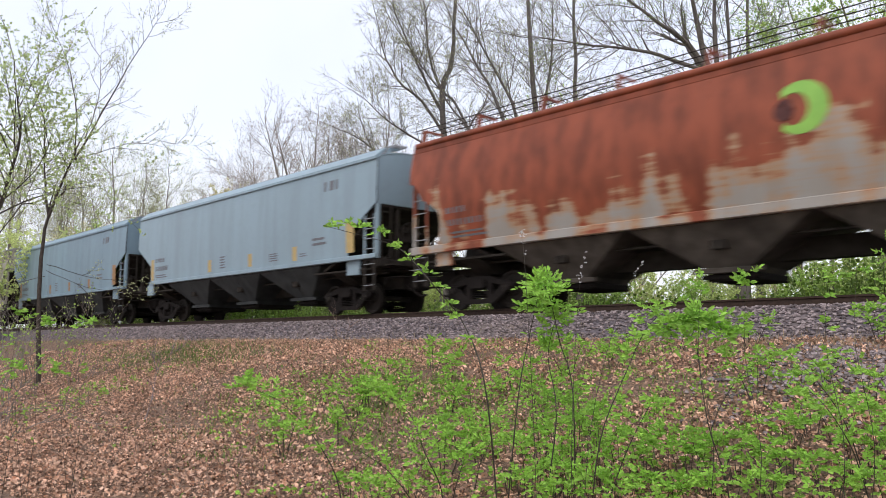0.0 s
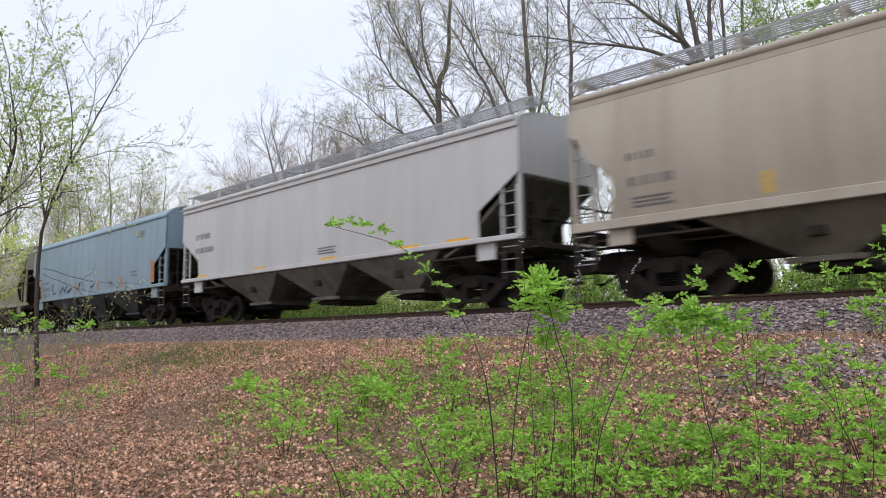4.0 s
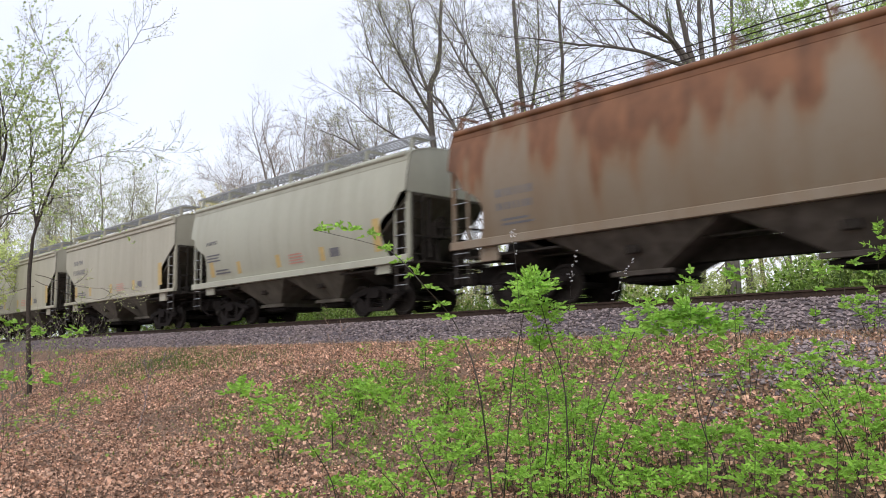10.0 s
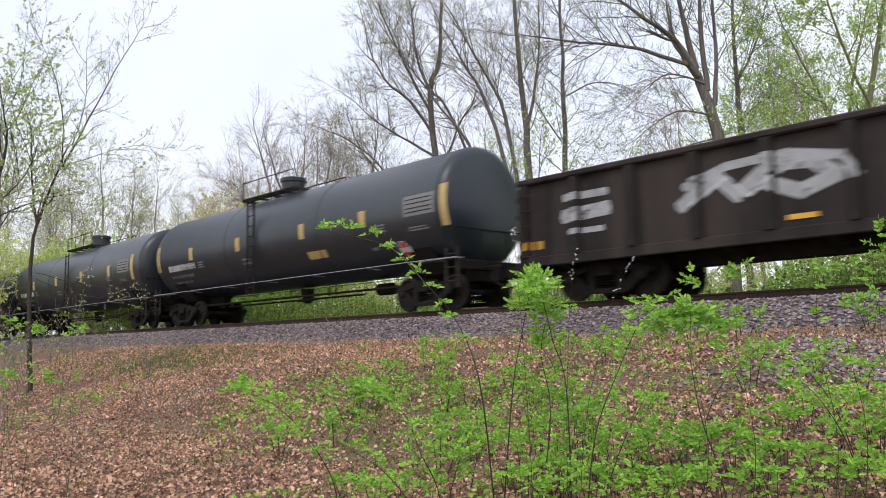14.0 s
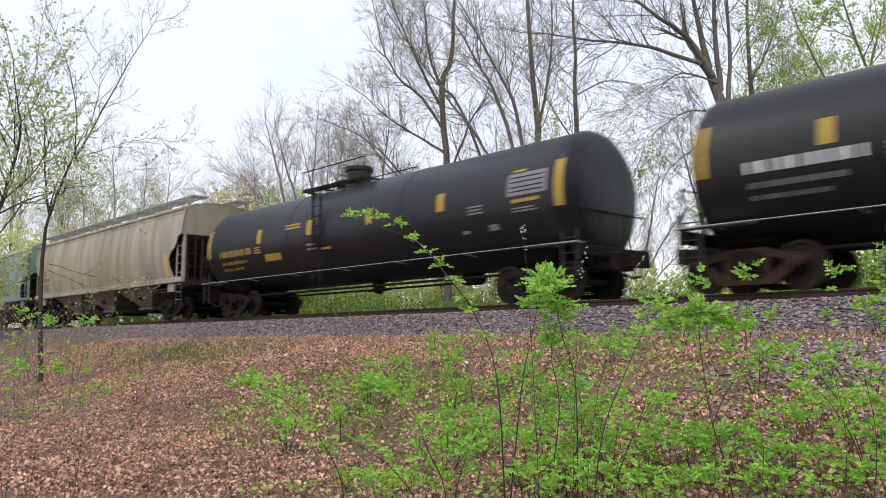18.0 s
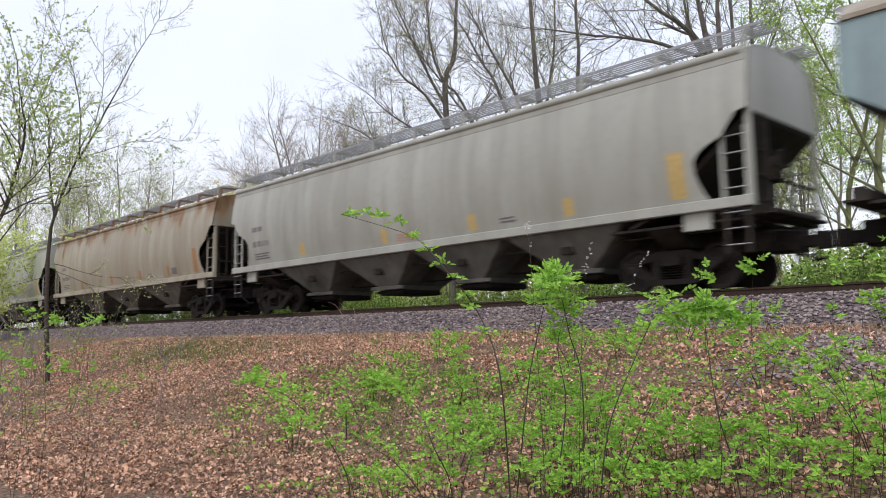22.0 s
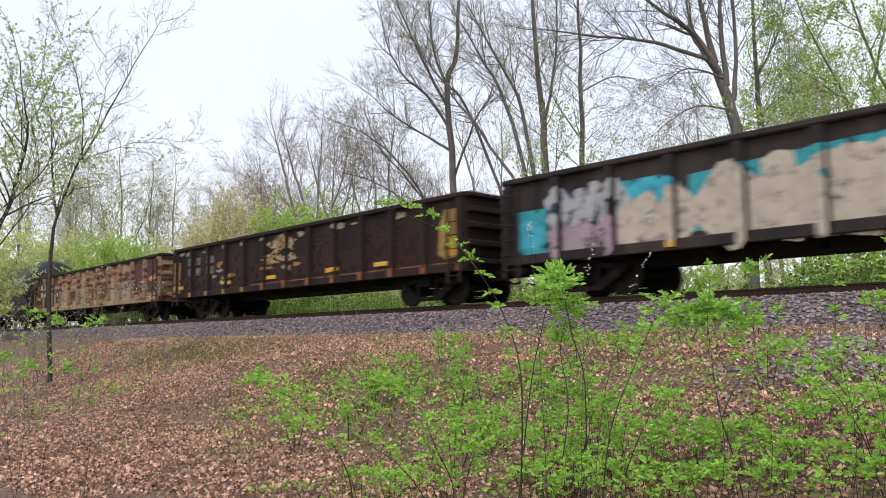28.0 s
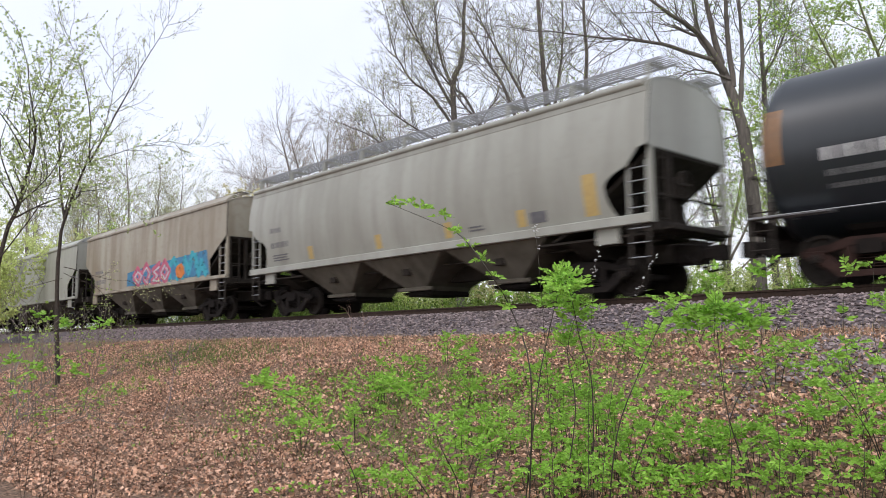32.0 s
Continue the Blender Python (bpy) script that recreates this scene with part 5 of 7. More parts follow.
    for i in range(bays):
        x = -span / 2 + w * (i + 0.5)
        s = Shape()
        a, b = w / 2, 0.42
        loops = [(a, 1.46, sill - 0.06), (a * 0.95, 1.42, sill - 0.2), (b * 1.15, 0.86, 0.62), (b, 0.82, 0.5)]
        s.add([p for u, v, z in loops for p in ((x - u, -v, z), (x + u, -v, z), (x + u, v, z), (x - u, v, z))],
              [(j * 4 + k, j * 4 + (k + 1) % 4, j * 4 + 4 + (k + 1) % 4, j * 4 + 4 + k) for j in range(3) for k in range(4)] + [(0, 3, 2, 1), (12, 13, 14, 15)])
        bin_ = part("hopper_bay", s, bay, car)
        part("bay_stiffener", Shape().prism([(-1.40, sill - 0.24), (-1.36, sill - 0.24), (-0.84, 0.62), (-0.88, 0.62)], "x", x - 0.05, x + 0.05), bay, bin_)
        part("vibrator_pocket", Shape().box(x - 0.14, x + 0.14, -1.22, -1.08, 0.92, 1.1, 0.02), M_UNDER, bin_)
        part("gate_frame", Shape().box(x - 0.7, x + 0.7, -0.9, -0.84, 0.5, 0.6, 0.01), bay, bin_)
        part("outlet_gate", Shape().box(x - 0.52, x + 0.52, -0.72, 0.72, 0.36, 0.5, 0.02).box(x - 0.6, x + 0.6, -0.78, -0.72, 0.4, 0.47).tube((x + 0.45, -0.8, 0.43), (x + 0.45, 0.8, 0.43), 0.03), M_TRUCK, bin_)
    wheels = []
    trucks(car, h - wheel_in, wheels, rusty)
    CARS.append((car, mid, wheels))
    return car, side_y


def tank(front, back, label, paint, r=1.55, zc=2.62, rusty=0, dome=0.0, inset=1.75):
    mid, length = (front + back) / 2, front - back
    car = start_car("tank_car", label, mid)
    h = length / 2
    prof = [(-h, 0.05), (-h + 0.02, 0.5), (-h + 0.07, 0.95), (-h + 0.15, r - 0.22), (-h + 0.24, r - 0.07), (-h + 0.33, r - 0.012), (-h + 0.4, r), (-h + 0.42, r + 0.012), (-h + 0.47, r + 0.012), (-h + 0.49, r), (-h * 0.33, r), (-h * 0.33 + 0.01, r + 0.012), (-h * 0.33 + 0.05, r + 0.012), (-h * 0.33 + 0.06, r)]
    prof = prof + [(-x, q) for x, q in reversed(prof)]
    part("shell", Shape().lathe(prof, "x", 48, (0, 0, zc)), paint, car, smooth=True)
    zt = zc + r
    part("manway", Shape().lathe([(zt - 0.15, 0.42), (zt + 0.46, 0.42), (zt + 0.48, 0.47), (zt + 0.6, 0.47), (zt + 0.66, 0.3)], "z", 18, (dome, 0, 0)), paint, car, smooth=True)
    part("valve_housing", Shape().lathe([(zt - 0.1, 0.2), (zt + 0.3, 0.2), (zt + 0.34, 0.14)], "z", 12, (dome - 0.9, 0, 0)), paint, car, smooth=True)
    plat = part("platform", Shape().box(dome - 0.03, dome + 0.03, -1.05, 1.05, zt - 0.1, zt - 0.04), M_UNDER, car)
    for x in (-1.6, -0.8, 0.8, 1.6):
        part("crossbar", Shape().box(dome + x - 0.03, dome + x + 0.03, -1.05, 1.05, zt - 0.1, zt - 0.04), M_UNDER, plat)
    for y in (-1.0, -0.85, -0.7, 0.7, 0.85, 1.0):
        part("plank", Shape().box(dome - 1.6, dome + 1.6, y - 0.04, y + 0.04, zt - 0.045, zt - 0.01), M_UNDER, plat)
    for y in (-1.05, 1.05):
        rl = Shape().tube((dome - 1.6, y, zt + 0.55), (dome + 1.6, y, zt + 0.55), 0.018, n=5)
        for x in (-1.6, -0.55, 0.55, 1.6):
            rl.tube((dome + x, y, zt - 0.05), (dome + x, y, zt + 0.55), 0.018, n=5)
        part("handrail", rl, M_UNDER, plat)
    for g in (-1, 1):
        s = Shape()
        s.tube((-h + 0.4, g * (r + 0.06), 1.22), (h - 0.4, g * (r + 0.06), 1.22), 0.013, n=5)
        for k in range(7):
            x = -h + 0.6 + (length - 1.2) * k / 6
            s.tube((x, g * (r - 0.45), 1.19), (x, g * (r + 0.06), 1.22), 0.014, n=4)
        part("side_rail", s, M_GRATE, car)
        ladder(car, dome, g * (r + 0.05), 0.4, 0.9, zt - 0.35, 9, M_TRUCK, steel=M_TRUCK)
    part("belly_valve", Shape().lathe([(0.55, 0.12), (0.7, 0.2), (1.02, 0.24)], "z", 12).box(-0.5, 0.5, -0.05, 0.05, 0.62, 0.68), M_TRUCK, car)
    for e in (-1, 1):
        x = e * (h - inset)
        part("saddle", Shape().prism([(-1.2, 1.62), (-0.95, 1.32), (-0.4, 1.12), (0.4, 1.12), (0.95, 1.32), (1.2, 1.62), (0.7, 0.95), (0.4, 0.78), (-0.4, 0.78), (-0.7, 0.95)], "x", x - 0.45, x + 0.45), M_TRUCK, car)
        part("stub_sill", Shape().box(min(e * (h - 3.0), e * (h + 0.25)), max(e * (h - 3.0), e * (h + 0.25)), -0.18, 0.18, 0.72, 1.1, 0.02), M_TRUCK, car)
        part("end_sill", Shape().box(e * (h + 0.05) - 0.09, e * (h + 0.05) + 0.09, -1.4, 1.4, 0.95, 1.2, 0.02), M_TRUCK, car)
        s = Shape().tube((e * (h + 0.05), -1.4, 2.0), (e * (h + 0.05), 1.4, 2.0), 0.02, n=5)
        for y in (-1.4, -0.5, 0.5, 1.4):
            s.tube((e * (h + 0.05), y, 1.2), (e * (h + 0.05), y, 2.0), 0.018, n=5)
        part("end_handrail", s, M_TRUCK, car)
        ladder(car, e * (h - 0.1), -1.42, 0.4, 0.5, 1.5, 3, M_UNDER, steel=M_UNDER)
        for y in (-1.38, 1.38):
            part("end_walkway", Shape().box(min(e * (h - 1.3), e * (h + 0.14)), max(e * (h - 1.3), e * (h + 0.14)), y - 0.14, y + 0.14, 1.21, 1.25, 0.01), M_GRATE, car)
        c = part("coupler", COUPLER, None, car)
        c.matrix_basis = pose(e * (h + 0.15), 0, 0, 0, 0, 0 if e > 0 else 180)
    part("train_pipe", Shape().tube((-h + 1.0, -0.75, 0.72), (h - 1.0, -0.75, 0.72), 0.035, n=6).tube((-h * 0.5, -0.55, 0.62), (h * 0.45, -0.55, 0.62), 0.03, n=6), M_TRUCK, car)
    part("brake_cylinder", Shape().lathe([(h * 0.4, 0.08), (h * 0.4 + 0.05, 0.18), (h * 0.4 + 0.7, 0.18), (h * 0.4 + 0.75, 0.08)], "x", 12, (0, 0.3, 0.8)), M_TRUCK, car, smooth=True)
    wheels = []
    trucks(car, h - inset, wheels, rusty)
    CARS.append((car, mid, wheels))
    return car, (lambda z: -math.sqrt(max(0.01, r * r - (z - zc) ** 2)))


def gondola(front, back, label, paint, ribs=12, top=2.72, low=0.78, chord=None, rusty=0):
    mid, length = (front + back) / 2, front - back
    car = start_car("gondola_car", label, mid)
    h = length / 2
    chord = chord or paint
    for g in (-1, 1):
        sd = part("side_panel", Shape().box(-h, h, g * 1.42 - 0.012, g * 1.42 + 0.012, low, top - 0.06), paint, car)
        post = Shape().prism([(-0.13, g * 1.435), (-0.09, g * 1.55), (0.09, g * 1.55), (0.13, g * 1.435)], "z", low + 0.22, top - 0.1).mesh("rib", paint)
        for i in range(ribs + 1):
            o = part("rib", post, None, sd)
            o.location = (-h + 0.15 + (length - 0.3) * i / ribs, 0, 0)
        part("top_chord", Shape().box(-h, h, g * 1.45 - 0.1, g * 1.45 + 0.11, top - 0.1, top + 0.03, 0.03), chord, car)
        part("side_sill", Shape().box(-h, h, g * 1.47 - 0.04, g * 1.47 + 0.09, low, low + 0.22, 0.02), paint, car)
    part("floor", Shape().box(-h, h, -1.4, 1.4, low + 0.12, low + 0.2), M_UNDER, car)
    part("center_sill", Shape().box(-h, h, -0.2, 0.2, 0.6, low + 0.11), M_UNDER, car)
    for k in range(9):
        x = -h + 1.0 + (length - 2) * k / 8
        part("crossbearer", Shape().prism([(-1.38, low), (1.38, low), (0.3, 0.68), (-0.3, 0.68)], "x", x - 0.06, x + 0.06), M_UNDER, car)
    for e in (-1, 1):
        en = part("end_panel", Shape().box(e * h - 0.02, e * h + 0.02, -1.4, 1.4, low, top), paint, car)
        for z in (low + 0.25, low + 0.7, low + 1.15, low + 1.55):
            part("end_rib", Shape().prism([(e * (h + 0.02), z - 0.1), (e * (h + 0.14), z - 0.05), (e * (h + 0.14), z + 0.05), (e * (h + 0.02), z + 0.1)], "y", -1.42, 1.42), paint, en)
        part("end_cap", Shape().box(e * h - 0.03, e * h + 0.16, -1.45, 1.45, top - 0.08, top + 0.03, 0.02), chord, car)
        ladder(car, e * (h - 0.3), -1.58, 0.42, 0.5, top - 0.2, 6, M_UNDER, steel=M_TRUCK_RUST)
        c = part("coupler", COUPLER, None, car)
        c.matrix_basis = pose(e * (h + 0.0), 0, 0, 0, 0, 0 if e > 0 else 180)
    wheels = []
    trucks(car, h - 1.9, wheels, rusty)
    CARS.append((car, mid, wheels))
    return car, -1.435


# paints
P_RUST = carbody("rust_bled_grey_paint", (0.34, 0.325, 0.30), (0.27, 0.22, 0.17), (0.29, 0.075, 0.035), 0.06, 1.8, 4.0, seed=2, ripple=0.65, halo=(0.42, 0.22, 0.09))
P_BLUE = carbody("pale_blue_grey_paint", (0.275, 0.37, 0.425), (0.205, 0.265, 0.295), (0.3, 0.15, 0.1), seed=5, streaks=0.5)
P_BLUE_B = carbody("weathered_blue_grey_paint", (0.212, 0.308, 0.37), (0.155, 0.212, 0.25), (0.3, 0.15, 0.1), seed=9, streaks=0.7)
P_CREAM = carbody("dirty_cream_paint", (0.37, 0.34, 0.29), (0.26, 0.227, 0.188), (0.3, 0.16, 0.1), seed=12)
P_WHITE = carbody("off_white_paint", (0.46, 0.47, 0.48), (0.35, 0.352, 0.352), (0.3, 0.16, 0.1), seed=16, streaks=0.4)
P_BROWN = carbody("rust_brown_over_grey_paint", (0.222, 0.182, 0.132), (0.18, 0.118, 0.068), (0.215, 0.098, 0.046), 0.25, 2.0, 4.4, seed=19, halo=(0.2, 0.118, 0.06))
P_BEIGE = carbody("pale_beige_paint", (0.405, 0.388, 0.305), (0.30, 0.28, 0.215), (0.3, 0.16, 0.1), seed=23, streaks=0.55)
P_GREY = carbody("light_warm_grey_paint", (0.365, 0.37, 0.33), (0.25, 0.247, 0.212), (0.3, 0.16, 0.1), seed=27, streaks=0.65)
P_STAIN = carbody("cream_paint_with_brown_stains", (0.35, 0.325, 0.245), (0.185, 0.138, 0.085), (0.34, 0.19, 0.08), seed=33, streaks=0.7)
P_OCHRE = carbody("cream_paint_with_rusty_roof_line", (0.355, 0.33, 0.26), (0.245, 0.205, 0.145), (0.25, 0.15, 0.075), -0.14, 3.0, 4.4, seed=37, streaks=0.85, halo=(0.27, 0.2, 0.12))
P_TANK = carbody("black_tank_paint", (0.007, 0.008, 0.0095), (0.014, 0.0145, 0.016), (0.1, 0.05, 0.03), rough=0.42, seed=41, streaks=0.6, spec=0.35)
P_TANK_BLUE = carbody("blue_black_tank_paint", (0.013, 0.0185, 0.024), (0.024, 0.029, 0.034), (0.1, 0.05, 0.03), rough=0.36, seed=45, streaks=0.4, spec=0.55)
P_CREAM_B = carbody("greyish_cream_paint", (0.375, 0.36, 0.29), (0.26, 0.24, 0.19), (0.3, 0.16, 0.1), seed=61)
P_BEIGE_G = carbody("greenish_beige_paint", (0.39, 0.395, 0.318), (0.28, 0.272, 0.212), (0.3, 0.16, 0.1), seed=64, streaks=0.4)
P_BLUE_C = carbody("blue_grey_paint_with_dark_streaks", (0.265, 0.37, 0.385), (0.165, 0.205, 0.212), (0.3, 0.15, 0.1), seed=68, streaks=0.75)
P_GREY_B = carbody("light_greenish_grey_paint", (0.405, 0.415, 0.37), (0.285, 0.285, 0.245), (0.3, 0.16, 0.1), seed=71, streaks=0.6)
P_STAIN_B = carbody("brown_stained_cream_paint", (0.36, 0.335, 0.27), (0.2, 0.155, 0.105), (0.3, 0.16, 0.1), seed=75, streaks=0.8)
P_GON = carbody("brown_black_gondola_paint", (0.019, 0.016, 0.015), (0.052, 0.04, 0.035), (0.16, 0.07, 0.04), seed=49, rough=0.75, streaks=0.8, spec=0.2)
P_GON_RUST = carbody("dark_rusty_gondola_paint", (0.0135, 0.0095, 0.009), (0.036, 0.022, 0.0185), (0.2, 0.09, 0.05), seed=53, rough=0.8, streaks=0.9, spec=0.2)
P_GON_TAN = carbody("peeling_tan_gondola_paint", (0.36, 0.28, 0.17), (0.2, 0.15, 0.10), (0.13, 0.055, 0.04), -1.72, -3.0, 3.0, seed=57, rough=0.75, streaks=0.9, spec=0.2, ripple=1.4, halo=(0.27, 0.13, 0.055))


M_GREY_PANEL = surf("grey_data_panel", (0.23, 0.235, 0.24), (0.15, 0.155, 0.16), 30, 0.6, bump=0)
M_FADED_RED = surf("faded_red_stencil", (0.50, 0.22, 0.17), (0.45, 0.27, 0.22), 12, 0.6, bump=0)
M_YELLOW_DULL = surf("dull_yellow_paint", (0.42, 0.29, 0.03), (0.3, 0.2, 0.03), 12, 0.6, bump=0.05)


# spray paints
def spray(name, c):
    """Worn spray paint with thin, broken places."""
    m = surf(name, c, tuple(v * 0.72 for v in c), 5, 0.65, bump=0.03, spec=0.2)
    n, l = m.node_tree.nodes, m.node_tree.links
    t, r = n.new("ShaderNodeTexNoise"), n.new("ShaderNodeMapRange")
    t.inputs["Scale"].default_value, t.inputs["Detail"].default_value = 4.5, 6
    l.new(n["Texture Coordinate"].outputs["Object"], t.inputs["Vector"])
    r.inputs[1].default_value, r.inputs[2].default_value = 0.28, 0.46
    r.inputs[3].default_value, r.inputs[4].default_value = 0.15, 0.95
    l.new(t.outputs[0], r.inputs[0])
    l.new(r.outputs[0], n["Principled BSDF"].inputs["Alpha"])
    return m


G_WHITE, G_CYAN, G_ORANGE, G_RED = spray("white_spray", (0.62, 0.64, 0.66)), spray("cyan_spray", (0.07, 0.43, 0.54)), spray("orange_spray", (0.75, 0.24, 0.06)), spray("red_spray", (0.62, 0.07, 0.05))
G_PINK, G_GREEN, G_NAVY, G_GOLD = spray("pink_spray", (0.60, 0.16, 0.24)), spray("green_spray", (0.14, 0.40, 0.10)), spray("navy_spray", (0.03, 0.05, 0.10)), spray("gold_spray", (0.70, 0.38, 0.05))
G_BLUE, G_CREAM, G_GREY, G_TEAL = spray("blue_spray", (0.08, 0.26, 0.44)), spray("cream_spray", (0.54, 0.47, 0.37)), spray("silver_spray", (0.42, 0.43, 0.44)), spray("teal_spray", (0.05, 0.34, 0.38))
G_LILAC, G_MAROON, G_LIME = spray("lilac_spray", (0.40, 0.30, 0.34)), spray("maroon_spray", (0.11, 0.045, 0.04)), spray("lime_spray", (0.28, 0.52, 0.10))


G_RUST, G_RUSTY = spray("orange_rust", (0.27, 0.095, 0.04)), spray("dull_brown_rust", (0.034, 0.016, 0.013))
G_DIM, G_BUFF = spray("faded_grey_lettering", (0.15, 0.145, 0.14)), spray("buff_paint", (0.38, 0.31, 0.21))
G_SOOT = spray("sooty_black_paint", (0.03, 0.027, 0.025))
G_TAN = spray("peeling_tan_paint", (0.36, 0.22, 0.07))
M_LIME = surf("lime_paint", (0.27, 0.52, 0.08), (0.2, 0.42, 0.06), 3, 0.5, bump=0)


def cut(poly, lo, hi):
    """The piece of a polygon between two uprights."""
    for edge, keep in ((lo, 1), (hi, -1)):
        res = []
        for (ax, az), (bx, bz) in zip(poly, poly[1:] + poly[:1]):
            ina, inb = (ax - edge) * keep >= 0, (bx - edge) * keep >= 0
            if ina:
                res.append((ax, az))
            if ina != inb:
                k = (edge - ax) / (bx - ax)
                res.append((edge, az + (bz - az) * k))
        poly = res
        if len(poly) < 3:
            return []
    return poly


def stroke(pts, w):
    """Polygons of a painted stroke through points."""
    res = []
    for (ax, az), (bx, bz) in zip(pts, pts[1:]):
        dx, dz = bx - ax, bz - az
        n = math.hypot(dx, dz) or 1e-6
        ux, uz = -dz / n * w / 2, dx / n * w / 2
        ex, ez = dx / n * w * 0.3, dz / n * w * 0.3
        res.append([(ax - ex + ux, az - ez + uz), (bx + ex + ux, bz + ez + uz), (bx + ex * 1.6, bz + ez * 1.6), (bx + ex - ux, bz + ez - uz), (ax - ex - ux, az - ez - uz), (ax - ex * 1.6, az - ez * 1.6)])
    return res


def blob(x, z, rx, rz, n=14, wob=0.12, seed=1):
    rng = random.Random(seed)
    return [(x + rx * math.cos(6.283 * i / n) * (1 + rng.uniform(-wob, wob)), z + rz * math.sin(6.283 * i / n) * (1 + rng.uniform(-wob, wob))) for i in range(n)]


GLYPHS = ([(0.1, 0.1), (0.3, 0.9), (0.6, 0.25), (0.9, 0.95)], [(0.1, 0.75), (0.5, 1), (0.9, 0.6), (0.5, 0.05), (0.2, 0.3)], [(0.1, 0.2), (0.9, 0.3), (0.2, 0.6), (0.85, 0.95)],
          [(0.15, 0.05), (0.1, 0.6), (0.5, 0.95), (0.9, 0.5), (0.75, 0.05)], [(0.05, 0.5), (0.45, 0.9), (0.9, 0.55), (0.5, 0.1), (0.1, 0.45)], [(0.1, 0.95), (0.3, 0.1), (0.55, 0.6), (0.85, 0.1)],
          [(0.9, 0.9), (0.25, 0.7), (0.7, 0.4), (0.1, 0.1), (0.9, 0.05)])


def wild(x0, x1, z0, z1, n, seed, w=0.24):
    """Strokes of bulky made-up shapes that fill a stretch of the side."""
    rng = random.Random(seed)
    res = []
    cell = (x1 - x0) / n
    for i in range(n):
        g = rng.choice(GLYPHS)
        lean = rng.uniform(-0.15, 0.25)
        res += stroke([(x0 + cell * (i + 0.05 + 0.95 * u + lean * v * 0.4), z0 + (z1 - z0) * (v * rng.uniform(0.9, 1.05))) for u, v in g], w * min(cell, z1 - z0) * rng.uniform(0.9, 1.2))
    return res


def sprayed(car, layers, y, ribs=(), label="painted graffiti"):
    """Layers of (material, polygons) on the near side; on a ribbed side each lies on panels and ribs alike."""
    for k, (material, polys) in enumerate(layers):
        s = Shape()
        for poly in polys:
            pieces = [(poly, y)]
            if ribs:
                pieces, last = [], -99.0
                for x in ribs:
                    pieces += [(cut(poly, last, x - 0.13), y), (cut(poly, x - 0.088, x + 0.088), -1.55)]
                    last = x + 0.13
                pieces.append((cut(poly, last, 99.0), y))
            for q, yy in pieces:
                if len(q) < 3:
                    continue
                f = (lambda z: -yy(z)) if callable(yy) else (lambda z: yy)
                off = (0.011 if callable(yy) else 0.005) + 0.003 * k
                n = len(q)
                s.add([(x, f(z) - off, z) for x, z in q] + [(x, f(z) + 0.004, z) for x, z in q], [tuple(range(n))] + [(i, n + i, n + (i + 1) % n, (i + 1) % n) for i in range(n)])
        tagged(part("graffiti", s, material, car), label, kind="stuff")


def row_of(x0, x1, z0, z1, seed=0):
    """Plain bars in the place of a row of characters."""
    n = max(1, round((x1 - x0) / ((z1 - z0) * 0.85)))
    w = (x1 - x0) / n
    rng = random.Random(seed + int(x0 * 100))
    res = []
    for i in range(n):
        a, b = x0 + w * (i + 0.08), x0 + w * (i + 0.8)
        res.append((a, a + (b - a) * rng.choice((0.5, 0.7, 0.9)), z0, z1))
    return res


def marks(car, side, rows):
    """Rows of (material, name, boxes) on the near side."""
    y = (lambda z: -side(z)) if callable(side) else side
    for k, (material, name, boxes) in enumerate(rows):
        if name == "stencil":
            tagged(bars(car, boxes, y, material, name, out=-0.005 - 0.002 * k), kind="stuff")
        else:
            for b in boxes:
                bars(car, [b], y, material, name, out=-0.005 - 0.002 * k)


def lines(x0, x1, z0, z1, n):
    h = (z1 - z0) / (2 * n - 1)
    return [(x0, x1 - (x1 - x0) * 0.12 * (i % 2), z0 + 2 * i * h, z0 + (2 * i + 1) * h) for i in range(n)]


def on_tank(car, material, boxes, name, zc=2.62, r=1.55):
    """Painted boxes that follow the tank's curve."""
    if name in ("reflector", "end_stripe") and len(boxes) > 1:
        for b in boxes:
            on_tank(car, material, [b], name, zc, r)
        return
    s = Shape()
    for x0, x1, z0, z1 in boxes:
        rows = []
        for i in range(7):
            z = z0 + (z1 - z0) * i / 6
            y = -math.sqrt(max(0.01, (r + 0.006) ** 2 - (z - zc) ** 2))
            rows.append([(x0, y, z), (x1, y, z)])
        s.grid(rows)
    ob = part(name, s, material, car)
    if name == "stencil":
        tagged(ob, kind="stuff")


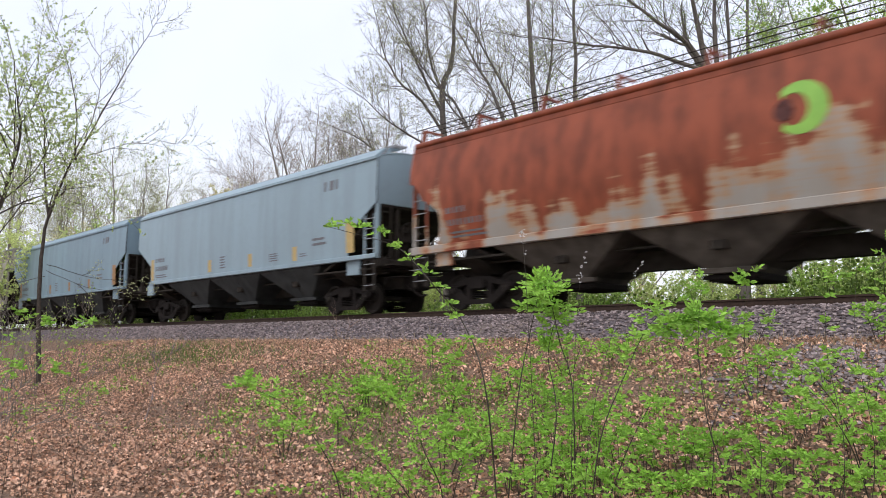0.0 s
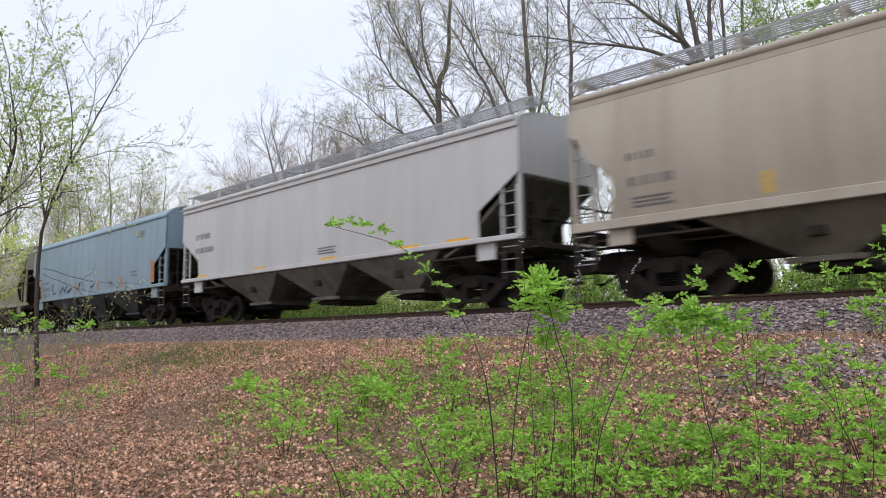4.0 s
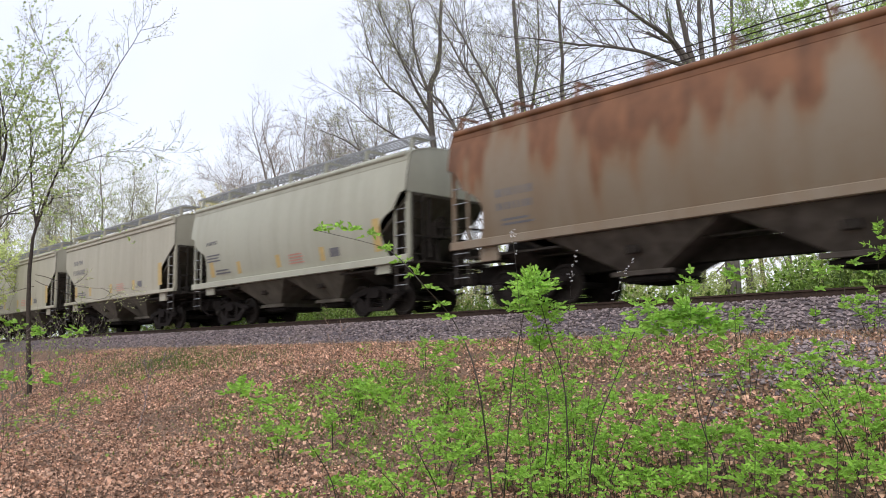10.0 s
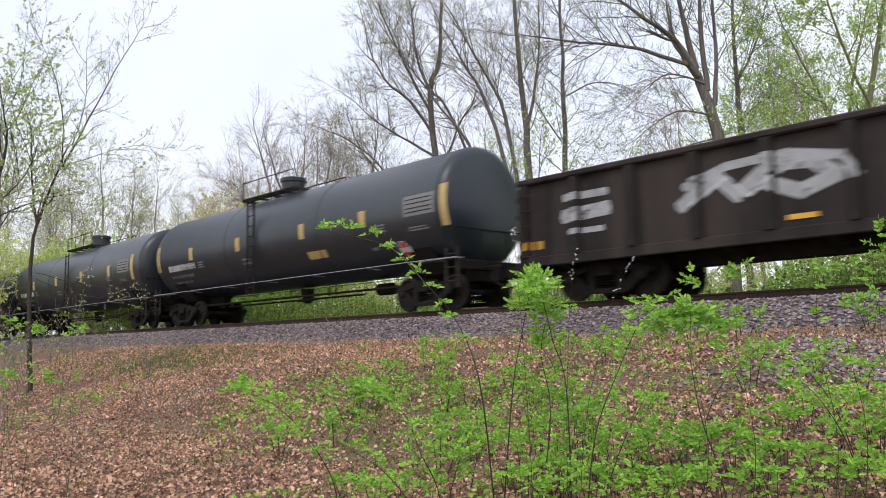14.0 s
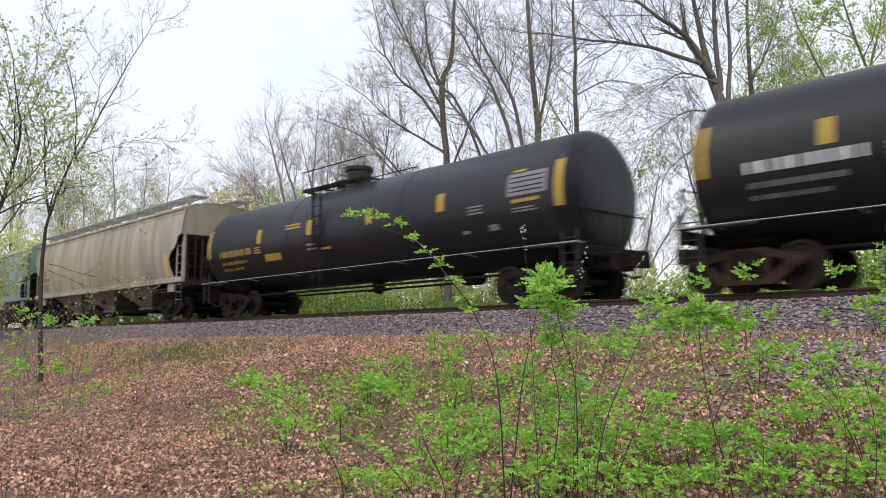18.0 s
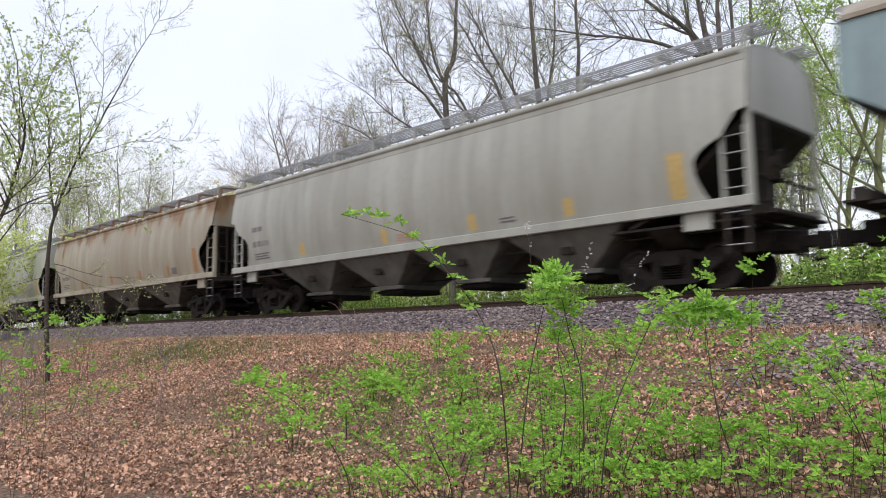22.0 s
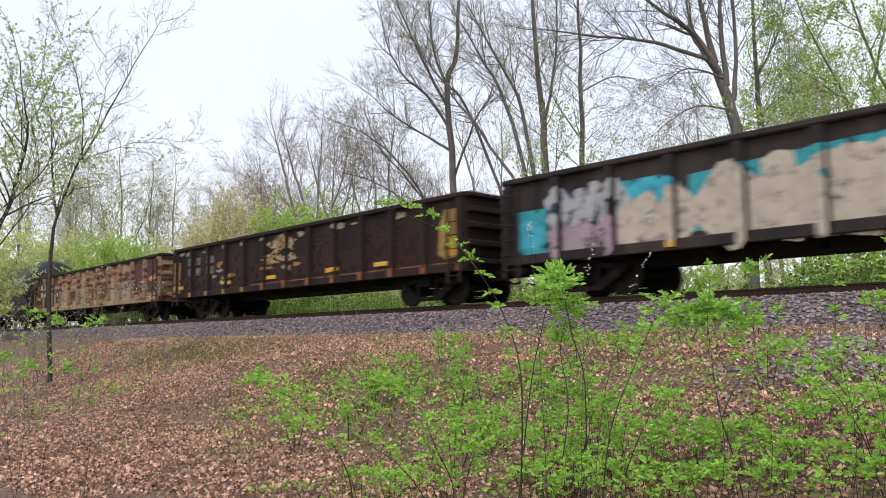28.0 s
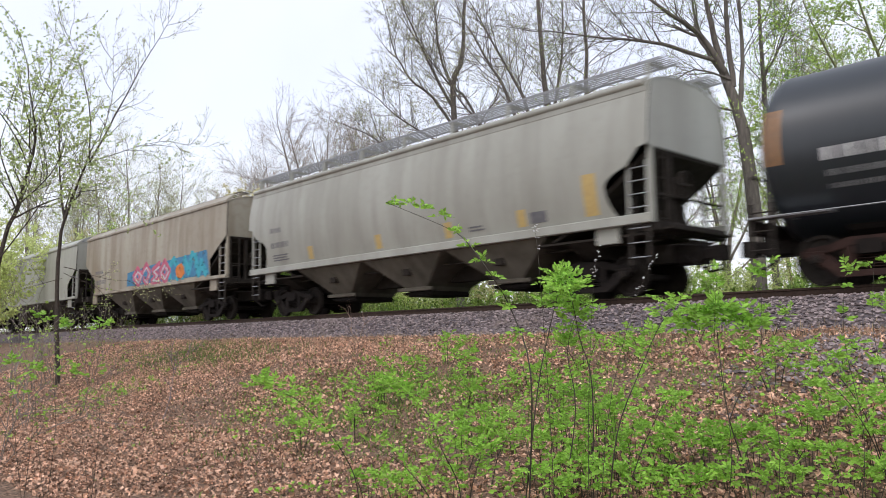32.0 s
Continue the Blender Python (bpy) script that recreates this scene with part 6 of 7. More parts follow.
def tank_marks(car, h, patch, square=None, panel=M_GREY_PANEL, text=M_WHITEINK, placard=None, extra=(), at=(4.1, 1.0, -3.5, -6.1), notice=(1.55, 2.54, 1.78, 2.0), nose=0.0, zc=2.62, r=1.55):
    """nose: how far ahead of the shell's end the marks are reckoned from; placard: its middle."""
    hh = h + nose
    on_tank(car, patch, [(hh - 1.27, hh - 1.0, 2.05, 3.1), (-h + 0.32, -h + 0.58, 2.1, 3.1)], "end_stripe", zc=zc, r=r)
    on_tank(car, patch, [(x, x + 0.28, 2.36, 2.82) for x in at], "reflector", zc=zc, r=r)
    on_tank(car, panel, [(hh - 2.62, hh - 1.45, 2.42, 2.95)], "data_panel", zc=zc, r=r)
    on_tank(car, M_UNDER, [(hh - 2.55, hh - 1.55, z, z + 0.03) for z in (2.5, 2.6, 2.72, 2.83)], "stencil", zc=zc, r=r + 0.003)
    on_tank(car, text, row_of(-h + 1.25, -h + 3.4, 2.06, 2.27, 3), "stencil", zc=zc, r=r)
    on_tank(car, M_GREY_PANEL if text is M_WHITEINK else text, row_of(-h + 1.3, -h + 3.0, 1.8, 1.9, 4) + row_of(-h + 1.3, -h + 2.7, 1.6, 1.68, 6) + lines(-h + 3.6, -h + 4.0, 2.05, 2.25, 3), "stencil", zc=zc, r=r)
    on_tank(car, panel, lines(hh - 3.9, hh - 3.4, 2.15, 2.35, 3) + lines(hh - 2.5, hh - 1.75, 2.05, 2.15, 2) + lines(-h * 0.2, -h * 0.2 + 0.5, 1.9, 2.1, 2) + [(hh - 3.3, hh - 3.0, 1.72, 1.86), (hh - 4.2, hh - 3.95, 1.72, 1.8)], "stencil", zc=zc, r=r)
    if square:
        on_tank(car, square, [notice], "notice", zc=zc, r=r)
    if placard is not None:
        on_tank(car, M_WHITEINK, [(placard - k, placard + k, 1.63 + u, 1.63 + w) for k, u, w in ((0.08, -0.22, -0.15), (0.16, -0.15, -0.07), (0.22, -0.07, 0.07), (0.16, 0.07, 0.15), (0.08, 0.15, 0.22))], "placard_holder", zc=zc, r=r + 0.003)
        on_tank(car, M_RED, [(placard - k, placard + k, 1.63 + u, 1.63 + w) for k, u, w in ((0.07, -0.19, -0.14), (0.14, -0.14, -0.06), (0.14, 0.06, 0.14), (0.07, 0.14, 0.19))], "placard", zc=zc, r=r + 0.007)
    for material, boxes in extra:
        on_tank(car, material, boxes, "stencil", zc=zc, r=r)


def flat_marks(car, side, h, patch, ink=M_BLACKINK, logo=True):
    """The usual stencils of the flat-sided hoppers."""
    rows = [(patch, "reflector", [(h - 1.38, h - 1.03, 1.72, 2.6), (-h + 1.34, -h + 1.6, 1.66, 2.5)] + [(x, x + 0.24, 1.7, 2.14) for x in (-1.75, 1.1, 3.8)]),
            (ink, "stencil", lines(2.45, 2.95, 1.78, 2.03, 4) + lines(-0.85, -0.5, 1.78, 2.2, 5) + lines(4.9, 5.6, 2.08, 2.3, 2) + lines(4.2, 4.55, 1.8, 1.9, 2)
             + row_of(-h + 1.75, -h + 2.6, 2.36, 2.52, 1) + row_of(-h + 1.75, -h + 2.95, 2.02, 2.2, 2) + lines(-h + 1.75, -h + 2.8, 1.74, 1.86, 2))]
    if logo:
        rows.append((ink, "stencil", row_of(5.45, 6.3, 3.66, 3.95, 7)))
    marks(car, side, rows)


def round_marks(car, side, h, patch, red=True, plate=True):
    rows = [(patch, "reflector", [(h - 1.65, h - 1.3, 1.72, 2.6)] + [(x * h, x * h + 0.26, 1.71, 2.1) for x in (0.55, 0.24, -0.12, -0.55)]),
            (M_BLACKINK, "stencil", row_of(-h + 1.45, -h + 2.1, 2.72, 2.88, 1) + row_of(-h + 1.45, -h + 2.55, 2.22, 2.4, 2) + lines(-h + 1.5, -h + 2.4, 1.8, 2.0, 3) + lines(h * 0.35, h * 0.35 + 0.5, 1.78, 1.9, 2))]
    if red:
        rows.append((M_FADED_RED, "stencil", lines(-0.5, 0.35, 1.72, 1.9, 3)))
    if plate:
        rows.append((M_BLACKINK, "plate", [(h * 0.6, h * 0.6 + 0.46, 1.75, 2.0)]))
    marks(car, side, rows)


# ---- the cars, from the front of the train ----
def build_train():
    wear = random.Random(31)
    # rust-bled hopper with a round green mark
    c, y = hopper(1.4, -15.1, "covered hopper of grey paint bled over with orange rust", P_RUST, "round", board=0, notch=3.3)
    rim = [radians(k) for k in range(-132, 146, 14)]
    crescent = [[(1.78 + ro * math.cos(u), 3.16 + ro * math.sin(u)) if ro else (1.66 + 0.26 * math.cos(u), 3.15 + 0.29 * math.sin(u)) for u, ro in ((a0, 0.47), (a1, 0.47), (a1, 0), (a0, 0))] for a0, a1 in zip(rim, rim[1:])]
    sprayed(c, [(M_LIME, crescent), (G_MAROON, [blob(1.5, 3.15, 0.17, 0.2, seed=2)])], y, label="round green painted mark")
    marks(c, y, [(M_BLACKINK, "stencil", row_of(-6.9, -6.2, 2.35, 2.5, 1) + row_of(-6.9, -5.6, 2.05, 2.2, 2) + lines(-6.8, -5.6, 1.75, 1.9, 2))])
    c, y = hopper(-16.55, -32.5, "pale blue-grey covered hopper with yellow patches", P_BLUE, bay=M_BAY_BLUE)
    flat_marks(c, y, 7.97, M_TAN)
    c, y = hopper(-33.9, -50.2, "pale blue-grey covered hopper with orange-brown patches", P_BLUE_B, bay=M_BAY_BLUE)
    flat_marks(c, y, 8.15, M_ORANGE)
    c, y = hopper(-51.75, -69.95, "dirty cream covered hopper with rounded sides", P_CREAM, "round", trim=P_CREAM, notch=3.5, bay=M_BAY_CREAM)
    round_marks(c, y, 9.1, M_TAN)
    c, y = hopper(-71.35, -88.2, "off-white covered hopper with yellow edge strips", P_WHITE, high=True, bay=M_BAY_GREY, inside=M_BAY_GREY)
    marks(c, y, [(M_YELLOW, "reflector", [(x, x + 0.8, 1.62, 1.69) for x in (-7.2, -3.2, 0.6, 4.2, 6.0)]), (M_BLACKINK, "stencil", row_of(-7.3, -6.2, 3.0, 3.2) + row_of(-7.3, -5.9, 2.5, 2.7) + lines(0.5, 1.4, 1.8, 2.0, 3))])
    c, y = hopper(-89.7, -106.2, "weathered blue-grey covered hopper with brown patches", P_BLUE_B, bay=M_BAY_BLUE)
    flat_marks(c, y, 8.25, M_ORANGE)
    sprayed(c, [(G_NAVY, stroke([(-5.0, 1.95), (-5.0, 2.3)], 0.1) + stroke([(-4.9, 1.8), (-4.6, 1.85)], 0.08) + stroke([(-3.9, 1.8), (-3.5, 2.1), (-3.2, 1.85), (-2.9, 2.1)], 0.07) + stroke([(-2.8, 1.8), (-2.3, 1.95)], 0.12) + stroke([(-1.3, 1.9), (-1.1, 2.15)], 0.14) + stroke([(0.4, 1.85), (0.7, 2.0)], 0.1))], y, label="faint dark scrawl")
    c, y = hopper(-107.75, -125.2, "dirty cream covered hopper with a faint chalk ring", P_CREAM_B, "round", notch=3.5, bay=M_BAY_CREAM)
    marks(c, y, [(M_YELLOW, "reflector", [(x, x + 0.45, 1.5, 1.57) for x in (-7.5, -4.6, -1.8, 0.95, 3.75)] + [(7.2, 8.1, 1.5, 1.57)]), (M_BLACKINK, "stencil", row_of(-7.7, -6.9, 2.7, 2.85) + row_of(-7.7, -6.7, 2.3, 2.45) + lines(-7.6, -6.8, 1.85, 2.0, 3) + lines(6.2, 6.8, 2.0, 2.1, 2))])
    sprayed(c, [(G_GREY, stroke([(4.95 + 0.4 * math.cos(radians(k)), 3.05 + 0.42 * math.sin(radians(k))) for k in range(0, 300, 20)], 0.035))], y, label="faint chalk ring")
    # white hopper with bright graffiti
    c, y = hopper(-126.65, -143.7, "white covered hopper with bright multicoloured graffiti", P_WHITE, high=True, bay=M_BAY_GREY, inside=M_BAY_GREY)
    sprayed(c, [(G_CYAN, [[(-5.75, 1.66), (-4.9, 2.45), (-3.9, 2.2), (-2.6, 2.35), (0.5, 2.5), (0.58, 1.64)], [(-1.2, 1.7), (-1.0, 2.5), (0.5, 2.5), (0.55, 1.66)]]),
                (G_ORANGE, stroke([(-5.95, 1.95), (-5.85, 2.5), (-5.2, 2.92), (-4.4, 3.08), (-3.3, 3.1)], 0.26)),
                (G_RED, stroke([(-6.0, 2.0), (-5.9, 2.35)], 0.42)),
                (G_WHITE, stroke([(-4.65, 2.75), (-4.8, 1.7)], 0.42) + stroke([(-3.6, 2.75), (-4.5, 2.2), (-3.6, 1.68)], 0.34) + stroke([(-3.4, 1.68), (-2.75, 2.72), (-1.9, 1.68)], 0.36) + stroke([(-1.35, 2.75), (-0.7, 1.7), (0.25, 2.75)], 0.36)),
                (G_GREEN, stroke([(-3.9, 1.78), (-3.3, 2.05), (-2.9, 1.85), (-2.4, 2.3), (-2.1, 2.75)], 0.34)),
                (G_GOLD, stroke([(-3.6, 2.2), (-3.1, 2.35), (-2.6, 2.2)], 0.14)),
                (G_PINK, [blob(1.8, 2.2, 0.68, 0.52, seed=4), blob(-6.1, 1.72, 0.35, 0.14, seed=6)] + [blob(4.75, 1.82, 0.85, 0.24, 16, 0.2, 5)]),
                (G_WHITE, stroke([(1.4, 2.0), (1.8, 2.5), (2.2, 2.0), (1.5, 2.3), (2.1, 2.35)], 0.05) + stroke([(4.1, 1.8), (4.4, 1.95), (4.7, 1.75), (5.0, 1.95), (5.4, 1.8)], 0.04))], y)
    marks(c, y, [(M_YELLOW, "reflector", [(6.4, 7.5, 1.62, 1.7), (0.8, 1.25, 1.62, 1.7), (-7.15, -6.3, 1.62, 1.7)]), (M_BLACKINK, "stencil", row_of(-7.45, -6.35, 3.0, 3.18) + row_of(-7.45, -6.05, 2.48, 2.66) + lines(-7.4, -6.5, 1.95, 2.1, 2))])
    c, y = hopper(-145.2, -163.1, "rust-brown covered hopper with a small green mark", P_BROWN, "round", board=0, notch=3.4)
    marks(c, y, [(M_BLACKINK, "plate", [(5.33, 5.8, 1.75, 1.99)]), (M_BLACKINK, "stencil", row_of(-7.4, -6.3, 2.5, 2.68) + row_of(-7.4, -6.3, 2.2, 2.36) + lines(-7.3, -6.4, 1.85, 2.0, 2)), (M_TAN, "reflector", [(7.45, 7.6, 1.75, 2.6)])])
    sprayed(c, [(G_GREEN, stroke([(1.1, 3.4), (1.45, 3.35), (1.25, 3.0)], 0.13)), (G_GREY, stroke([(1.0, 3.15), (1.3, 3.1)], 0.14))], y, label="small faded mark")
    for f, b, style, paint in ((-164.65, -176.5, "round", P_BEIGE_G), (-178.0, -189.7, "flat", P_BEIGE), (-191.2, -202.6, "flat", P_BEIGE)):
        c, y = hopper(f, b, "short pale beige two-bay covered hopper", paint, style, bays=2, high=True, eave=4.2, sill=1.5, notch=3.2, bay=M_BAY_CREAM, inside=M_BAY_CREAM)
        h = (f - b) / 2
        marks(c, y, [(M_TAN, "reflector", [(h - 1.4, h - 1.1, 1.7, 2.58), (-h + 1.34, -h + 1.6, 1.68, 2.2)] + [(x, x + 0.23, 1.68, 2.08) for x in (2.0, -0.35, -2.75)]), (M_BLACKINK, "plate", [(2.5, 2.95, 1.75, 2.0)]),
                     (M_BLACKINK, "stencil", row_of(-h + 1.1, -h + 2.25, 3.22, 3.42) + row_of(-h + 1.1, -h + 2.6, 2.75, 2.98) if style == "flat" else row_of(-h + 1.2, -h + 2.0, 2.8, 2.92) + lines(-h + 1.2, -h + 2.1, 2.2, 2.45, 3)),
                     (M_FADED_RED, "stencil", lines(0.4, 1.15, 1.72, 2.02, 4)), (M_BLACKINK, "stencil", lines(-h + 1.75, -h + 2.7, 1.75, 1.9, 2))])
    # dark gondola with pale graffiti and yellow shapes
    c, y = gondola(-203.9, -220.6, "black-brown gondola car with pale graffiti and yellow marks", P_GON)
    ribs = rib_places(8.35)
    yellow = lambda x: [box_of(x, x + 0.62, 2.18, 2.42), box_of(x, x + 0.3, 1.78, 2.14)]
    yellow_b = lambda x: [box_of(x, x + 0.52, 2.14, 2.42), box_of(x + 0.06, x + 0.52, 1.78, 2.06)]
    yellow_c = lambda x: [[(x, 2.46), (x + 0.75, 2.46), (x + 0.5, 2.12), (x + 0.25, 2.12)], [(x + 0.25, 2.08), (x + 0.5, 2.08), (x + 0.75, 1.74), (x, 1.74)]]
    sprayed(c, [(G_GREY, stroke([(-4.4, 1.65), (-3.7, 2.1), (-3.3, 1.7), (-2.7, 2.15), (-2.0, 2.1), (-1.6, 1.8), (-2.2, 1.6), (-2.8, 1.85)], 0.26) + stroke([(-4.3, 2.0), (-3.5, 2.25), (-2.4, 2.3), (-1.5, 2.1), (-1.3, 1.75)], 0.16) + stroke([(-0.45, 1.85), (0.2, 1.65), (0.5, 1.9), (1.1, 1.7)], 0.2)
                 + stroke([(1.1, 1.25), (1.5, 1.65), (1.9, 1.2), (2.3, 1.7)], 0.26) + stroke([(-7.1, 2.2), (-6.1, 2.2)], 0.16) + stroke([(-7.1, 1.8), (-6.1, 1.85)], 0.3) + stroke([(-7.0, 1.45), (-6.2, 1.45)], 0.12)),
                (G_WHITE, stroke([(-4.2, 1.6), (-3.5, 2.05), (-3.1, 1.65), (-2.5, 2.0)], 0.05) + stroke([(5.6, 2.5), (6.2, 2.5)], 0.06) + lines_of(5.9, 6.5, 1.65, 1.95)),
                (G_GOLD, yellow(1.3) + yellow_b(2.72) + yellow_c(4.1)), (M_YELLOW, [box_of(x, x + 0.5, 1.13, 1.22) for x in (-2.45, 1.38, 4.5)] + [box_of(-8.2, -7.75, 1.16, 1.34), box_of(7.4, 7.9, 1.4, 1.6)])], y, ribs)
    # tank cars
    c, y = tank(-222.75, -239.4, "blue-black tank car with yellow reflectors", P_TANK_BLUE, r=1.6, zc=2.68, dome=-0.85, inset=1.5)
    tank_marks(c, 8.325, M_TAN, M_TAN, placard=6.33, at=(4.78, 1.84, -1.95, -5.3), nose=0.945, notice=(2.06, 3.0, 1.74, 1.96), zc=2.68, r=1.6)
    c, y = tank(-240.5, -257.7, "blue-black tank car with faded yellow reflectors", P_TANK_BLUE, r=1.55, zc=2.65, inset=1.5)
    tank_marks(c, 8.6, M_TAN, at=(4.9, 1.6, -1.79, -5.22), zc=2.65, r=1.55)
    c, y = tank(-259.8, -276.3, "black tank car with yellow stripes on rusty trucks", P_TANK, r=1.545, zc=2.36, rusty=1, dome=0.2, inset=1.0)
    tank_marks(c, 8.25, M_YELLOW_DULL, M_YELLOW_DULL, placard=7.26, at=(4.78, 1.36, -2.76, -5.7), notice=(1.74, 2.6, 2.28, 2.5), nose=0.78, zc=2.36, r=1.545)
    c, y = tank(-278.9, -295.6, "black tank car with yellow stripes and lettering", P_TANK, r=1.545, zc=2.43, dome=-1.0, inset=1.5)
    tank_marks(c, 8.35, M_YELLOW_DULL, None, text=M_YELLOW_DULL, at=(4.2, 1.3, -1.63, -4.56), nose=0.85, zc=2.43, r=1.545, extra=[(M_YELLOW_DULL, [(-4.15, -3.19, 1.75, 1.97), (-2.83, -2.01, 2.64, 2.7), (-2.83, -2.01, 2.74, 2.8), (-1.06, -0.47, 1.86, 1.93), (6.7, 7.5, 2.26, 2.34), (6.7, 7.1, 2.98, 3.04)])])
    # hoppers again
    c, y = hopper(-297.3, -315.2, "cream covered hopper streaked with brown stains", P_STAIN, "round", notch=3.3, bay=M_BAY_CREAM)
    marks(c, y, [(M_TAN, "reflector", [(7.35, 7.7, 1.72, 2.6)]), (M_GREY_PANEL, "plate", [(5.45, 5.92, 1.75, 2.0)]), (M_BLACKINK, "stencil", lines(5.5, 5.9, 1.78, 1.9, 2) + row_of(-7.6, -6.9, 2.7, 2.85) + row_of(-7.6, -6.5, 2.3, 2.45) + lines(-7.6, -6.7, 1.8, 2.1, 3))])
    c, y = hopper(-316.75, -332.7, "pale blue-grey covered hopper with orange graffiti", P_BLUE_C, bay=M_BAY_BLUE, roof=P_STAIN_B)
    sprayed(c, [(G_GOLD, wild(-4.4, 0.3, 1.66, 2.3, 6, 5, 0.42)), (G_ORANGE, [box_of(-4.2, 0.1, 1.65, 1.85)]), (G_LILAC, wild(-4.2, 0.1, 1.75, 2.2, 6, 6, 0.3)), (G_GREY, wild(-4.0, 0.2, 1.9, 2.25, 6, 8, 0.16))], y)
    marks(c, y, [(M_YELLOW, "reflector", [(5.06, 6.12, 1.63, 1.73), (2.74, 3.23, 1.63, 1.7), (0.4, 0.9, 1.63, 1.7), (-6.6, -5.75, 1.63, 1.73)]), (M_BLACKINK, "stencil", row_of(-6.5, -5.5, 2.85, 3.0) + row_of(-6.5, -5.1, 2.35, 2.52)), (M_BLACKINK, "plate", [(4.6, 5.1, 1.95, 2.15)])])
    c, y = hopper(-334.25, -353.0, "light grey four-bay covered hopper", P_GREY, "round", bays=4, notch=3.2, bay=M_BAY_GREY)
    round_marks(c, y, 9.38, M_TAN, plate=False)
    c, y = hopper(-354.45, -372.35, "cream covered hopper with a rusty roof line", P_OCHRE, "round", trim=P_OCHRE, notch=3.35, bay=M_BAY_CREAM)
    round_marks(c, y, 8.95, M_ORANGE, red=False)
    c, y = hopper(-373.85, -392.45, "light grey four-bay covered hopper", P_GREY_B, "round", bays=4, notch=3.2, bay=M_BAY_GREY)
    round_marks(c, y, 9.3, M_TAN, plate=False)
    # gondolas
    c, y = gondola(-393.95, -410.4, "black gondola car with pink and blue graffiti", P_GON)
    ribs = rib_places(8.22)
    sprayed(c, [(G_BLUE, [box_of(-3.2, 2.0, 0.95, 1.6), box_of(-6.6, -5.9, 1.1, 2.2), box_of(-4.6, -3.6, 1.0, 1.9)]), (G_PINK, wild(-3.0, 1.5, 0.95, 2.1, 5, 15, 0.4)), (G_RED, wild(-2.9, 1.4, 1.0, 2.0, 5, 15, 0.2)), (G_CREAM, wild(-7.8, -4.6, 1.0, 2.0, 4, 16, 0.2)),
                (G_GOLD, yellow(1.85) + yellow_b(2.95) + yellow_c(3.95))], y, ribs)
    c, y = gondola(-411.8, -428.9, "dark gondola car covered in cream and teal graffiti", P_GON, top=2.75)
    ribs = rib_places(8.55)
    sprayed(c, [(G_TEAL, [[(-3.9, 1.1), (-3.8, 2.2), (-1.0, 2.35), (2.0, 2.45), (2.9, 1.6), (1.0, 0.95)], box_of(-8.2, -7.3, 1.0, 2.0), box_of(-5.4, -4.3, 1.3, 2.3)]), (G_NAVY, [[(2.4, 0.85), (2.5, 1.75), (5.9, 1.6), (5.7, 0.85)], box_of(-7.3, -6.0, 1.5, 2.3)]),
                (G_CYAN, [blob(4.85, 1.85, 0.85, 0.55, seed=3), blob(1.6, 2.1, 0.9, 0.35, seed=13), blob(-4.6, 2.05, 0.6, 0.25, seed=9), blob(-7.8, 1.45, 0.45, 0.35, seed=8)]), (G_GREY, wild(-7.3, -5.2, 1.5, 2.3, 3, 22, 0.36)), (G_LILAC, wild(-7.2, -4.2, 0.92, 1.5, 5, 21, 0.5)),
                (G_CREAM, wild(-5.4, -3.7, 1.0, 1.9, 2, 36, 0.5) + wild(-3.6, 2.5, 0.9, 2.1, 5, 33, 0.5) + wild(-3.6, 2.7, 0.88, 1.4, 6, 37, 0.42)), (G_CREAM, wild(-3.4, 2.4, 1.3, 2.15, 5, 34, 0.36) + stroke([(5.9, 2.3), (5.6, 2.1), (5.9, 1.95), (6.1, 1.98)], 0.14)),
                (G_DIM, [blob(6.5, 1.75, 0.5, 0.12, 12, 0.3, 4), blob(6.4, 1.35, 0.35, 0.1, 12, 0.3, 5)]), (G_RUST, [box_of(5.8, 6.6, 0.94, 1.02)]), (G_GOLD, yellow(2.17) + yellow_b(3.34) + yellow_c(4.42)), (M_YELLOW, [box_of(x, x + 0.62, 0.84, 0.94) for x in (3.38, 0.1, -4.4, -8.3)])], y, ribs)
    c, y = gondola(-430.2, -446.6, "rusty dark gondola car with peeling yellow patches", P_GON_RUST)
    ribs = rib_places(8.2)
    flake = lambda x0, x1, z0, z1, n: [blob(wear.uniform(x0, x1), wear.uniform(z0, z1), wear.uniform(0.1, 0.34), wear.uniform(0.03, 0.09), 12, 0.45, int(90 * x0) % 50 + k) for k in range(n)]
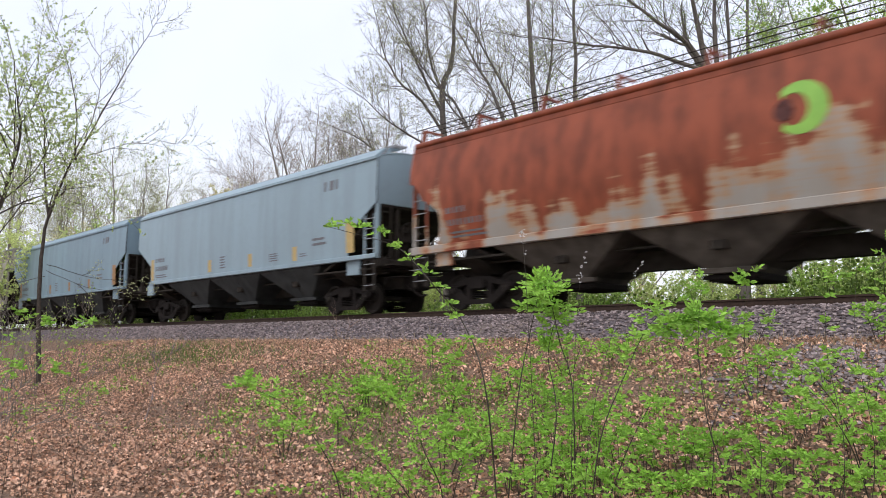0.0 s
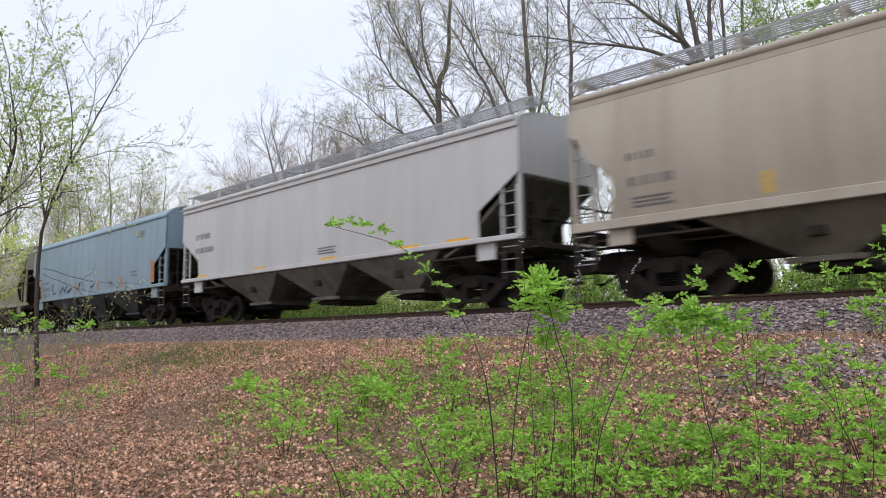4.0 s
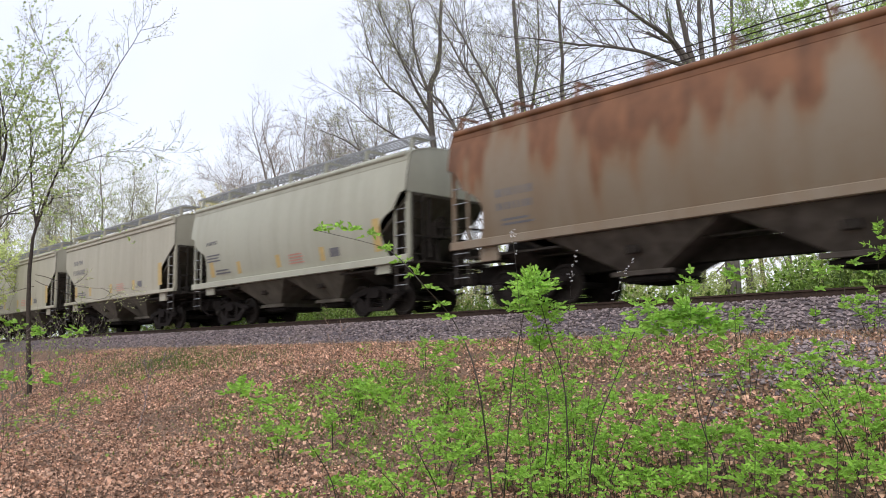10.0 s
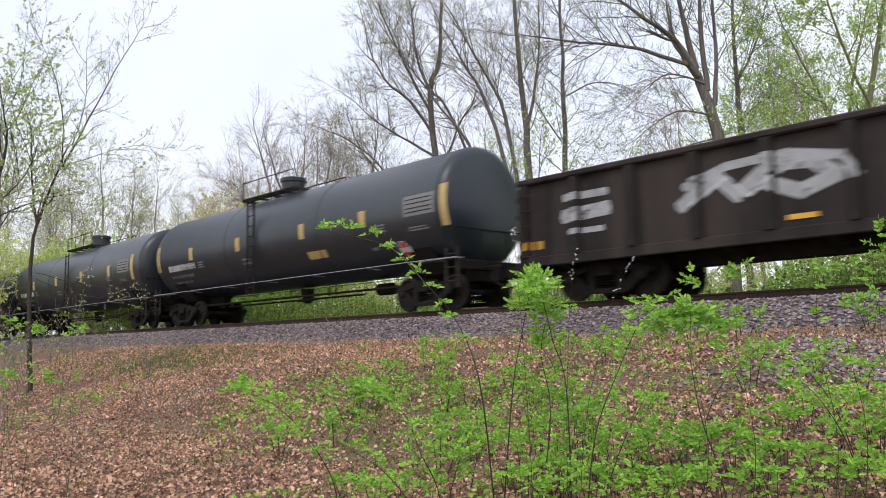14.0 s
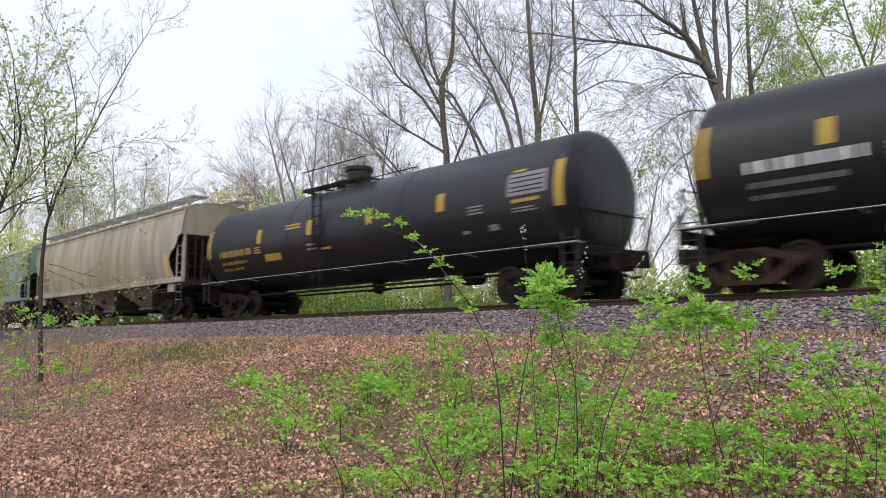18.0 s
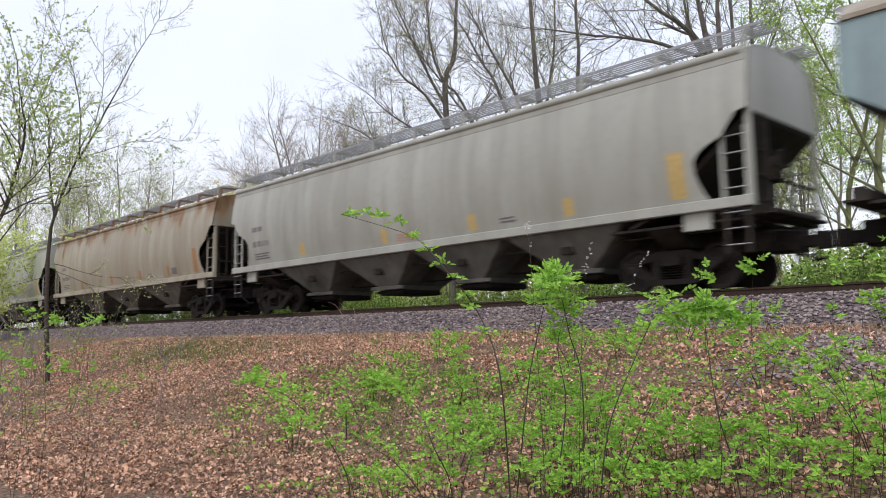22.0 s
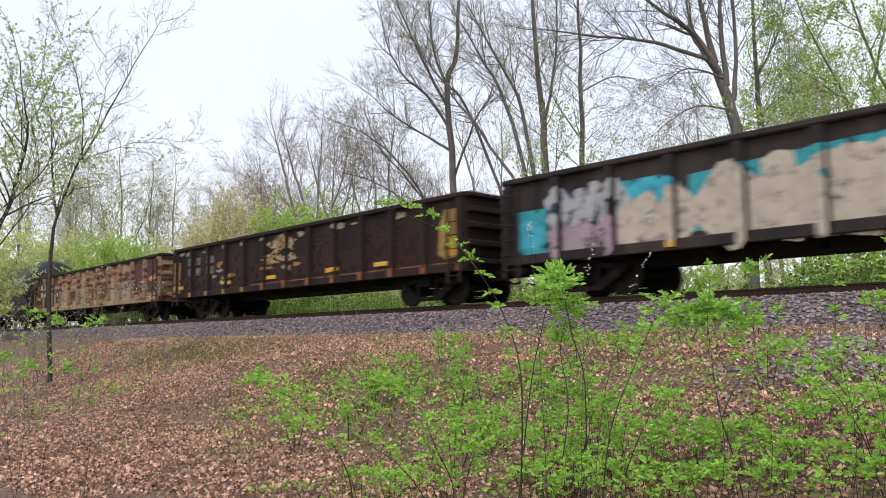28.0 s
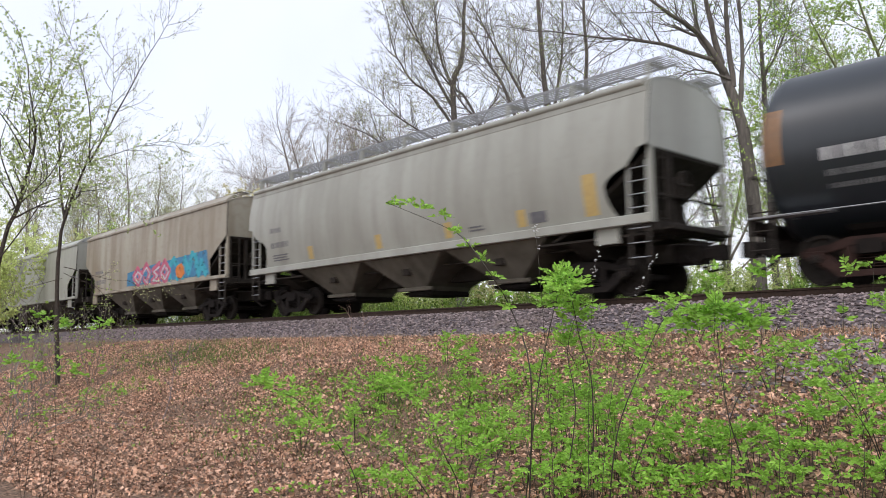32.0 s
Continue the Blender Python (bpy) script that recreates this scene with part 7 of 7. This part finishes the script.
    sprayed(c, [(G_RUSTY, [box_of(-8.0 + 1.34 * k + 0.15, -8.0 + 1.34 * k + 1.2, 1.15, wear.uniform(1.6, 2.5)) for k in range(12)]), (G_TAN, [[(7.2, 1.25), (7.25, 2.0), (7.45, 2.4), (7.9, 2.4), (8.0, 1.2), (7.5, 1.1)], box_of(-8.15, -7.75, 0.85, 2.2), box_of(-7.3, -2.4, 0.8, 0.97)]), (G_GOLD, [box_of(7.5, 7.9, 1.2, 1.7)]),
                (G_RUST, [box_of(x, x + 1.2, 0.8, 1.04) for x in (-2.3, -1.0, 0.32, 1.65, 2.98, 4.3, 5.65, 6.95)]), (G_TAN, flake(-1.2, -0.35, 1.5, 2.4, 12) + flake(-0.05, 0.6, 1.3, 2.45, 8) + flake(-4.6, -3.4, 1.2, 2.2, 6)), (G_BUFF, flake(-1.2, -0.35, 1.6, 2.45, 9) + flake(-0.05, 0.6, 1.2, 2.5, 9) + flake(-5.0, -4.0, 1.2, 1.7, 3) + flake(-8, 8, 2.45, 2.52, 12)),
                (G_DIM, [box_of(x, x + 0.34, z, z + 0.28) for x in (-7.0, -6.4, -5.3) for z in (2.0, 1.6)]), (M_YELLOW, [box_of(x, x + 0.62, 1.14, 1.26) for x in (-8.1, -4.3, -1.25, 2.23, 4.58)])], y, ribs, "peeling paint patches")
    c, y = gondola(-448.0, -464.9, "tan faded gondola car with patchy graffiti", P_GON_TAN, chord=P_GON_RUST)
    ribs = rib_places(8.45)
    sprayed(c, [(G_SOOT, [box_of(-7.4, -5.2, 0.98, 2.5), box_of(-4.9, -4.0, 1.2, 1.9)]), (G_MAROON, [box_of(5.6, 6.6, 1.15, 2.55), box_of(7.0, 8.2, 1.2, 2.55), blob(1.42, 1.55, 0.42, 0.42, seed=2), blob(2.46, 1.55, 0.44, 0.4, seed=5), blob(-2.2, 1.5, 0.4, 0.3, seed=8), blob(4.9, 1.9, 0.5, 0.35, seed=9)]),
                (G_RUST, flake(-3.8, 5.2, 1.1, 2.5, 30)), (G_BUFF, flake(-3.8, 5.2, 1.1, 2.5, 30)), (G_TEAL, stroke([(-1.4, 1.36), (-0.9, 1.42)], 0.1) + stroke([(3.4, 1.4), (4.0, 1.45)], 0.1) + stroke([(-4.4, 1.3), (-3.9, 1.35)], 0.1)), (G_ORANGE, [blob(7.6, 1.75, 0.4, 0.1, 12, 0.4, 12)]),
                (G_WHITE, [box_of(x, x + 0.4, z, z + 0.24) for x in (-7.1, -6.1) for z in (2.0, 1.6)] + [box_of(-4.7, -4.2, 1.55, 1.75)]), (M_YELLOW, [box_of(x, x + 0.55, 0.88, 1.02) for x in (7.2, 4.6, 1.15, -2.6, -5.7, -8.3)])], y, ribs)
    c, y = tank(-466.6, -481.9, "blue-black tank car with dull orange patches", P_TANK_BLUE, r=1.58, zc=2.42, rusty=1)
    tank_marks(c, 7.65, M_ORANGE, None, at=(4.11, 1.11, -1.87, -4.9), nose=0.48, zc=2.42, r=1.58, extra=[(M_ORANGE, [(5.75, 6.72, 2.12, 2.34)])])
    c, y = hopper(-483.9, -499.8, "light grey covered hopper with rust along the roof", P_GREY, "round", notch=3.0, bay=M_BAY_CREAM)
    round_marks(c, y, 7.95, M_TAN, red=False)
    c, y = hopper(-501.6, -516.5, "cream covered hopper with blue and pink graffiti", P_STAIN_B, "flat", board=0, bay=M_BAY_CREAM)
    sprayed(c, [(G_BLUE, [[(-2.0, 1.7), (-1.9, 2.3), (0.5, 2.45), (5.9, 2.65), (6.1, 1.7)]]), (G_CYAN, wild(2.4, 6.0, 1.7, 2.6, 3, 61, 0.3)), (G_PINK, wild(-1.2, 2.6, 1.65, 2.5, 4, 62, 0.36)), (G_ORANGE, [blob(3.6, 2.0, 0.4, 0.3, seed=3)]), (G_WHITE, wild(-1.1, 2.6, 1.7, 2.4, 4, 62, 0.1))], y)
    marks(c, y, [(M_BLACKINK, "stencil", row_of(-6.0, -4.6, 2.0, 2.2) + row_of(-6.0, -5.0, 2.5, 2.65))])
    hopper(-518.0, -534.0, "light grey covered hopper at the tail", P_GREY, "flat")
    hopper(-535.5, -552.0, "pale blue-grey covered hopper at the tail", P_BLUE_B)


def rib_places(h, ribs=12):
    return [-h + 0.15 + (2 * h - 0.3) * i / ribs for i in range(ribs + 1)]


def box_of(x0, x1, z0, z1):
    return [(x0, z0), (x1, z0), (x1, z1), (x0, z1)]


def lines_of(x0, x1, z0, z1):
    return [box_of(*b) for b in lines(x0, x1, z0, z1, 3)]


build_train()


def run(t):
    """How far the train has come by then: it slows a little."""
    return 15.035 * t - 0.0054 * t * t


# ---- what moves ----
def motions():
    for car, mid, wheels in CARS:
        walk(car, [(t, pose(mid + run(t), TRACK_Y, 0)) for t in range(0, 33, 2)])
        seen = [k for k in range(961) if -78 < mid + run(k / FPS) < 16]
        a, b = seen[0], seen[-1]
        for w, x in wheels:
            rows = [] if a == 0 else [(0.0, pose(x, 0, 0.457))]
            rows += [(k / FPS, pose(x, 0, 0.457, 0, math.degrees((run(k / FPS) - run(a / FPS)) / 0.457) % 360, 0)) for k in range(a, b + 1)]
            if b < 960:
                rows.append((32.0, rows[-1][1]))
            walk(w, rows)
    # the wind in the nearest plants: seconds and degrees of lean
    for ob, az, rows in ((cane, -41.8, ((0, 0), (3, 0.4), (6, 0.8), (9, 0), (13, 0), (15, 0.4), (17, -0.5), (18.1, 2.6), (19.4, 1.7), (20.6, 5.1), (22, 2.0), (23.3, 5.3), (24.6, -1.6), (25.5, 0.8), (27.5, 5.4), (28.5, 7.7), (29.6, 9.3), (31, 6.2), (32, 7.4))),
                         (bush, -41.8, ((0, 1.0), (3, 0.8), (6, 0.3), (9, 0.4), (13, 0), (14, 0.8), (17, 1.2), (20, 2.0), (23, 2.0), (25, 3.2), (28, 2.2), (29, 5.0), (30, 3.5), (32, 2.5))),
                         (umbrella, -26.2, ((0, 0.6), (6, 0.2), (13, 0), (17, 0.8), (20, 1.4), (23, 1.5), (25, 2.4), (28, 1.5), (29, 3.4), (30, 2.6), (32, 2.0)))):
        axis, base = Vector((math.sin(radians(az)), math.cos(radians(az)), 0)), ob.location.copy()
        walk(ob, [(t, Matrix.Translation(base) @ Matrix.Rotation(radians(g), 4, axis)) for t, g in rows])


motions()
